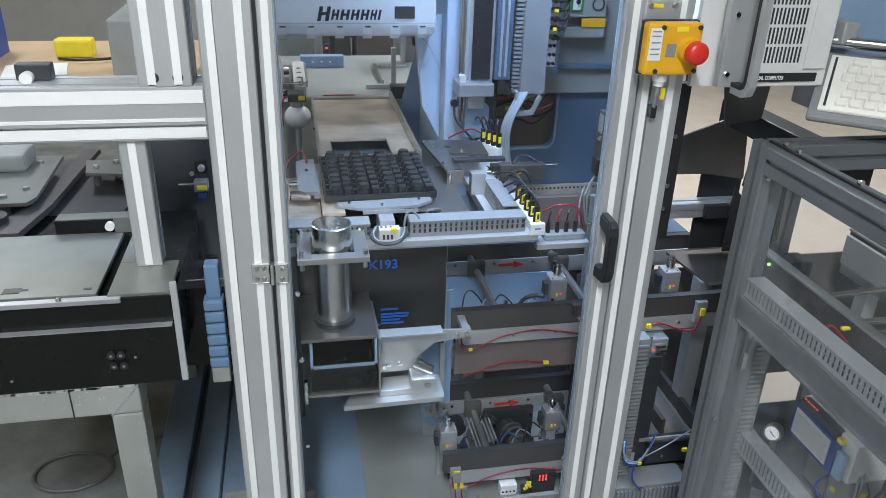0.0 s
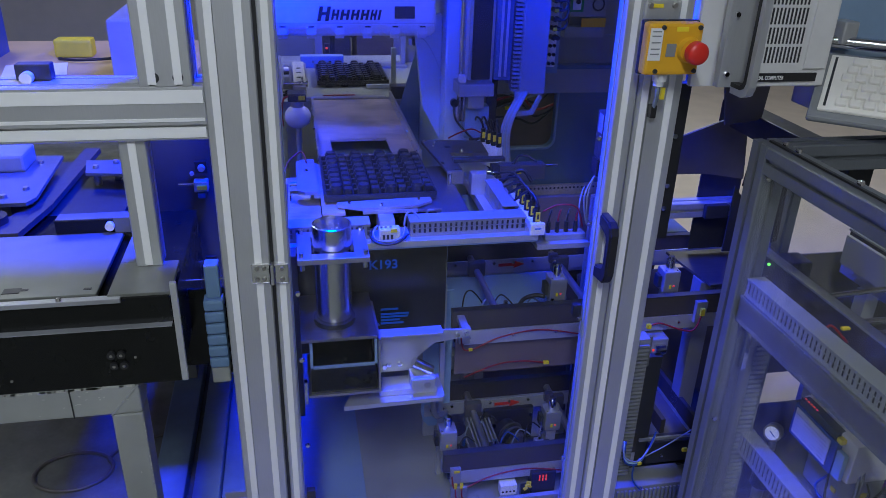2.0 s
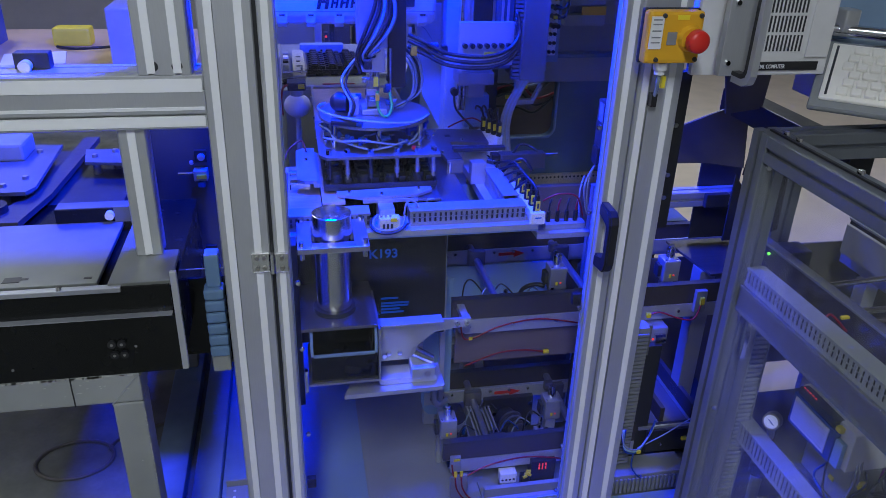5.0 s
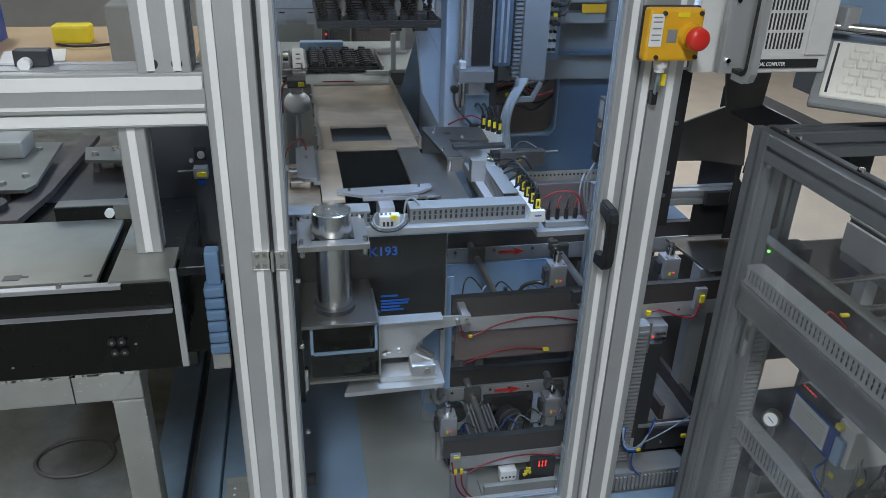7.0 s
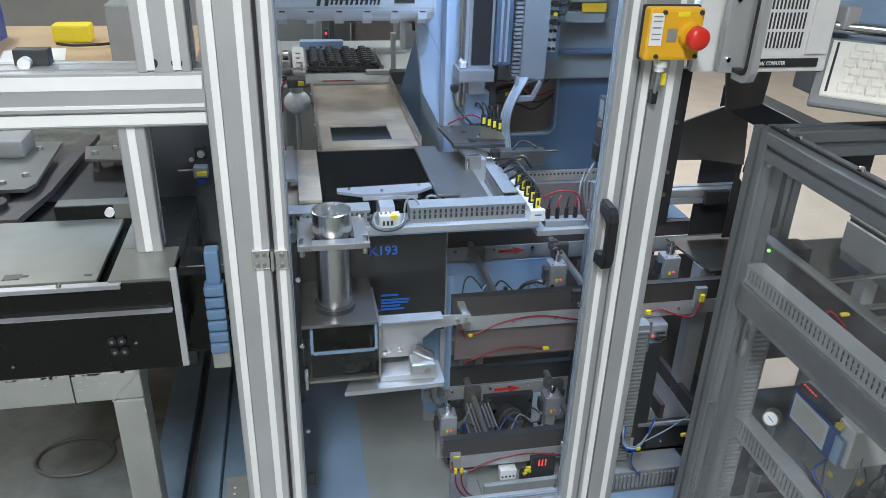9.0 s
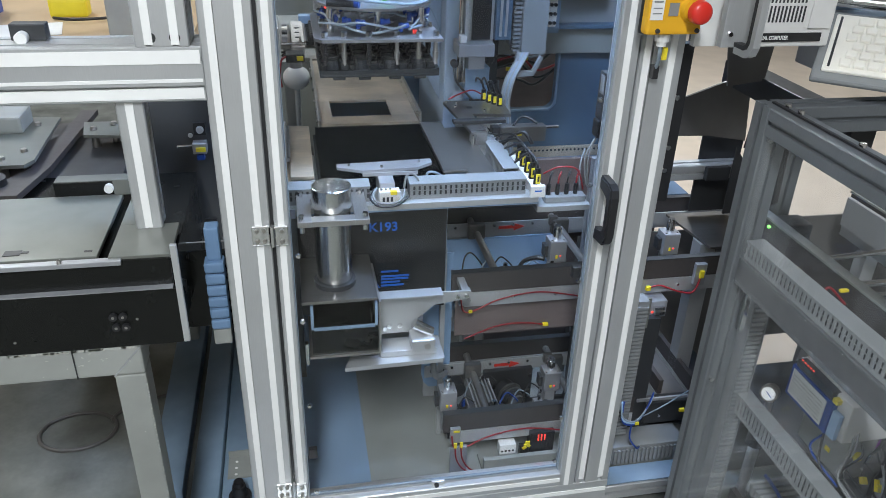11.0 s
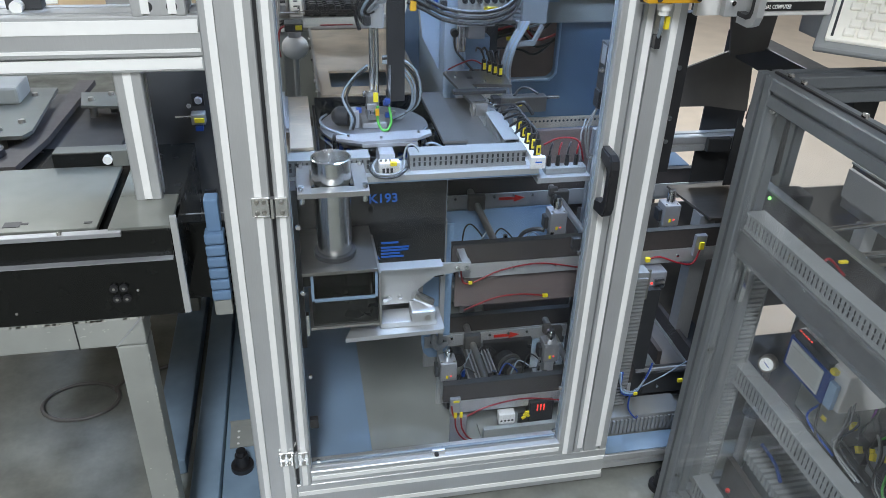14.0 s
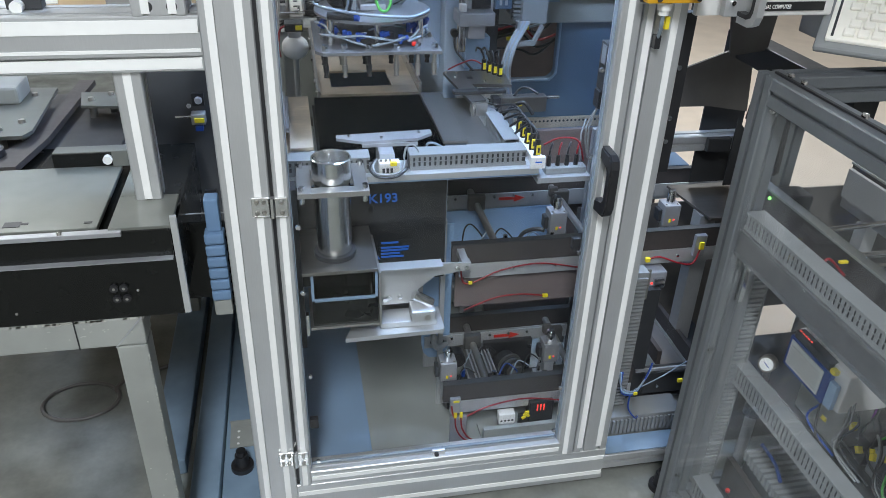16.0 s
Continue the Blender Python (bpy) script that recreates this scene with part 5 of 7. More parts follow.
def robot_head():
    """Origin: underside of the head over the quill."""
    t = thing("robot_wrist", "white robot wrist with hoses and valve plate", "robot arm")
    part("sleeve", box(bmesh.new(), (-0.026, -0.022, 0.0), (0.022, 0.02, 0.05), 0.004), ALU, t)
    part("upper_sleeve", box(bmesh.new(), (-0.034, -0.03, 0.05), (0.027, 0.03, 0.40), 0.006), DULL, t)
    for k in range(5):
        wire("hose", [(-0.030 + 0.01 * k, -0.028, 0.0 + 0.012 * k), (-0.038 + 0.006 * k, -0.04, 0.04), (-0.02 + 0.012 * k, -0.045, 0.09), (0.0 + 0.01 * k, -0.04, 0.14), (0.01, -0.03, 0.22)], 0.004, (BLACK, BLACK, HOSE, BLACK, DUCT)[k], t)
    part("cable_clamp", box(bmesh.new(), (-0.024, -0.05, 0.012), (-0.008, -0.028, 0.032), 0.003), BLACK, t)
    vp = part("valve_plate", box(bmesh.new(), (0.18, -0.01, 0.008), (0.30, 0.0, 0.10), 0.002), ALU, t)
    bm = bmesh.new()
    for i in range(7):
        cyl(bm, (0.192 + i * 0.016, -0.010, 0.052), (0.192 + i * 0.016, -0.022, 0.052), 0.0055, None, 10)
    part("valve_knob", bm, BLACK, vp)
    part("valve_tag", box(bmesh.new(), (0.235, -0.018, 0.030), (0.262, -0.0105, 0.038)), LABEL, vp)
    for k, mt in enumerate((BLACK, BLACK, BLACK)):
        z = 0.018 + 0.012 * k
        wire("hose_arc", [(0.07, -0.02, z + 0.035), (0.105, -0.03, z + 0.02), (0.15, -0.04, z), (0.22, -0.05, z - 0.006), (0.275, -0.045, z + 0.005), (0.305, -0.03, z + 0.035), (0.30, -0.02, z + 0.08)], 0.0045, mt, t)
    for i, (x, mt) in enumerate(((0.075, YELLOW), (0.09, BLACK), (0.105, BLACK), (0.12, FITTING), (0.14, BLACK))):
        part("valve", box(bmesh.new(), (x, -0.03, 0.035 + 0.004 * (i % 2)), (x + 0.013, -0.012, 0.055 + 0.004 * (i % 2)), 0.002), mt, t)
    part("arm_beam", box(bmesh.new(), (-0.05, 0.03, 0.16), (0.32, 0.12, 0.40), 0.01), ROBOT, t)
    return t


def robot_column():
    t = thing("robot", "white industrial robot with rounded arm housing", "robot", at=(0.45, 0.85, 0.066))
    # arm housing: upright face that rolls under at the bottom, with a proud lower band
    prof = [(0.0, 1.095), (0.0, 1.36), (0.16, 1.36), (0.16, 1.075), (0.10, 1.060), (0.04, 1.056), (0.018, 1.060), (0.006, 1.072)]
    bm = slab(bmesh.new(), [(0.716 + u, z) for u, z in prof], "x", -0.05, 0.356)
    bmesh.ops.bevel(bm, geom=[e for e in bm.edges if e.verts[0].co.z < 1.1 or e.verts[1].co.z < 1.1], offset=0.007, segments=3, affect="EDGES")
    arm = shade(part("arm_housing", bm, ROBOT, t), 35)
    bm = bmesh.new()
    for i in range(6):
        x = -0.018 + i * 0.068
        slab(bm, [(0.7135, 1.083), (0.7215, 1.083), (0.7335, 1.057), (0.7285, 1.0545), (0.7175, 1.066)], "x", x - 0.011, x + 0.011)
    part("lip", bm, ROBOT, arm)
    bm = bmesh.new()
    for i in range(6):
        x = -0.018 + i * 0.068
        box(bm, (x - 0.007, 0.7125, 1.0832), (x + 0.007, 0.7158, 1.0862))
    part("lip_slot", bm, DARK, arm)
    part("seam", box(bmesh.new(), (-0.049, 0.7148, 1.0925), (0.352, 0.7158, 1.0938)), DUCT, arm)
    part("display", box(bmesh.new(), (0.252, 0.7135, 1.1040), (0.302, 0.7158, 1.1330), 0.0008), DARK, arm, "small dark display")
    # maker's mark as plain dark slanting shapes
    bm = bmesh.new()
    x = 0.064
    for i, w in enumerate((0.030, 0.018, 0.022, 0.020, 0.020, 0.015, 0.007)):
        z0, h = (1.0980, 0.034) if i == 0 else (1.1010, 0.024)
        lean = h * 0.22
        def block(u0, u1, v0, v1):
            slab(bm, [(x + u0 * w + lean * v0, z0 + v0 * h), (x + u1 * w + lean * v0, z0 + v0 * h), (x + u1 * w + lean * v1, z0 + v1 * h), (x + u0 * w + lean * v1, z0 + v1 * h)], "y", 0.7140, 0.7157)
        if w < 0.01:
            block(0, 0.8, 0, 1)
        else:
            block(0, 0.30, 0, 1)
            block(0.62, 0.92, 0, 1)
            block(0.301, 0.619, 0.40, 0.62)
        x += w + 0.0035
    part("maker_mark", bm, DARKINK, arm, "dark maker's mark")
    # column with its pale side panel; the foot casting behind is shade-darkened in colour
    part("column", box(bmesh.new(), (0.388, 0.74, 0.067), (0.46, 1.143, 1.9), 0.006), PALEBLUE, t, "pale blue column")
    poly = [(0.315, 1.10), (0.323, 1.017), (0.340, 0.86), (0.3875, 0.770), (0.3875, 1.10)]
    part("side_panel", slab(bmesh.new(), poly, "y", 0.80, 0.83), PALEBLUE, t, "pale blue side panel")
    curve = [(0.330 + 0.055 * (k / 8), 1.045 - 0.085 * (k / 8) ** 1.6) for k in range(9)]
    part("panel_joint", slab(bmesh.new(), curve + [(a, b - 0.0022) for a, b in curve[::-1]], "y", 0.7985, 0.7998), BASEBLUE, t)
    poly = [(0.383, 0.975), (0.322, 0.757), (0.292, 0.650), (0.47, 0.650), (0.47, 0.975)]
    part("side_shell", slab(bmesh.new(), poly, "y", 1.1435, 1.1492), BASEBLUE, t, "side casting with its shadow put into a darker blue")
    part("foot", box(bmesh.new(), (0.30, 0.70, 0.0665), (0.60, 1.10, 0.12), 0.004), ROBOT, t)
    # vertical axis in front of the column
    a = thing("vertical_axis", "aluminium linear axis with black cover band", "linear axis", at=(0.47, 0.70, 0.75))
    part("profile", box(bmesh.new(), (0.440, 0.705, 0.94), (0.505, 0.735, 1.9), 0.002), ALU, a)
    part("cover_band", box(bmesh.new(), (0.448, 0.6985, 0.955), (0.496, 0.7045, 1.9)), BLACK, a, "black cover band")
    part("side_profile", box(bmesh.new(), (0.506, 0.69, 0.955), (0.548, 0.739, 1.9), 0.002), REARBLUE, a)
    for x in (0.516, 0.530):
        part("profile_rib", box(bmesh.new(), (x, 0.6865, 0.965), (x + 0.006, 0.6895, 1.9)), ALU, a)
    shade(part("rod", cyl(bmesh.new(), (0.422, 0.71, 0.95), (0.422, 0.71, 1.9), 0.006), CHROME, a))
    part("rod_profile", box(bmesh.new(), (0.430, 0.700, 0.96), (0.4385, 0.72, 1.9)), ALU, a)
    part("end_block", box(bmesh.new(), (0.408, 0.66, 0.920), (0.500, 0.735, 0.952), 0.003), DULL, a)
    part("white_stop", box(bmesh.new(), (0.414, 0.675, 0.953), (0.430, 0.70, 0.97), 0.002), WHITE, a)
    for x in (0.416, 0.428):
        shade(part("guide_pin", cyl(bmesh.new(), (x, 0.69, 0.85), (x, 0.69, 0.92), 0.006), CHROME, a))
    part("valve_body", box(bmesh.new(), (0.436, 0.675, 0.885), (0.480, 0.70, 0.919), 0.003), DULL, a)
    part("knob", cyl(bmesh.new(), (0.402, 0.69, 0.90), (0.402, 0.675, 0.90), 0.010, None, 14), BLACK, a)
    wire("cable", [(0.402, 0.68, 0.89), (0.405, 0.67, 0.86), (0.43, 0.66, 0.83), (0.46, 0.65, 0.80)], 0.003, DARK, a)
    part("carriage", box(bmesh.new(), (0.436, 0.70, 0.80), (0.50, 0.738, 0.884), 0.002), BLUEGREY, a)
    bm = box(bmesh.new(), (0.500, 0.74, 0.5605), (0.53, 0.80, 1.0))
    part("rear_carrier", bm, DARK, a)
    # vertical cable duct with slits
    dct = thing("cable_duct", "tall grey slotted cable duct", "cable duct", "slotted cable ducts", at=(0.58, 0.68, 0.92))
    part("front", box(bmesh.new(), (0.568, 0.66, 0.925), (0.633, 0.70, 1.9), 0.002), DUCT, dct)
    part("back_wall", box(bmesh.new(), (0.548, 0.70, 0.94), (0.566, 0.738, 1.9)), DUCT, dct)
    for i in range(40):
        z = 0.93 + i * 0.0105
        part("slit_finger", box(bmesh.new(), (0.5495, 0.672, z), (0.5678, 0.684, z + 0.0062)), DUCT, dct)
    # dark strip behind the fingers paints the shade in the slits
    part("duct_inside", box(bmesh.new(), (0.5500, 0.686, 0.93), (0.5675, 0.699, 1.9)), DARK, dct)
    h = thing("hose_bundle", "bundle of grey hoses in an open clamp", "hoses", at=(0.55, 0.66, 0.80))
    for k in range(5):
        s = 0.005 * k
        wire("hose", [(0.568 + s, 0.66, 0.93), (0.548 + s, 0.645, 0.905), (0.526 + s, 0.63, 0.872), (0.516 + s, 0.625, 0.832), (0.519 + s, 0.63, 0.79), (0.535 + s, 0.62, 0.66), (0.535 + s, 0.60, 0.5605)], 0.0042, HOSE if k % 2 else DUCT, h)
    bm = slab(bmesh.new(), [(0.553, 0.935), (0.560, 0.935), (0.562, 0.885), (0.598, 0.885), (0.618, 0.925), (0.624, 0.92), (0.602, 0.874), (0.553, 0.872)], "y", 0.645, 0.66)
    part("clamp", bm, DUCT, h)
    s = thing("sensor_hub", "white sensor hub with black round plugs", "connector block", at=(0.655, 0.74, 0.98))
    part("body", box(bmesh.new(), (0.643, 0.70, 0.985), (0.668, 0.738, 1.45), 0.002), WHITE, s)
    for r in range(12):
        for x in (0.6505, 0.6615):
            z = 0.995 + r * 0.0225
            p = part("socket", cyl(bmesh.new(), (x, 0.7, z), (x, 0.694 if r < 3 else 0.675, z), 0.0045 if r < 3 else 0.006, None, 10), BLACK, s)
            if r >= 4 and x > 0.655:
                wire("lead", [(x, 0.677, z), (x + 0.012, 0.665, z + 0.004), (x + 0.022, 0.675, z + 0.03), (x + 0.02, 0.69, z + 0.09)], 0.003, BLACK, p)
            if r >= 4 and x < 0.655 and r % 2 == 0:
                part("tag", box(bmesh.new(), (x - 0.004, 0.672, z - 0.004), (x + 0.006, 0.675, z + 0.004)), LABEL, p)
    part("carrier", box(bmesh.new(), (0.636, 0.739, 0.96), (0.69, 0.745, 1.9)), BLUEGREY, s)


def rear_housing():
    t = thing("rear_housing", "blue-grey painted machine base with rounded opening", "machine base", at=(0.75, 0.9, 0.066))
    # casting with a rounded opening
    wall = [(0.50, 0.5605), (1.10, 0.5605), (1.10, 0.868), (0.757, 0.868), (0.757, 0.730)]
    wall += [(0.757 - 0.030 * (1 - math.cos(k * math.pi / 12)), 0.730 - 0.030 * math.sin(k * math.pi / 12)) for k in range(1, 7)]
    wall += [(0.50, 0.700)]
    part("front_wall", slab(bmesh.new(), wall, "y", 0.90, 0.93), REARBLUE, t, "dark blue-grey casting")
    edge = [(0.757, 0.868), (0.757, 0.730)] + [(0.757 - 0.030 * (1 - math.cos(k * math.pi / 12)), 0.730 - 0.030 * math.sin(k * math.pi / 12)) for k in range(1, 7)] + [(0.56, 0.700)]
    part("opening_rim", pipe(bmesh.new(), [(a, 0.8985, b) for a, b in edge], 0.004), BASEBLUE, t)
    part("lintel", box(bmesh.new(), (0.50, 0.885, 0.8685), (1.10, 0.93, 0.940), 0.003), GREY, t, "grey cross panel")
    part("shelf_edge", box(bmesh.new(), (0.50, 0.870, 0.9405), (1.10, 0.93, 0.952), 0.002), REARBLUE, t)
    part("shelf_back", box(bmesh.new(), (0.50, 0.90, 0.9525), (1.10, 0.93, 1.0305)), DUCT, t)
    part("bench_face", box(bmesh.new(), (0.46, 0.56, 0.520), (1.05, 0.93, 0.560), 0.003), REARBLUE, t, "blue-grey bench surface")
    part("bench_front", box(bmesh.new(), (0.56, 0.868, 0.5602), (1.08, 0.884, 0.590), 0.001), PLATE, t, "drilled steel edge strip")
    bm = bmesh.new()
    for k in range(34):
        cyl(bm, (0.60 + k * 0.0125, 0.868, 0.582), (0.60 + k * 0.0125, 0.8672, 0.582), 0.0034, None, 8)
    part("strip_hole", bm, DARK, t)
    part("inner_dark", box(bmesh.new(), (0.462, 1.15, 0.50), (1.05, 1.17, 1.1)), WOOD, t, "dark brown rear board")
    for k in range(6):
        rz = 0.77 + 0.022 * k
        wire("inner_cable", [(0.58, 1.0, rz), (0.66, 0.98, rz + 0.03 * math.sin(k)), (0.72, 0.99, rz - 0.02), (0.79, 1.02, rz + 0.02 * math.cos(k * 2))], 0.004, (BLACK, BLACK, REDWIRE, BLACK, HOSE, BLACK)[k], t)
    for k in range(3):
        part("inner_tag", box(bmesh.new(), (0.62 + 0.05 * k, 0.965, 0.80 + 0.03 * k), (0.635 + 0.05 * k, 0.97, 0.81 + 0.03 * k)), LABEL, t)
    # upper shelf with electrical devices
    part("upper_panel", box(bmesh.new(), (0.70, 0.905, 1.031), (1.1, 0.925, 1.9)), DUCT, t, "grey upper panel")
    u = thing("socket_box", "pale socket box with a green label", "electrical box", at=(0.80, 0.89, 1.08))
    part("box", box(bmesh.new(), (0.755, 0.86, 1.085), (0.86, 0.904, 1.15), 0.004), GREY, u)
    part("green_frame", box(bmesh.new(), (0.752, 0.857, 1.10), (0.792, 0.8598, 1.148), 0.001), GREEN, u, "green label frame")
    part("socket_plate", box(bmesh.new(), (0.760, 0.853, 1.106), (0.783, 0.857, 1.14), 0.001), WHITE, u)
    part("key_switch", cyl(bmesh.new(), (0.772, 0.853, 1.128), (0.772, 0.845, 1.128), 0.006, None, 12), BLACK, u)
    bm = bmesh.new()
    for k in range(20):
        a = k * math.tau / 20
        cyl(bm, (0.835 + 0.016 * math.cos(a), 0.860, 1.12 + 0.016 * math.sin(a)), (0.835 + 0.016 * math.cos(a), 0.8585, 1.12 + 0.016 * math.sin(a)), 0.003, None, 6)
    part("round_mark", bm, DARK, u)
    part("warning_label", box(bmesh.new(), (0.79, 0.857, 1.060), (0.86, 0.8605, 1.083)), YELLOW, u, "yellow warning label")
    part("lower_box", box(bmesh.new(), (0.745, 0.861, 1.031), (0.86, 0.9045, 1.059)), GREY, u)
    # perforated rail and brown board under the bench
    r = thing("brown_panel", "brown board under the bench edge", "panel", at=(0.6, 0.5, 0.60))
    part("board", box(bmesh.new(), (0.485, 0.53, 0.067), (0.95, 0.544, 0.690)), WOOD, r)
    q = thing("door_switch", "grey door switch with a black latch", "switch", at=(0.64, 0.1, 0.9))
    part("body", box(bmesh.new(), (0.563, 0.09, 0.94), (0.579, 0.13, 1.03), 0.003), DARK, q)
    part("label", box(bmesh.new(), (0.5622, 0.10, 0.99), (0.563, 0.12, 1.025)), DUCT, q)
    for k in range(2):
        wire("lead", [(0.570, 0.115, 0.91), (0.556 - 0.004 * k, 0.112, 0.88), (0.553 - 0.006 * k, 0.11, 0.85), (0.560, 0.115, 0.81 - 0.01 * k), (0.574, 0.12, 0.80)], 0.0018, DUCT, q, "grey hanging lead")
    part("latch", box(bmesh.new(), (0.560, 0.10, 0.905), (0.579, 0.128, 0.9395), 0.003), BLACK, q)
    part("mount", box(bmesh.new(), (0.579, 0.081, 0.92), (0.60, 0.13, 1.04)), ALU, q)


def rear_area():
    t = thing("rear_table", "pale worktop behind the feed conveyor", "table", at=(0.2, 1.6, 0))
    part("worktop", box(bmesh.new(), (-0.06, 1.15, 0.760), (0.70, 1.84, 0.790), 0.002), GREY, t)
    for x in (-0.03, 0.62):
        for y in (1.42, 1.76):
            part("leg", box(bmesh.new(), (x, y, 0), (x + 0.05, y + 0.05, 0.76)), ALU, t)
    part("blue_ramp", box(bmesh.new(), (0.03, 1.62, 0.7905), (0.185, 1.66, 0.832), 0.002), BLUEGREY, t, "blue-grey ramp")
    part("end_stop", box(bmesh.new(), (0.300, 1.155, 0.791), (0.36, 1.20, 0.83), 0.002), DARK, t)
    part("red_strip", box(bmesh.new(), (0.09, 1.205, 0.7905), (0.19, 1.212, 0.794)), REDWIRE, t, "red marking strip")
    part("edge_rail", box(bmesh.new(), (0.03, 1.152, 0.7905), (0.28, 1.172, 0.800), 0.001), STEEL, t)
    part("stop_bracket", box(bmesh.new(), (0.236, 1.292, 0.7905), (0.333, 1.31, 0.803), 0.001), ALU, t, "bright angle bracket")
    part("stop_post", box(bmesh.new(), (0.318, 1.292, 0.8035), (0.333, 1.31, 0.922), 0.001), ALU, t)
    for k in range(2):
        part("tray_guide", box(bmesh.new(), (0.040 + 0.252 * k, 1.33, 0.7905), (0.047 + 0.252 * k, 1.60, 0.812), 0.001), STEEL, t)
    bm = bmesh.new()
    for k in range(3):
        cyl(bm, (0.075 + 0.03 * k, 1.619, 0.812), (0.075 + 0.03 * k, 1.6165, 0.812), 0.004, None, 10)
    part("ramp_screw", bm, CHROME, t)
    m = thing("transfer_unit", "cream pneumatic transfer unit with hoses", "transfer unit", at=(0.0, 1.2, 0.79))
    part("body", box(bmesh.new(), (0.0, 1.22, 0.7905), (0.040, 1.60, 0.818), 0.003), WALL, m)
    bm = bmesh.new()
    for i in range(4):
        cyl(bm, (0.02, 1.28 + i * 0.07, 0.818), (0.02, 1.28 + i * 0.07, 0.8195), 0.008, None, 12)
    part("port", bm, DARK, m)
    shade(part("rod", cyl(bmesh.new(), (-0.03, 1.24, 0.824), (0.045, 1.24, 0.824), 0.004), CHROME, m))
    part("arm", box(bmesh.new(), (-0.05, 1.10, 0.80), (-0.035, 1.3, 0.90)), ALU, m)
    for k in range(3):
        wire("hose", [(-0.03, 1.15, 0.80 + 0.01 * k), (0.0, 1.12, 0.83), (0.03, 1.14, 0.815 - 0.01 * k)], 0.004, BLACK, m)
    part("side_plate", box(bmesh.new(), (-0.034, 1.31, 0.7905), (-0.004, 1.60, 0.805), 0.001), STEEL, m)
    for k in range(4):
        part("valve", box(bmesh.new(), (-0.03, 1.33 + 0.06 * k, 0.8055), (-0.012, 1.36 + 0.06 * k, 0.826), 0.002), (DULL, BLACK, CREAM, DULL)[k], m)
        shade(part("fitting", cyl(bmesh.new(), (0.028, 1.235 + 0.02 * k, 0.8185), (0.028, 1.235 + 0.02 * k, 0.832), 0.004, None, 10), CHROME, m))
    g = thing("pressure_vessel", "white round pressure vessel", "vessel", at=(0.008, 0.98, 0.75))
    bm = ball(bmesh.new(), (0.008, 0.98, 0.790), 0.036, (1.06, 1, 0.95))
    shade(part("bulb", bm, WHITE, g), 50)
    shade(part("neck", cyl(bmesh.new(), (0.008, 0.98, 0.815), (0.008, 0.98, 0.835), 0.018, None, 20), DULL, g))
    part("cap", box(bmesh.new(), (-0.018, 0.965, 0.8352), (0.034, 1.02, 0.858), 0.004), DARK, g)
    part("cap_tag", box(bmesh.new(), (0.012, 0.9605, 0.842), (0.030, 0.9648, 0.854)), LABEL, g)
    part("stem", cyl(bmesh.new(), (0.008, 0.98, 0.066), (0.008, 0.98, 0.758), 0.008, None, 14), ALU, g)
    wire("red_lead", [(-0.016, 0.97, 0.852), (-0.030, 0.955, 0.846), (-0.036, 0.95, 0.81), (-0.034, 0.955, 0.77)], 0.003, REDWIRE, g)
    b = thing("rear_screen", "clear rear screen in an aluminium frame", "screen", at=(0.2, 1.45, 0))
    for x in (0.095, 0.42):
        bar("mullion", "z", (x, 2.0, 0.0), (x + 0.03, 2.03, 1.9), b)
    bar("sill", "x", (-0.3, 2.0, 0.70), (0.9, 2.03, 0.735), b, STRIP)
    for x0, x1 in ((-0.30, 0.095), (0.125, 0.42), (0.45, 0.9)):
        p = part("pane", box(bmesh.new(), (x0, 2.012, 0.735), (x1, 2.016, 1.9)), GLASS, b)
        p.visible_shadow = False
    k = thing("carton", "brown carton behind the rear screen", "carton", at=(0.42, 2.4, 0))
    part("box", box(bmesh.new(), (0.29, 2.3, 0.0), (0.62, 2.6, 1.15), 0.004), WOOD, k)
    c = thing("tool_cabinet", "grey cabinet behind the rear screen", "cabinet", at=(0.1, 2.5, 0))
    part("carcass", box(bmesh.new(), (-0.35, 2.4, 0), (0.27, 2.8, 1.35), 0.004), BAY, c)
    part("front", box(bmesh.new(), (-0.345, 2.39, 0.05), (0.12, 2.399, 1.33), 0.002), GREY, c)
    h = thing("handling_axis", "small pneumatic handling axis on a post", "handling unit", at=(0.47, 1.75, 0.79))
    part("post", box(bmesh.new(), (0.395, 1.62, 0.79), (0.412, 1.65, 1.02), 0.001), ALU, h)
    part("foot", box(bmesh.new(), (0.30, 1.60, 0.79), (0.415, 1.66, 0.80), 0.001), ALU, h)
    for i in range(6):
        part("valve", box(bmesh.new(), (0.43 + 0.016 * (i % 3), 1.66, 0.86 + 0.035 * (i // 3)), (0.442 + 0.016 * (i % 3), 1.70, 0.885 + 0.035 * (i // 3)), 0.002), (DULL, BLACK, FITTING)[i % 3], h)
    part("slide", box(bmesh.new(), (0.42, 1.70, 0.79), (0.50, 1.73, 1.1), 0.002), DULL, h)
    for k2 in range(4):
        wire("hose", [(0.44 + 0.015 * k2, 1.66, 0.9), (0.47, 1.63, 0.93 + 0.02 * k2), (0.50, 1.64, 0.98), (0.49, 1.68, 1.06)], 0.004, BLACK, h)
    w = thing("camera_module", "silver inspection module over the rear table", "sensor", at=(0.16, 1.75, 0.79))
    part("stand", box(bmesh.new(), (0.145, 1.80, 0.79), (0.165, 1.82, 1.0), 0.001), DARK, w)
    part("body", box(bmesh.new(), (0.145, 1.72, 0.895), (0.20, 1.80, 0.945), 0.004), DULL, w)
    part("lens", cyl(bmesh.new(), (0.20, 1.76, 0.90), (0.235, 1.76, 0.885), 0.016, None, 16), BLACK, w)
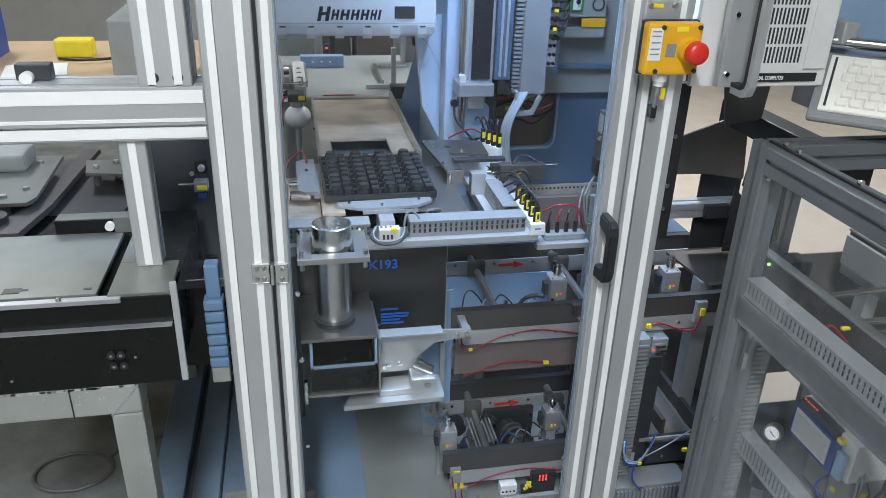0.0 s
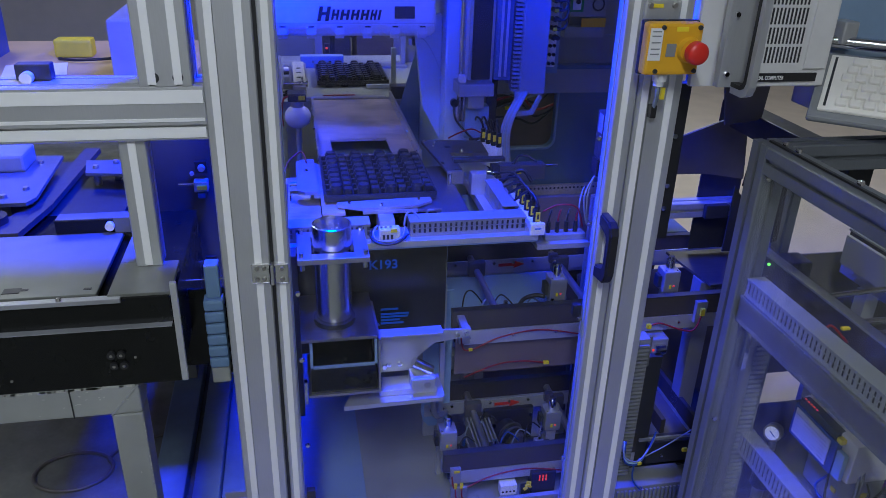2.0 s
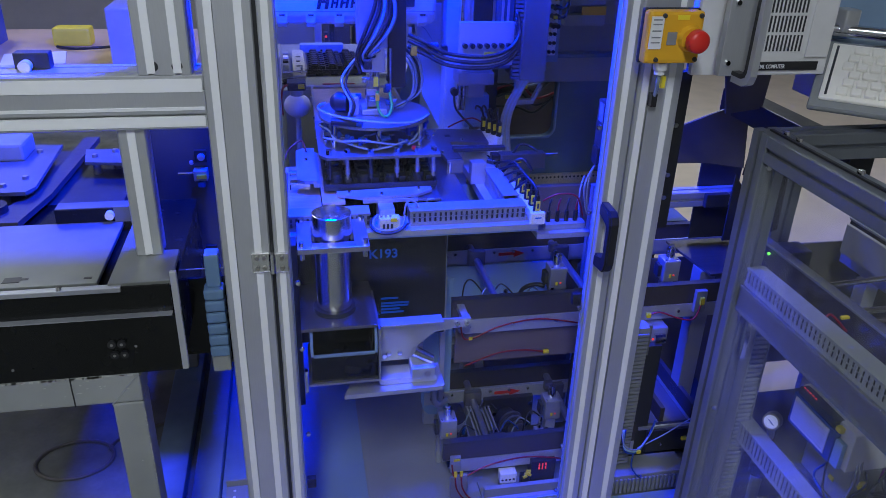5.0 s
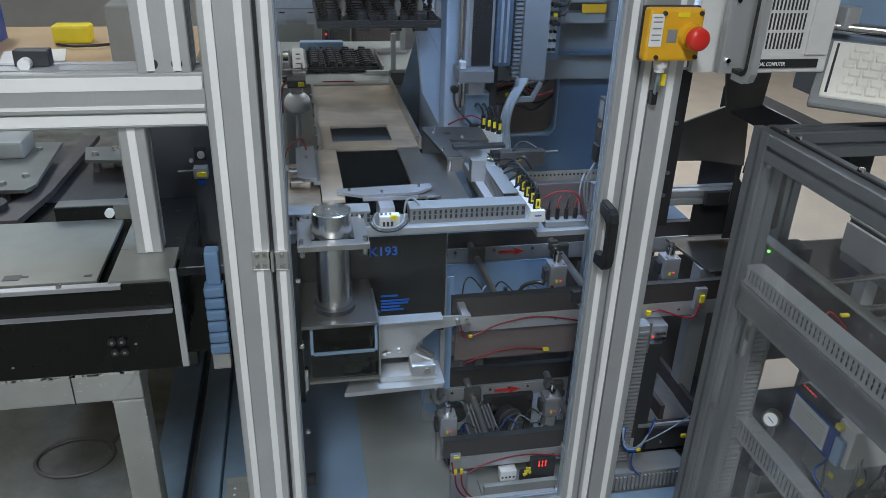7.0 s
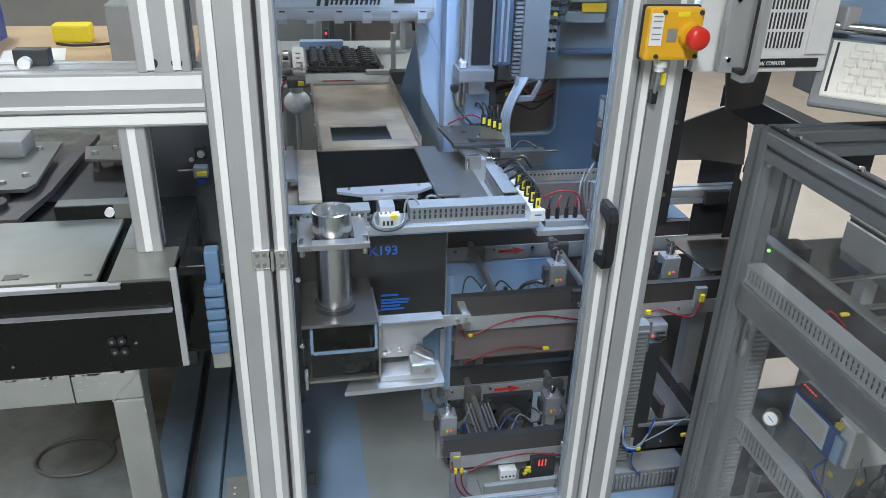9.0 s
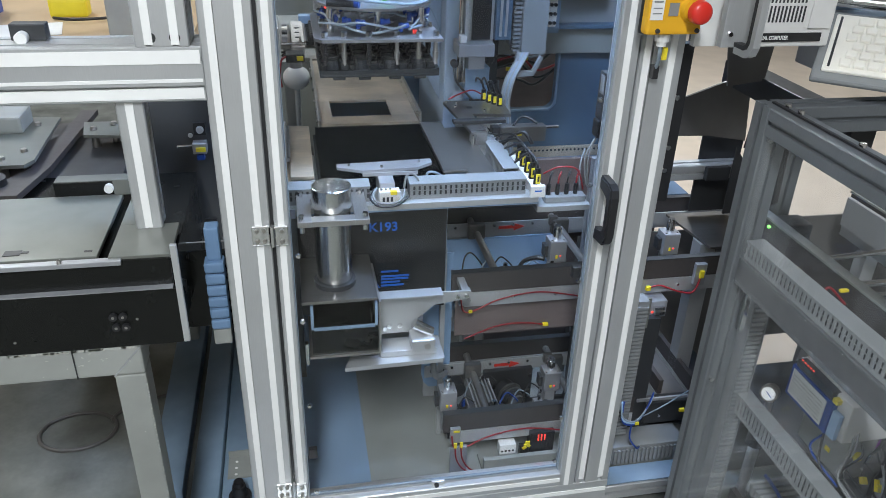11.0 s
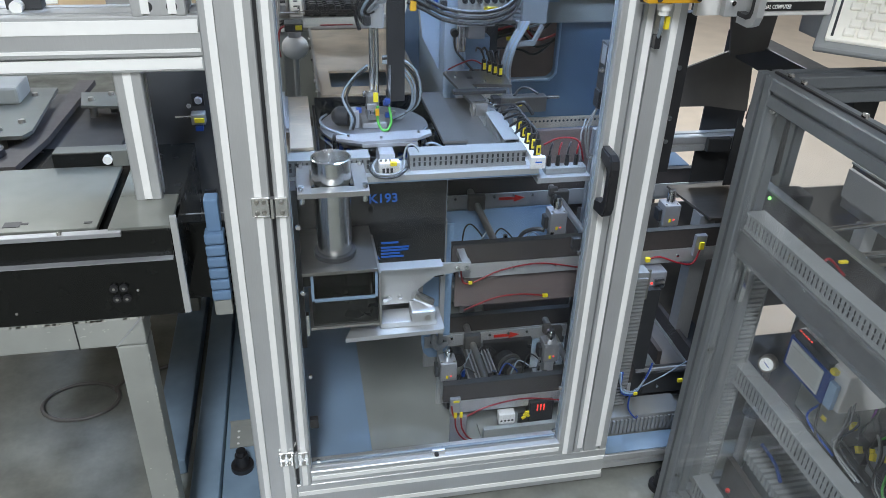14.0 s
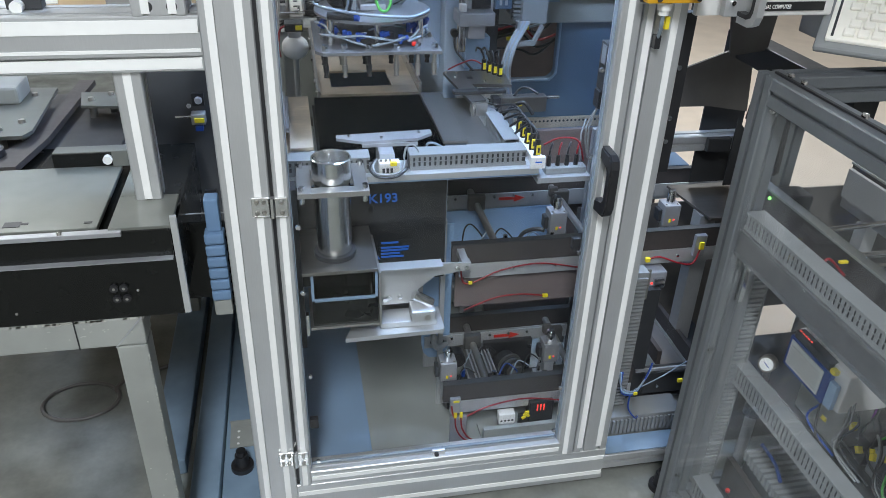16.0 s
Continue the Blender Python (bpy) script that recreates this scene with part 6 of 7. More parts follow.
    part("laser", ball(bmesh.new(), (0.128, 1.70, 0.845), 0.0045), LEDRED, w, "glowing red laser aperture")
    part("laser_holder", box(bmesh.new(), (0.122, 1.70, 0.79), (0.136, 1.72, 0.86)), DARK, w)
    # bench on the far side
    n = thing("workbench", "beech-topped workbench behind the machine", "workbench", at=(-0.9, 1.3, 0))
    part("top", box(bmesh.new(), (-1.9, 0.75, 0.80), (-0.30, 1.9, 0.84), 0.004), BENCH, n)
    for x in (-1.8, -0.38):
        for y in (0.80, 1.80):
            part("leg", box(bmesh.new(), (x, y, 0), (x + 0.05, y + 0.05, 0.80)), GREY, n)
    cr = thing("crate", "blue plastic storage crate on the bench", "crate", at=(-0.86, 1.5, 0.84))
    bm = bmesh.new()
    for a, b2 in (((-1.25, 1.3, 0.84), (-0.955, 1.7, 0.85)), ((-1.25, 1.3, 0.85), (-0.955, 1.31, 1.02)), ((-1.25, 1.69, 0.85), (-0.955, 1.7, 1.02)), ((-1.25, 1.31, 0.85), (-1.24, 1.69, 1.02)), ((-0.965, 1.31, 0.85), (-0.955, 1.69, 1.02))):
        box(bm, a, b2)
    part("shell", bm, BLUEBIN, cr)
    pp = thing("paper_sheet", "white paper sheet lying on the bench", "paper", at=(-0.79, 1.39, 0.84))
    part("sheet", box(bmesh.new(), (-0.88, 1.30, 0.841), (-0.70, 1.48, 0.843), 0, (0, 0, 12)), WHITE, pp)
    y = thing("yellow_tool", "yellow and red hand tool on the bench", "tool", at=(-0.72, 1.6, 0.84))
    part("body", box(bmesh.new(), (-0.78, 1.58, 0.8402), (-0.66, 1.65, 0.90), 0.01), LABEL, y)
    part("red_grip", box(bmesh.new(), (-0.52, 1.58, 0.8402), (-0.50, 1.66, 0.93), 0.005), RED, y)
    wire("cable", [(-0.76, 1.55, 0.846), (-0.70, 1.50, 0.85), (-0.62, 1.50, 0.852), (-0.55, 1.54, 0.848), (-0.50, 1.48, 0.846)], 0.005, BLACK, y)
    cu = thing("red_crate", "dark red crate under the cross beam", "crate", at=(-0.35, 1.0, 0.84))
    part("shell", box(bmesh.new(), (-0.385, 0.85, 0.841), (-0.31, 1.05, 0.90), 0.004), RED, cu)
    bt = thing("storage_box", "grey storage box on the bench", "box", at=(-0.42, 1.15, 0.84))
    part("shell", box(bmesh.new(), (-0.50, 1.10, 0.841), (-0.31, 1.45, 1.04), 0.006), GREY, bt)
    bl = thing("white_roller", "white roller and black block on the cross beam", "roller", at=(-0.40, 0.02, 1.115))
    shade(part("roller", cyl(bmesh.new(), (-0.392, 0.03, 1.122), (-0.392, 0.045, 1.122), 0.009), WHITE, bl))
    part("block", box(bmesh.new(), (-0.41, 0.046, 1.1155), (-0.36, 0.07, 1.14), 0.002), DARK, bl)


# ---- transfer belts ----
def stopper(x, y, z):
    t = thing("stopper", "grey pneumatic stopper with a chrome plunger", "stopper", "pneumatic stoppers", at=(x, y, z))
    part("body", box(bmesh.new(), (x - 0.020, y - 0.020, z - 0.02), (x + 0.020, y + 0.020, z + 0.034), 0.003), DULL, t)
    part("side_block", box(bmesh.new(), (x - 0.030, y - 0.010, z - 0.01), (x - 0.0205, y + 0.012, z + 0.02), 0.002), DARK, t)
    shade(part("plunger", cyl(cyl(bmesh.new(), (x, y, z + 0.034), (x, y, z + 0.058), 0.010, None, 16), (x, y, z + 0.058), (x, y, z + 0.066), 0.007, None, 16), CHROME, t))
    bm = bmesh.new()
    for dx in (-0.014, 0.014):
        screw(bm, (x + dx, y - 0.012, z + 0.034), (0, 0, 1), 0.003)
    part("cover_screw", bm, STEEL, t)
    part("lamp", box(bmesh.new(), (x + 0.004, y - 0.0215, z - 0.004), (x + 0.007, y - 0.02, z - 0.001)), LEDRED, t, "tiny red indicator lamp")
    part("tag", box(bmesh.new(), (x - 0.006, y - 0.0215, z - 0.008), (x - 0.001, y - 0.02, z)), LABEL, t)
    part("foot", box(bmesh.new(), (x - 0.012, y - 0.012, z - 0.09), (x + 0.012, y + 0.012, z - 0.02)), ALU, t)


def belt_unit(z, x0, x1, yn, yf, label, floor_z):
    """Two dark belt rails along x with a bright inner guide, cross shafts and stands."""
    t = thing("transfer_belt", label, "conveyor", "transfer belts", at=((x0 + x1) / 2, yn, floor_z))
    for y, nm in ((yn, "near_rail"), (yf, "far_rail")):
        part("belt_rail", box(bmesh.new(), (x0, y, z - 0.048), (x1, y + 0.012, z), 0.001), BELT, t)
        part("rail_top", box(bmesh.new(), (x0, y - 0.001, z), (x1, y + 0.016, z + 0.003)), DARK, t)
        part("rail_foot", box(bmesh.new(), (x0 + 0.03, y - 0.001, z - 0.085), (x1, y + 0.014, z - 0.049), 0.001), ALU, t)
    gy = yf - 0.06
    part("guide", box(bmesh.new(), (x0 - 0.01, gy, z - 0.045), (x1, gy + 0.004, z - 0.010), 0.0005), ALU, t, "bright slotted guide strip")
    bm = bmesh.new()
    for k in range(4):
        box(bm, (x0 + 0.004 + k * 0.010, gy - 0.0012, z - 0.030), (x0 + 0.011 + k * 0.010, gy + 0.0002, z - 0.022))
    part("guide_slot", bm, DARK, t)
    ax = x0 + 0.172
    bm = slab(bmesh.new(), [(ax, z - 0.029), (ax + 0.04, z - 0.029), (ax + 0.04, z - 0.035), (ax + 0.068, z - 0.025), (ax + 0.04, z - 0.015), (ax + 0.04, z - 0.021), (ax, z - 0.021)], "y", gy - 0.0016, gy - 0.0002)
    part("arrow", bm, RED, t, "red direction arrow")
    for dx in (0.30, 0.40):
        part("guide_clamp", box(bmesh.new(), (x0 + dx, gy - 0.016, z - 0.020), (x0 + dx + 0.022, gy - 0.0025, z + 0.004), 0.002), DARKSTEEL, t)
        shade(part("clamp_bolt", cyl(bmesh.new(), (x0 + dx + 0.011, gy - 0.017, z - 0.012), (x0 + dx + 0.011, gy - 0.028, z - 0.012), 0.005, None, 12), CHROME, t))
    for dx in (0.112, 0.33):
        shade(part("cross_shaft", cyl(bmesh.new(), (x0 + dx, yn + 0.012, z - 0.03), (x0 + dx, yf, z - 0.03), 0.0085, None, 16), STEEL, t))
        part("bearing", box(bmesh.new(), (x0 + dx - 0.022, gy - 0.02, z - 0.045), (x0 + dx + 0.022, gy - 0.002, z - 0.004), 0.004), DARKSTEEL, t)
    bm = bmesh.new()
    for k in range(6):
        screw(bm, (x0 + 0.04 + 0.1 * k, yn - 0.001, z - 0.066), (0, -1, 0), 0.004)
        screw(bm, (x0 + 0.06 + 0.05 * k, gy, z - 0.018), (0, -1, 0), 0.0045)
    part("rail_screw", bm, CHROME, t)
    for k in range(3):
        x = x0 + 0.12 + 0.11 * k
        part("sensor", box(bmesh.new(), (x, yn + 0.03, z - 0.05), (x + 0.022, yn + 0.055, z - 0.018), 0.002), DULL if k % 2 else BLACK, t)
        part("sensor_rail", box(bmesh.new(), (x - 0.006, yn + 0.0165, z - 0.075), (x + 0.028, yn + 0.0295, z - 0.03), 0.001), ALU, t)
        shade(part("sensor_head", cyl(bmesh.new(), (x + 0.011, yn + 0.042, z - 0.018), (x + 0.011, yn + 0.042, z - 0.004), 0.005, None, 12), CHROME, t))
        wire("sensor_lead", [(x + 0.02, yn + 0.05, z - 0.03), (x + 0.04, yn + 0.06, z - 0.035), (x + 0.06, yn + 0.055, z - 0.06), (x + 0.09, yn + 0.04, z - 0.07)], 0.0025, BLACK, t)
    for x in (x0 + 0.002, x1 - 0.05):
        for y in (yn, yf):
            if y == yn and x < x0 + 0.1:
                continue
            part("stand", box(bmesh.new(), (x, y + 0.014, floor_z), (x + 0.03, y + 0.03, z - 0.05)), ALU, t)
    part("red_lead_holder", box(bmesh.new(), (x0 + 0.015, yn - 0.012, z - 0.075), (x0 + 0.04, yn - 0.0012, z - 0.032), 0.002), DULL, t)
    part("holder_tag", box(bmesh.new(), (x0 + 0.022, yn - 0.014, z - 0.041), (x0 + 0.036, yn - 0.012, z - 0.036)), LABEL, t)
    wire("red_lead", [(x0 + 0.018, yn - 0.014, z - 0.05), (x0 + 0.025, yn - 0.016, z - 0.085), (x0 + 0.05, yn - 0.014, z - 0.088), (x0 + 0.11, yn - 0.01, z - 0.065), (x0 + 0.2, yn - 0.008, z - 0.055), (x0 + 0.30, yn - 0.008, z - 0.075)], 0.0019, REDWIRE, t)
    part("lead_tag", box(bmesh.new(), (x0 + 0.037, yn - 0.018, z - 0.091), (x0 + 0.045, yn - 0.013, z - 0.085)), LABEL, t)
    return t


def lower_station():
    belt_unit(0.566, 0.312, 1.30, 0.20, 0.52, "upper transfer belt with dark rails and red arrow", 0.066)
    belt_unit(0.232, 0.290, 0.76, 0.13, 0.394, "lower transfer belt with dark rails and red arrow", 0.066)
    stopper(0.565, 0.26, 0.575)
    stopper(0.842, 0.26, 0.575)
    stopper(0.306, 0.175, 0.243)
    stopper(0.572, 0.22, 0.235)
    t = thing("belt_motor", "finned dark belt motor with black gear", "motor", at=(0.46, 0.28, 0.07))
    for i in range(7):
        part("fin", box(bmesh.new(), (0.385 + i * 0.009, 0.20, 0.135), (0.389 + i * 0.009, 0.33, 0.185)), DULL, t)
    part("motor_body", box(bmesh.new(), (0.382, 0.205, 0.075), (0.445, 0.325, 0.136), 0.004), DULL, t)
    shade(part("gear", cyl(bmesh.new(), (0.48, 0.30, 0.155), (0.50, 0.25, 0.155), 0.030, None, 20), BLACK, t))
    shade(part("gear_hub", cyl(bmesh.new(), (0.497, 0.26, 0.155), (0.51, 0.225, 0.15), 0.012, 0.006, 16), CHROME, t))
    part("gear_plate", box(bmesh.new(), (0.43, 0.31, 0.08), (0.56, 0.325, 0.205), 0.003), BLACK, t)
    for gx, gz in ((0.44, 0.19), (0.55, 0.19), (0.55, 0.15), (0.455, 0.165), (0.535, 0.125)):
        shade(part("plate_bolt", cyl(bmesh.new(), (gx, 0.3095, gz), (gx, 0.300, gz), 0.0055, None, 12), CHROME, t))
    for k in range(4):
        shade(part("coupling_ring", cyl(bmesh.new(), (0.4905 + 0.003 * k, 0.276 - 0.012 * k, 0.158), (0.492 + 0.003 * k, 0.270 - 0.012 * k, 0.158), 0.033 - 0.004 * k, None, 20), DARKSTEEL, t))
    shade(part("lever_rod", cyl(bmesh.new(), (0.503, 0.25, 0.152), (0.525, 0.19, 0.115), 0.0045, None, 12), CHROME, t))
    part("mount", box(bmesh.new(), (0.384, 0.22, 0.0662), (0.55, 0.32, 0.0745)), DARK, t)
    part("belt_wheel", cyl(bmesh.new(), (0.352, 0.27, 0.19), (0.352, 0.30, 0.19), 0.022, None, 18), BLACK, t)
    cable_duct("cable_duct", "y", (0.315, 0.20, 0.120), (0.345, 0.36, 0.165), "grey slotted cable duct beside the lower belt")
    e = thing("control_tray", "grey control tray with terminals and red switches", "control tray", at=(0.47, 0.1, 0.066))
    part("tray", box(bmesh.new(), (0.385, 0.098, 0.0665), (0.575, 0.110, 0.112), 0.001), GREY, e)
    part("tray_floor", box(bmesh.new(), (0.385, 0.1105, 0.0665), (0.575, 0.165, 0.075)), GREY, e)
    part("terminal", box(bmesh.new(), (0.425, 0.112, 0.112), (0.465, 0.135, 0.140), 0.002), WHITE, e)
    bm = bmesh.new()
    for k in range(4):
        cyl(bm, (0.431 + 0.009 * k, 0.1115, 0.122), (0.431 + 0.009 * k, 0.1125, 0.122), 0.003, None, 8)
    part("terminal_hole", bm, BLACK, e)
    part("stand_off", box(bmesh.new(), (0.43, 0.112, 0.0755), (0.46, 0.13, 0.1118)), ALU, e)
    part("switch_block", box(bmesh.new(), (0.50, 0.115, 0.0755), (0.56, 0.14, 0.165), 0.002), BLACK, e)
    for k in range(6):
        part("red_switch", box(bmesh.new(), (0.518 + 0.008 * (k % 3), 0.1135, 0.142 + 0.010 * (k // 3)), (0.5205 + 0.008 * (k % 3), 0.115, 0.149 + 0.010 * (k // 3))), LEDRED, e, "lit red switch")
    for k in range(5):
        part("tag", box(bmesh.new(), (0.480 + 0.004 * k, 0.108 + 0.002 * k, 0.125 + 0.006 * (k % 3)), (0.490 + 0.004 * k, 0.112 + 0.002 * k, 0.131 + 0.006 * (k % 3)), 0, (0, 20 * k - 30, 0)), LABEL, e)
    part("tag_holder", box(bmesh.new(), (0.478, 0.118, 0.0755), (0.498, 0.13, 0.125)), DARK, e)
    cable_duct("cable_duct", "x", (0.395, 0.086, 0.068), (0.57, 0.097, 0.085), "low grey slotted cable duct at the machine's foot")
    w = thing("sensor_clip", "yellow-tagged sensor pair with red leads", "sensor", at=(0.32, 0.12, 0.13))
    part("bracket", box(bmesh.new(), (0.305, 0.112, 0.0665), (0.345, 0.12, 0.150), 0.001), DULL, w)
    for x in (0.316, 0.330):
        part("tag", box(bmesh.new(), (x - 0.0035, 0.1075, 0.152), (x + 0.0035, 0.1115, 0.166)), LABEL, w)
        wire("red_lead", [(x, 0.11, 0.15), (x + 0.003, 0.105, 0.12), (x + 0.02, 0.102, 0.09), (x + 0.05, 0.10, 0.072)], 0.0019, REDWIRE, w)
    for z, x0, y0, label in ((0.20, 0.335, 0.20, "blue and clear air lines by the lower belt"), (0.525, 0.36, 0.235, "blue and clear air lines by the upper belt")):
        al = thing("air_lines", label, "hoses", at=(x0, y0, z))
        rnd = random.Random(int(z * 1000))
        for k in range(7):
            x = x0 + 0.035 * k
            y = y0 + rnd.uniform(0.0, 0.10)
            a = rnd.uniform(-0.02, 0.02)
            wire("air_line", [(x, y, z - 0.045), (x + 0.008, y + 0.01, z - 0.01 + a), (x + 0.03, y + 0.03, z + a * 0.5), (x + 0.055, y + 0.02, z - 0.02), (x + 0.06, y + 0.05, z - 0.05)], 0.0019, (BLACK, HOSE, BLACK, FITTING, HOSE, BLACK, DUCT)[k], al)
            shade(part("push_fitting", cyl(bmesh.new(), (x, y, z - 0.062), (x, y, z - 0.042), 0.0048, None, 10), (CHROME, FITTING, DARKSTEEL)[k % 3], al))
            part("fitting_block", box(bmesh.new(), (x - 0.010, y - 0.009, z - 0.085), (x + 0.010, y + 0.009, z - 0.0622), 0.002), (DARKSTEEL, BLACK, DULL)[k % 3], al)
        part("fitting_rail", box(bmesh.new(), (x0 - 0.02, y0 - 0.008, z - 0.094), (x0 + 0.32, y0 + 0.105, z - 0.0855)), DARK, al)
        part("rail_leg", box(bmesh.new(), (x0 + 0.300, y0 + 0.085, 0.0662), (x0 + 0.317, y0 + 0.10, z - 0.0945)), DARK, al)
    # panels behind the belts
    b = thing("back_panel", "blue-grey panel behind the transfer belts", "panel", at=(0.6, 0.6, 0.066))
    part("upper_sheet", box(bmesh.new(), (0.31, 0.545, 0.42), (0.484, 0.549, 0.70)), BLUEGREY, b)
    part("side_sheet", box(bmesh.new(), (0.31, 0.485, 0.30), (0.64, 0.489, 0.50)), BLUELIGHT, b, "pale blue protective sheet")
    poly = [(0.345, 0.545), (0.276, 0.545), (0.272, 0.200), (0.278, 0.172), (0.292, 0.155), (0.345, 0.152)]
    part("bent_sheet", slab(bmesh.new(), poly, "y", 0.338, 0.342), BLUELIGHT, b, "pale blue sheet with a rounded corner")
    part("sheet_foot", box(bmesh.new(), (0.325, 0.3425, 0.0662), (0.340, 0.350, 0.50)), DULL, b)
    part("brown_sheet", box(bmesh.new(), (0.325, 0.2145, 0.395), (0.66, 0.2185, 0.515)), WOOD, b)
    wire("red_lead", [(0.35, 0.213, 0.385), (0.42, 0.209, 0.415), (0.48, 0.208, 0.42), (0.535, 0.21, 0.41)], 0.0019, REDWIRE, b)
    part("lead_tag", box(bmesh.new(), (0.535, 0.207, 0.406), (0.548, 0.2144, 0.412)), LABEL, b)
    wire("hose", [(0.49, 0.30, 0.50), (0.50, 0.29, 0.535), (0.525, 0.28, 0.55), (0.545, 0.27, 0.55)], 0.005, DARK, b)


def side_bay():
    """What stands between the machine and the station beside it."""
    t = thing("bay_frame", "dark grey bay with aluminium rails", "frame", at=(0.85, 0.3, 0))
    part("upper_panel", slab(bmesh.new(), [(0.775, 0.829), (0.915, 0.826), (1.010, 0.81), (0.990, 0.975), (0.947, 0.955), (0.775, 0.893)], "y", 0.30, 0.306), BAY, t, "dark grey angled panel")
    part("panel_tongue", box(bmesh.new(), (0.965, 0.403, 0.585), (1.075, 0.408, 0.81)), DARK, t, "dark hanging sheet")
    part("corner_sheet", slab(bmesh.new(), [(1.0, 0.62), (1.08, 0.62), (1.08, 0.73), (1.035, 0.745), (1.0, 0.79)], "y", 0.309, 0.313), DARK, t)
    shade(part("sheet_hook", cyl(bmesh.new(), (1.02, 0.305, 0.79), (1.025, 0.305, 0.84), 0.006, None, 12), BLACK, t))
    part("cross_bar", box(bmesh.new(), (0.95, -0.09, 0.935), (1.0, 0.35, 0.985), 0.002), DARK, t, "dark overhead bar")
    part("deck", box(bmesh.new(), (0.742, 0.16, 0.10), (1.10, 0.455, 0.105)), DARK, t, "dark lower deck sheet")
    for rx in (0.845, 0.93):
        part("deck_rail", box(bmesh.new(), (rx, 0.18, 0.19), (rx + 0.012, 0.455, 0.232), 0.001), BELT, t)
        part("deck_rail_foot", box(bmesh.new(), (rx, 0.18, 0.106), (rx + 0.012, 0.455, 0.189)), GREY, t)
    part("deck_bed", box(bmesh.new(), (0.858, 0.18, 0.106), (0.929, 0.455, 0.18)), BAY, t)
    part("valve_block", box(bmesh.new(), (0.80, 0.142, 0.130), (1.04, 0.175, 0.195), 0.003), DARK, t, "dark valve block")
    part("top_sheet", slab(bmesh.new(), [(0.772, 1.06), (0.86, 1.05), (0.875, 0.97), (0.955, 0.98), (0.965, 1.12), (0.772, 1.12)], "y", 0.20, 0.206), BAY, t)
    part("slotted_strip", box(bmesh.new(), (0.667, 0.03, 0.80), (0.690, 0.05, 1.10), 0.001), BLACK, t, "black slotted strip")
    bm = bmesh.new()
    for z in (0.865, 0.91, 1.005):
        screw(bm, (0.672, 0.03, z), (0, -1, 0), 0.006)
    part("strip_screw", bm, CHROME, t)
    part("rear_sheet", box(bmesh.new(), (0.70, 0.46, 0.004), (1.25, 0.464, 0.50)), BAY, t, "dark lower rear sheet")
    bar("rail", "x", (0.70, 0.36, 0.690), (1.20, 0.40, 0.728), t)
    part("joint_block", box(bmesh.new(), (0.96, 0.345, 0.692), (1.02, 0.36, 0.726), 0.002), DARK, t, "dark joint block")
    bar("rail_post", "z", (0.70, 0.401, 0.0), (0.74, 0.441, 0.73), t)
    p = thing("steel_plate", "dark steel plate between the transfer rails", "plate", at=(0.95, 0.3, 0.5))
    part("plate", slab(bmesh.new(), [(0.915, 0.42), (1.20, 0.42), (1.20, 0.235), (0.94, 0.235)], "z", 0.566, 0.572), DARKSTEEL, p)
    part("support", box(bmesh.new(), (0.93, 0.26, 0.066), (0.97, 0.30, 0.565)), ALU, p)
    w = thing("lead", "red sensor lead with yellow tags", "cable", at=(0.85, 0.19, 0.5))
    wire("lead", [(0.775, 0.19, 0.50), (0.80, 0.185, 0.508), (0.85, 0.18, 0.49), (0.885, 0.18, 0.488), (0.90, 0.185, 0.53)], 0.0022, REDWIRE, w)
    part("tag", box(bmesh.new(), (0.767, 0.182, 0.497), (0.777, 0.19, 0.507)), LABEL, w)
    part("tag", box(bmesh.new(), (0.894, 0.180, 0.522), (0.904, 0.186, 0.540)), LABEL, w)
    part("holder", box(bmesh.new(), (0.885, 0.187, 0.50), (0.912, 0.199, 0.555), 0.001), DULL, w)
    v = thing("valve_bracket", "grey valve bracket with a tiny red lamp", "valve", at=(0.76, 0.16, 0.40))
    part("plate", box(bmesh.new(), (0.715, 0.145, 0.42), (0.765, 0.15, 0.50), 0.001), COVER, v)
    part("body", box(bmesh.new(), (0.775, 0.17, 0.43), (0.82, 0.22, 0.475), 0.004), DULL, v)
    part("roll", cyl(bmesh.new(), (0.785, 0.168, 0.45), (0.81, 0.168, 0.45), 0.012, None, 14), CHROME, v)
    part("lamp", box(bmesh.new(), (0.768, 0.143, 0.462), (0.772, 0.146, 0.466)), LEDRED, v)
    part("carrier", box(bmesh.new(), (0.72, 0.1505, 0.067), (0.80, 0.169, 0.44)), DARK, v)
    duct = thing("cable_duct", "upright grey slotted cable duct", "cable duct", "slotted cable ducts", at=(0.72, 0.1, 0.08))
    part("back", box(bmesh.new(), (0.700, 0.106, 0.14), (0.738, 0.14, 0.52)), DUCT, duct)
    for i in range(36):
        z = 0.145 + i * 0.0102
        part("finger", box(bmesh.new(), (0.702, 0.100, z), (0.735, 0.1055, z + 0.0055)), DUCT, duct)
    bl = thing("floor_duct", "grey slotted duct along the machine's foot", "cable duct", "slotted cable ducts", at=(0.76, 0.08, 0.075))
    part("body", box(bmesh.new(), (0.665, 0.075, 0.0755), (0.88, 0.14, 0.128), 0.002), DUCT, bl)
    for i in range(20):
        x = 0.668 + i * 0.0103
        part("finger", box(bmesh.new(), (x, 0.069, 0.080), (x + 0.0055, 0.0745, 0.120)), DUCT, bl)
    st = thing("pale_sheet", "pale blue-grey sheet at the machine's foot", "sheet", at=(0.76, 0.03, 0.07))
    part("sheet", box(bmesh.new(), (0.663, 0.012, 0.0755), (0.87, 0.066, 0.0775)), BASEBLUE, st)
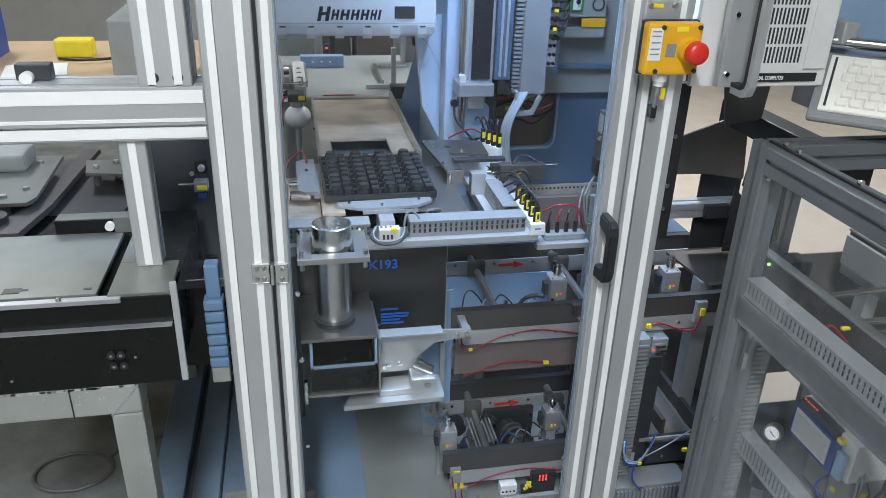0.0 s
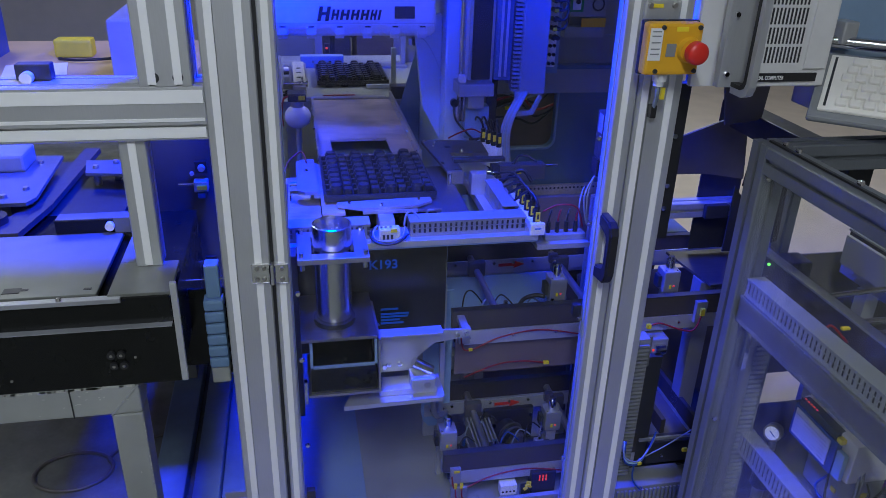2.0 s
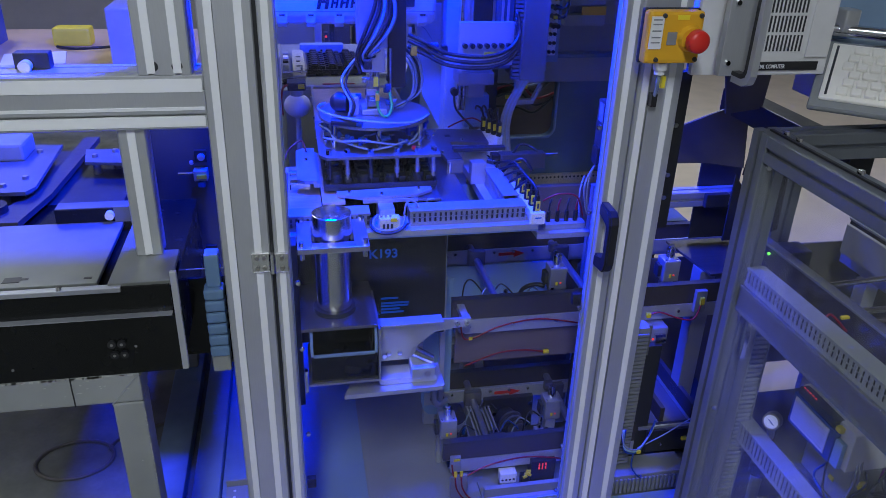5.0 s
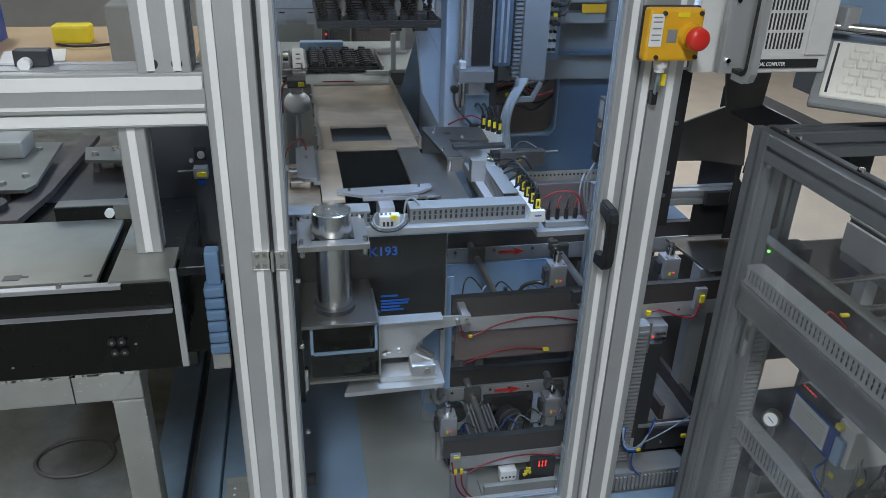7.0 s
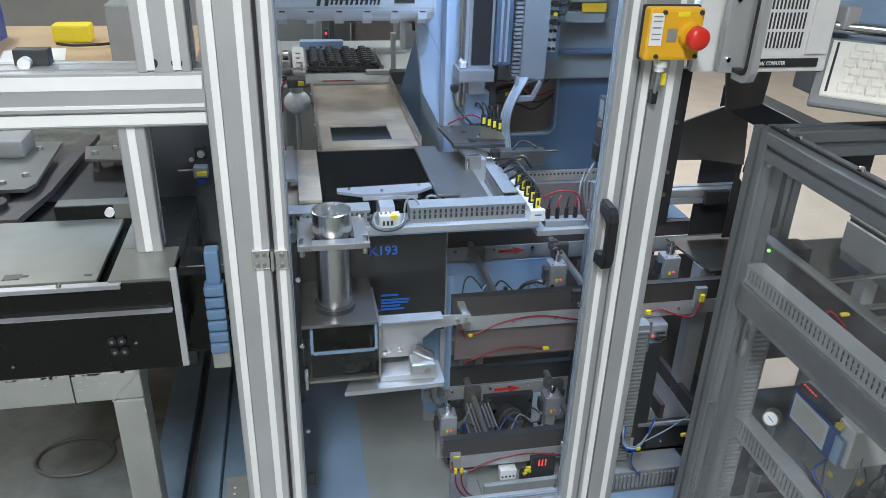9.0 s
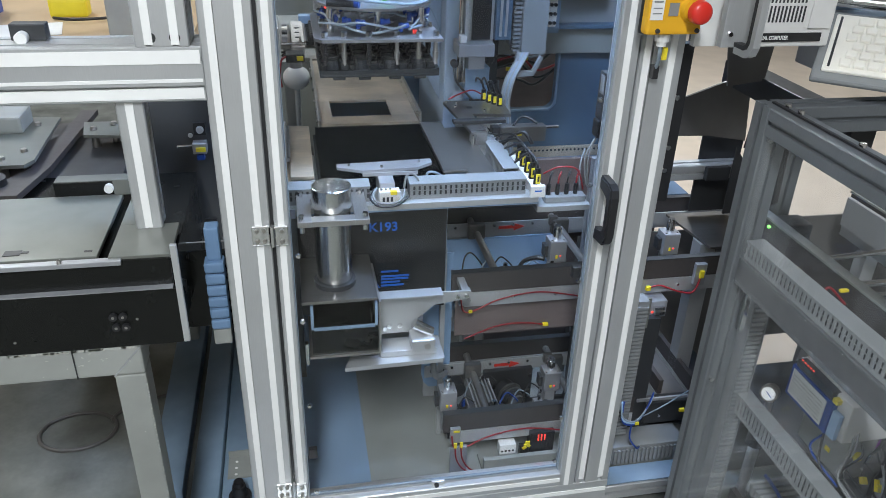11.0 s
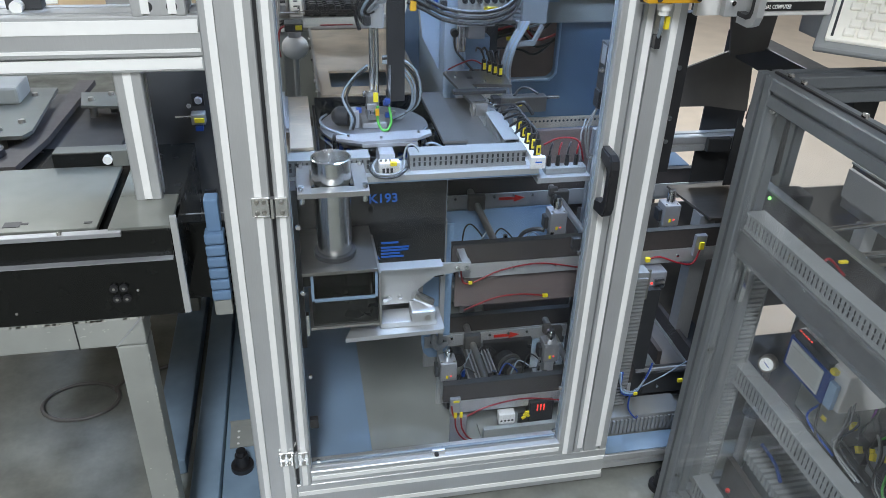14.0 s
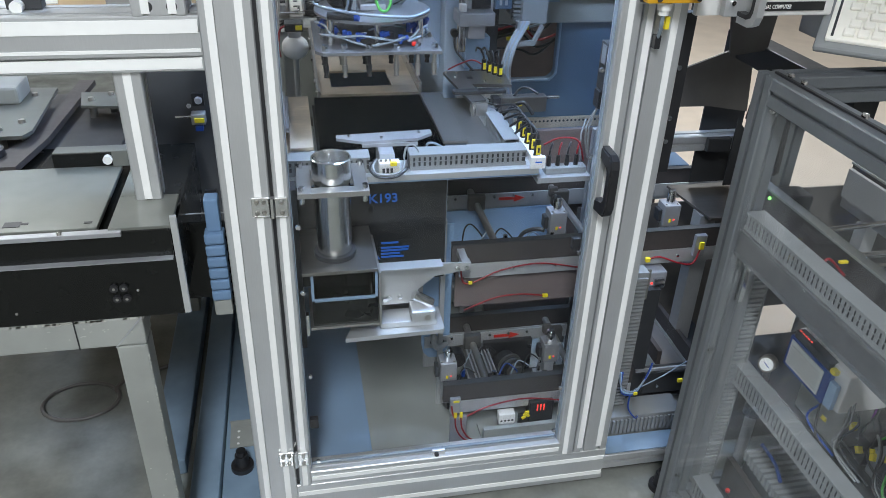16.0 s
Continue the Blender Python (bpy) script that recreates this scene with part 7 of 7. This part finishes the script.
    h = thing("air_hoses", "blue air hoses with yellow tags", "hoses", at=(0.75, 0.08, 0.2))
    for k in range(3):
        wire("hose", [(0.70 + 0.004 * k, 0.085, 0.26), (0.705, 0.07, 0.225 - 0.006 * k), (0.735, 0.065, 0.215 - 0.004 * k), (0.765, 0.08, 0.235), (0.785, 0.095, 0.25 + 0.01 * k)], 0.0022, (HOSE, BLUELIGHT, FITTING)[k], h)
    wire("hose", [(0.73, 0.07, 0.21), (0.725, 0.06, 0.17), (0.745, 0.055, 0.14), (0.76, 0.07, 0.129)], 0.002, FITTING, h)
    part("tag", box(bmesh.new(), (0.733, 0.06, 0.207), (0.742, 0.066, 0.214)), LABEL, h)
    part("tag", box(bmesh.new(), (0.86, 0.09, 0.205), (0.872, 0.096, 0.213)), LABEL, h)
    wire("hose", [(0.74, 0.075, 0.21), (0.80, 0.08, 0.235), (0.85, 0.09, 0.255), (0.88, 0.10, 0.262)], 0.0016, HOSE, h)
    part("fork", box(bmesh.new(), (0.75, 0.10, 0.24), (0.88, 0.105, 0.247)), DULL, h)


def side_station():
    """The profile frame of the station beside the machine, seen along its open side."""
    t = thing("assembly_station", "neighbouring assembly station of slotted aluminium profiles", "machine", at=(0.95, -0.4, 0))
    x = 0.742
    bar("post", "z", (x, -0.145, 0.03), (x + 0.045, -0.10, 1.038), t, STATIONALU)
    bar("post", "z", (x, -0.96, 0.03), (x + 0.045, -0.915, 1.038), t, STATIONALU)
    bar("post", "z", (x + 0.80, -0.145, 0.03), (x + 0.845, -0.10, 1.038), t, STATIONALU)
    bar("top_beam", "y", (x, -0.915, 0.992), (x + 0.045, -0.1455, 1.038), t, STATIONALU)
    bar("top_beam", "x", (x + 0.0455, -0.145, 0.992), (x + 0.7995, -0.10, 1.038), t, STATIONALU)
    part("edge_seal", box(bmesh.new(), (x + 0.018, -0.915, 1.0385), (x + 0.024, -0.12, 1.0415)), BLACK, t)
    part("middle_beam", box(bmesh.new(), (x + 0.010, -0.915, 0.716), (x + 0.05, -0.1455, 0.768), 0.0015), GRIPMETAL, t, "plain aluminium beam")
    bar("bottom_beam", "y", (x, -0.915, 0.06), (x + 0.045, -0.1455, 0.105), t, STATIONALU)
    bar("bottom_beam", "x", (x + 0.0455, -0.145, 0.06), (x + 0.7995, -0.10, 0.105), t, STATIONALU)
    pane = part("pane", box(bmesh.new(), (x + 0.004, -0.915, 0.105), (x + 0.008, -0.1455, 0.728)), HAZEPANE, t, "clear side pane with reflection haze in its material")
    pane.visible_shadow = False
    pane2 = part("pane", box(bmesh.new(), (x + 0.004, -0.915, 0.768), (x + 0.008, -0.1455, 0.992)), HAZEPANE, t, "clear side pane with reflection haze in its material")
    pane2.visible_shadow = False
    bm = bmesh.new()
    for z in (0.985, 0.50, 0.16):
        screw(bm, (x + 0.012, -0.145, z), (0, -1, 0), 0.006)
    for y in (-0.14, -0.175, -0.32):
        screw(bm, (x + 0.035, y, 1.038), (0, 0, 1), 0.006)
    part("frame_screw", bm, CHROME, t)
    shade(part("foot", cyl(cyl(bmesh.new(), (x + 0.02, -0.12, 0.0), (x + 0.02, -0.12, 0.012), 0.024), (x + 0.02, -0.12, 0.012), (x + 0.02, -0.12, 0.03), 0.012), BLACK, t))
    shade(part("foot", cyl(bmesh.new(), (x + 0.02, -0.935, 0.0), (x + 0.02, -0.935, 0.03), 0.02), BLACK, t))
    shade(part("foot", cyl(bmesh.new(), (x + 0.82, -0.12, 0.0), (x + 0.82, -0.12, 0.03), 0.02), BLACK, t))
    part("hook", box(bmesh.new(), (x + 0.03, -0.165, 0.62), (x + 0.04, -0.146, 0.70), 0.001), CHROME, t)
    # slotted duct on the middle beam
    cable_duct("cable_duct", "y", (x + 0.014, -0.915, 0.771), (x + 0.046, -0.15, 0.800), "grey slotted cable duct along the station beam")
    cable_duct("cable_duct", "y", (x + 0.080, -0.80, 0.412), (x + 0.110, -0.05, 0.452), "grey slotted cable duct in the station")
    cable_duct("cable_duct", "y", (x + 0.048, -0.80, 0.107), (x + 0.085, -0.15, 0.15), "grey slotted cable duct at the station's foot")
    vd = thing("cable_duct", "upright grey slotted cable duct", "cable duct", "slotted cable ducts", at=(x + 0.06, -0.12, 0.1))
    # back coloured dark so the slots between the fingers look shaded
    part("back", box(bmesh.new(), (x + 0.068, -0.138, 0.107), (x + 0.100, -0.112, 0.713)), DARK, vd, "duct back with the slot shade in its dark colour")
    for i in range(58):
        z = 0.11 + i * 0.0105
        part("finger", box(bmesh.new(), (x + 0.070, -0.145, z), (x + 0.098, -0.1385, z + 0.006)), DUCT, vd)
    for dx in (0.0655, 0.1005):
        part("side_wall", box(bmesh.new(), (x + dx, -0.145, 0.107), (x + dx + 0.002, -0.112, 0.713)), DUCT, vd)
    # belts inside the station
    b = thing("station_belt", "dark transfer belt inside the neighbouring station", "conveyor", at=(0.95, -0.3, 0.6))
    for bx in (x + 0.125, x + 0.37):
        part("belt_rail", box(bmesh.new(), (bx, -0.9, 0.735), (bx + 0.012, 0.05, 0.785), 0.001), BELT, b)
        part("rail_edge", box(bmesh.new(), (bx - 0.004, -0.9, 0.786), (bx + 0.016, 0.05, 0.790)), GREY, b)
        part("rail_foot", box(bmesh.new(), (bx, -0.9, 0.69), (bx + 0.01, 0.05, 0.734)), ALU, b)
        part("stand", box(bmesh.new(), (bx - 0.01, -0.05, 0.0), (bx + 0.02, -0.02, 0.69)), ALU, b)
        part("stand", box(bmesh.new(), (bx - 0.01, -0.85, 0.0), (bx + 0.02, -0.82, 0.69)), ALU, b)
    part("inner_guide", box(bmesh.new(), (x + 0.32, -0.9, 0.74), (x + 0.328, 0.0, 0.80)), ALU, b)
    shade(part("cross_rod", cyl(bmesh.new(), (x + 0.137, -0.17, 0.765), (x + 0.32, -0.17, 0.775), 0.005), CHROME, b))
    shade(part("cross_rod", cyl(bmesh.new(), (x + 0.137, -0.25, 0.76), (x + 0.32, -0.25, 0.76), 0.006), CHROME, b))
    shade(part("cross_rod", cyl(bmesh.new(), (x + 0.137, -0.28, 0.755), (x + 0.32, -0.28, 0.755), 0.006), CHROME, b))
    part("rod_ends", box(bmesh.new(), (x + 0.30, -0.18, 0.765), (x + 0.318, -0.165, 0.785), 0.002), WHITE, b)
    part("rack", comb(bmesh.new(), "x", (x + 0.16, -0.30, 0.735), (x + 0.30, -0.298, 0.77), 0.03), DUCT, b)
    part("block", box(bmesh.new(), (x + 0.25, -0.40, 0.70), (x + 0.32, -0.34, 0.76), 0.004), DULL, b)
    part("block", box(bmesh.new(), (x + 0.16, -0.05, 0.70), (x + 0.22, 0.0, 0.77), 0.004), DARK, b)
    part("lamp", ball(bmesh.new(), (x + 0.12, -0.055, 0.775), 0.003), LEDGREEN, b, "tiny green indicator lamp")
    wire("red_lead", [(x + 0.118, -0.13, 0.71), (x + 0.10, -0.16, 0.745), (x + 0.085, -0.17, 0.72), (x + 0.08, -0.175, 0.69)], 0.0022, REDWIRE, b)
    wire("red_lead", [(x + 0.12, -0.29, 0.75), (x + 0.095, -0.275, 0.775), (x + 0.085, -0.28, 0.76), (x + 0.09, -0.31, 0.715)], 0.0022, REDWIRE, b)
    part("lead_tag", box(bmesh.new(), (x + 0.100, -0.295, 0.777), (x + 0.114, -0.289, 0.781)), LABEL, b)
    part("back_sheet", box(bmesh.new(), (0.965, 0.08, 0.42), (1.7, 0.084, 0.72)), BAY, b, "dark back sheet")
    part("back_sheet", box(bmesh.new(), (1.175, 0.08, 0.0), (1.7, 0.084, 0.4195)), BAY, b, "dark back sheet")
    part("back_sheet", box(bmesh.new(), (1.00, 0.08, 0.0), (1.1745, 0.084, 0.26)), BAY, b, "dark back sheet")
    part("side_sheet", box(bmesh.new(), (0.905, 0.085, 0.45), (0.9645, 0.089, 0.86)), DARK, b, "dark back sheet")
    # inner post with clamp lever
    c = thing("rail_post", "grey profile post with black clamp lever", "post", at=(0.94, 0.03, 0))
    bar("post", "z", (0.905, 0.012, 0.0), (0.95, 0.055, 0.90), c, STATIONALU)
    part("cap", box(bmesh.new(), (0.895, 0.0, 0.90), (0.965, 0.06, 0.915), 0.002), DULL, c)
    part("lever", slab(bmesh.new(), [(0.885, 0.925), (0.90, 0.93), (0.902, 0.88), (0.905, 0.80), (0.893, 0.795), (0.89, 0.86)], "y", -0.005, 0.008), BLACK, c)
    # controller
    p = thing("controller", "grey controller module with blue frame and row of lamps", "controller", at=(0.93, -0.24, 0.45))
    m = pose(0.897, -0.236, 0.511, 0, 0, -90)
    def put(name, a, b2, material, bev=0.0, label="", parent=p):
        bm = box(bmesh.new(), (a[0], a[1], a[2] * 0.75), (b2[0], b2[1], b2[2] * 0.75), bev)
        bmesh.ops.transform(bm, matrix=m, verts=bm.verts)
        return part(name, bm, material, parent, label)
    put("body", (-0.02, -0.02, 0.0), (0.125, 0.075, 0.105), PCGREY, 0.003)
    fr = put("front_frame", (-0.022, -0.032, -0.002), (0.095, -0.0205, 0.085), FITTING, 0.002, "dark blue front frame")
    put("label_field", (-0.014, -0.0335, 0.008), (0.080, -0.032, 0.078), WHITE, 0, "white label field", fr)
    for r in range(6):
        for c in range(4):
            put("print_bar", (-0.010 + c * 0.0225, -0.0340, 0.016 + r * 0.0095), (0.004 + c * 0.0225 + 0.004 * ((r + c) % 2), -0.0335, 0.0175 + r * 0.0095), DUCT, 0, "", fr)
    put("lamp_panel", (-0.015, -0.030, 0.0855), (0.085, -0.012, 0.1055), DARK, 0.001)
    for r in range(5):
        put("lamp", (-0.010 + r * 0.008, -0.0265, 0.1056), (-0.0065 + r * 0.008, -0.0245, 0.1068), LEDRED, 0, "lit red lamp")
    for r in range(9):
        put("terminal", (-0.013 + r * 0.011, -0.009, 0.1056), (-0.005 + r * 0.011, 0.014, 0.1135 + 0.002 * (r % 2)), WHITE, 0.001)
    put("end_label", (0.088, -0.030, 0.0856), (0.100, -0.012, 0.098), LABEL, 0.001, "yellow end label")
    for r in range(5):
        put("module_joint", (0.002 + r * 0.017, -0.0206, 0.087), (0.003 + r * 0.017, 0.0752, 0.1058), DARK)
    put("terminal_row", (-0.015, 0.03, 0.1055), (0.12, 0.06, 0.118), DUCT, 0.002)
    put("pale_side", (0.0955, -0.03, 0.0), (0.115, -0.021, 0.07), BLUELIGHT, 0.002)
    put("cooling_fins", (0.02, -0.005, 0.1055), (0.11, 0.025, 0.112), DUCT, 0.001)
    put("foot", (0.0, 0.005, -0.1218), (0.12, 0.06, -0.0005), GREY, 0.002)
    s = thing("mounting_shelf", "grey steel mounting shelf with wires", "shelf", at=(0.97, -0.35, 0))
    part("shelf", box(bmesh.new(), (0.885, -0.85, 0.410), (1.3, -0.02, 0.4195), 0.002), SIDEPANEL, s)
    for px, py in ((0.89, -0.84), (1.27, -0.84), (1.27, -0.05), (0.89, -0.05)):
        part("support", box(bmesh.new(), (px, py, 0.0), (px + 0.02, py + 0.02, 0.41)), ALU, s)
    rnd = random.Random(31)
    for i in range(22):
        y0 = rnd.uniform(-0.48, -0.28)
        x0 = rnd.uniform(0.90, 1.02)
        wire("loose_wire", [(x0, y0, 0.56 if i % 2 else 0.50), (x0 - 0.02, y0 - 0.03, 0.50), (x0 - 0.035, y0 - 0.02 - rnd.uniform(0, 0.05), 0.45), (x0 - 0.03, y0 - 0.10, 0.432)], 0.0022,
             (BLACK, DUCT, PURPLE, DARK, BLACK, FITTING, DARK, BLACK, GREENWIRE, PURPLE, DUCT)[i % 11], s)
    for i in range(9):
        y0, x0 = -0.32 - 0.02 * i, 0.90 + 0.01 * (i % 3)
        part("wire_tag", box(bmesh.new(), (x0, y0, 0.45 + 0.012 * (i % 4)), (x0 + 0.010, y0 + 0.012, 0.458 + 0.012 * (i % 4)), 0, (10 * i, 15, 0)), LABEL, s)
    for i in range(5):
        part("relay", box(bmesh.new(), (0.925, -0.40 - 0.035 * i, 0.4195), (0.98, -0.375 - 0.035 * i, 0.475), 0.002), (BLACK, DUCT, BLACK, WHITE, BLACK)[i], s)
    g = thing("pressure_gauge", "round pressure gauge with white dial", "gauge", at=(0.86, -0.2, 0.47))
    n = Vector((-0.75, -0.6, 0.3)).normalized()
    ctr = Vector((0.862, -0.185, 0.487))
    gauge = part("case", cyl(bmesh.new(), ctr + n * 0.0, ctr + n * 0.022, 0.0165, None, 28), DARKSTEEL, g)
    shade(gauge)
    part("dial", cyl(bmesh.new(), ctr + n * 0.0221, ctr + n * 0.0229, 0.0128, None, 28), WHITE, gauge, "white dial")
    part("needle", cyl(bmesh.new(), ctr + n * 0.0235 + Vector((0.003, -0.006, -0.0045)), ctr + n * 0.0235 + Vector((-0.0022, 0.0045, 0.003)), 0.0009, None, 6), FITTING, gauge)
    part("stem", cyl(bmesh.new(), ctr, (0.885, -0.16, 0.42), 0.007, None, 12), DULL, g)
    # motor set on the station's floor
    f = thing("equipment_tray", "dark equipment tray on the station floor", "tray", at=(1.1, -0.4, 0))
    part("plate", box(bmesh.new(), (0.80, -0.90, 0.107), (1.5, -0.15, 0.118)), DARK, f)
    k = thing("finned_drive", "grey finned drive on the station base", "motor", at=(0.95, -0.2, 0.118))
    for i in range(11):
        part("fin", box(bmesh.new(), (0.872, -0.19 - i * 0.014, 0.225), (0.985, -0.182 - i * 0.014, 0.250)), DUCT, k)
    part("body", box(bmesh.new(), (0.875, -0.34, 0.1185), (0.98, -0.185, 0.224), 0.003), DARK, k)
    wire("blue_hose", [(0.90, -0.19, 0.27), (0.905, -0.22, 0.262), (0.90, -0.25, 0.262), (0.89, -0.28, 0.258)], 0.004, FITTING, k)
    part("dark_beam", box(bmesh.new(), (0.86, -0.70, 0.1185), (0.874, -0.15, 0.20), 0.001), BELT, k)
    part("foot_knob", cyl(bmesh.new(), (0.93, -0.10, 0.27), (0.93, -0.10, 0.31), 0.020, 0.018, 16), BLACK, k)
    part("knob_post", cyl(bmesh.new(), (0.93, -0.10, 0.0), (0.93, -0.10, 0.27), 0.012, None, 12), DULL, k)
    part("red_button", cyl(bmesh.new(), (0.845, -0.20, 0.151), (0.845, -0.20, 0.156), 0.005, None, 12), RED, k)


# ---- build ----
room()
floor_reflection()
machine_frame()
cabinet_floor()
door()
SHUTTER = light_box()
emergency_stop()
computer()
keyboard()
black_unit()
conveyor()
SLIDE_L, SLIDE_R = slides()
shaft()
shuttle_bar()
front_table()
connectors()
drop_tube()
robot_column()
rear_housing()
rear_area()
lower_station()
side_bay()
side_station()
TRAY = make_tray("pocket_tray", "black pocket tray picked up by the gripper")
REAR_TRAY = make_tray("pocket_tray", "black pocket tray waiting on the rear table")
BENCH_TRAY = copy_thing(REAR_TRAY, pose(-1.02, 1.18, 0.847, 0, 0, 20))
tagged(BENCH_TRAY, "black pocket tray lying on the workbench")
GRIPPER = gripper()
HEAD = robot_head()


def motions():
    cx, cy = 0.168, 0.410
    # height of the gripper plate
    lift = [(0, 1.46), (2.5, 1.46), (2.9, 1.25), (3.1, 1.188), (3.3, 1.145), (3.5, 1.103), (3.7, 1.053), (3.9, 1.007), (4.0, 0.981), (4.2, 0.935),
            (4.5, 0.888), (4.8, 0.870), (5.4, 0.870), (5.7, 0.890), (6.0, 0.955), (6.3, 1.03), (6.5, 1.073), (6.6, 1.10), (6.8, 1.145), (7.0, 1.194), (7.2, 1.27),
            (7.6, 1.46), (10.0, 1.46), (10.5, 1.32), (11.0, 1.05), (11.3, 0.952), (11.5, 0.915), (11.7, 0.872), (12.0, 0.842), (12.3, 0.834), (12.5, 0.776),
            (12.6, 0.735), (12.9, 0.655), (13.2, 0.605), (13.5, 0.605), (13.8, 0.655), (14.1, 0.731), (14.2, 0.743), (14.4, 0.777), (14.6, 0.800), (14.8, 0.828),
            (15.2, 0.830), (15.6, 0.877), (15.8, 0.92), (16.0, 0.966)]
    walk(GRIPPER, [(t, pose(cx, cy, z)) for t, z in lift])
    walk(HEAD, [(t, pose(cx, cy, max(z + 0.152, 0.991))) for t, z in lift])
    carried = [(t, pose(cx, cy - 0.002, z - 0.067)) for t, z in lift if 5.4 <= t <= 13.2]
    walk(TRAY, [(0, pose(cx, cy - 0.002, 0.803)), (5.0, pose(cx, cy - 0.002, 0.803))] + carried + [(13.5, pose(cx, cy - 0.002, 0.538)), (16, pose(cx, cy - 0.002, 0.538))])
    # trays that arrive on the rear table
    for ob, dy in ((REAR_TRAY, 0.0),):
        walk(ob, [(0, pose(0.62, 1.45 + dy, 0.797)), (0.5, pose(0.60, 1.45 + dy, 0.797)), (1.5, pose(0.33, 1.45 + dy, 0.797)), (2.2, pose(0.17, 1.45 + dy, 0.797)),
                  (2.4, pose(0.165, 1.45 + dy, 0.797)), (16, pose(0.165, 1.45 + dy, 0.797))])
    # slides that open over the shaft
    for ob, dx in ((SLIDE_L, -0.062), (SLIDE_R, 0.056)):
        walk(ob, [(0, pose(0, 0, 0)), (8.85, pose(0, 0, 0)), (8.9, pose(dx * 0.08, 0, 0)), (9.0, pose(dx * 0.75, 0, 0)), (9.1, pose(dx, 0, 0)), (16, pose(dx, 0, 0))])
    # the added shutter slides from blue lamp to white one and returns, switching light
    walk(SHUTTER, [(0, pose(-0.362, 0, 0)), (0.43, pose(-0.362, 0, 0)), (0.50, pose(0, 0, 0)), (6.80, pose(0, 0, 0)), (6.87, pose(-0.362, 0, 0)), (16, pose(-0.362, 0, 0))])


motions()
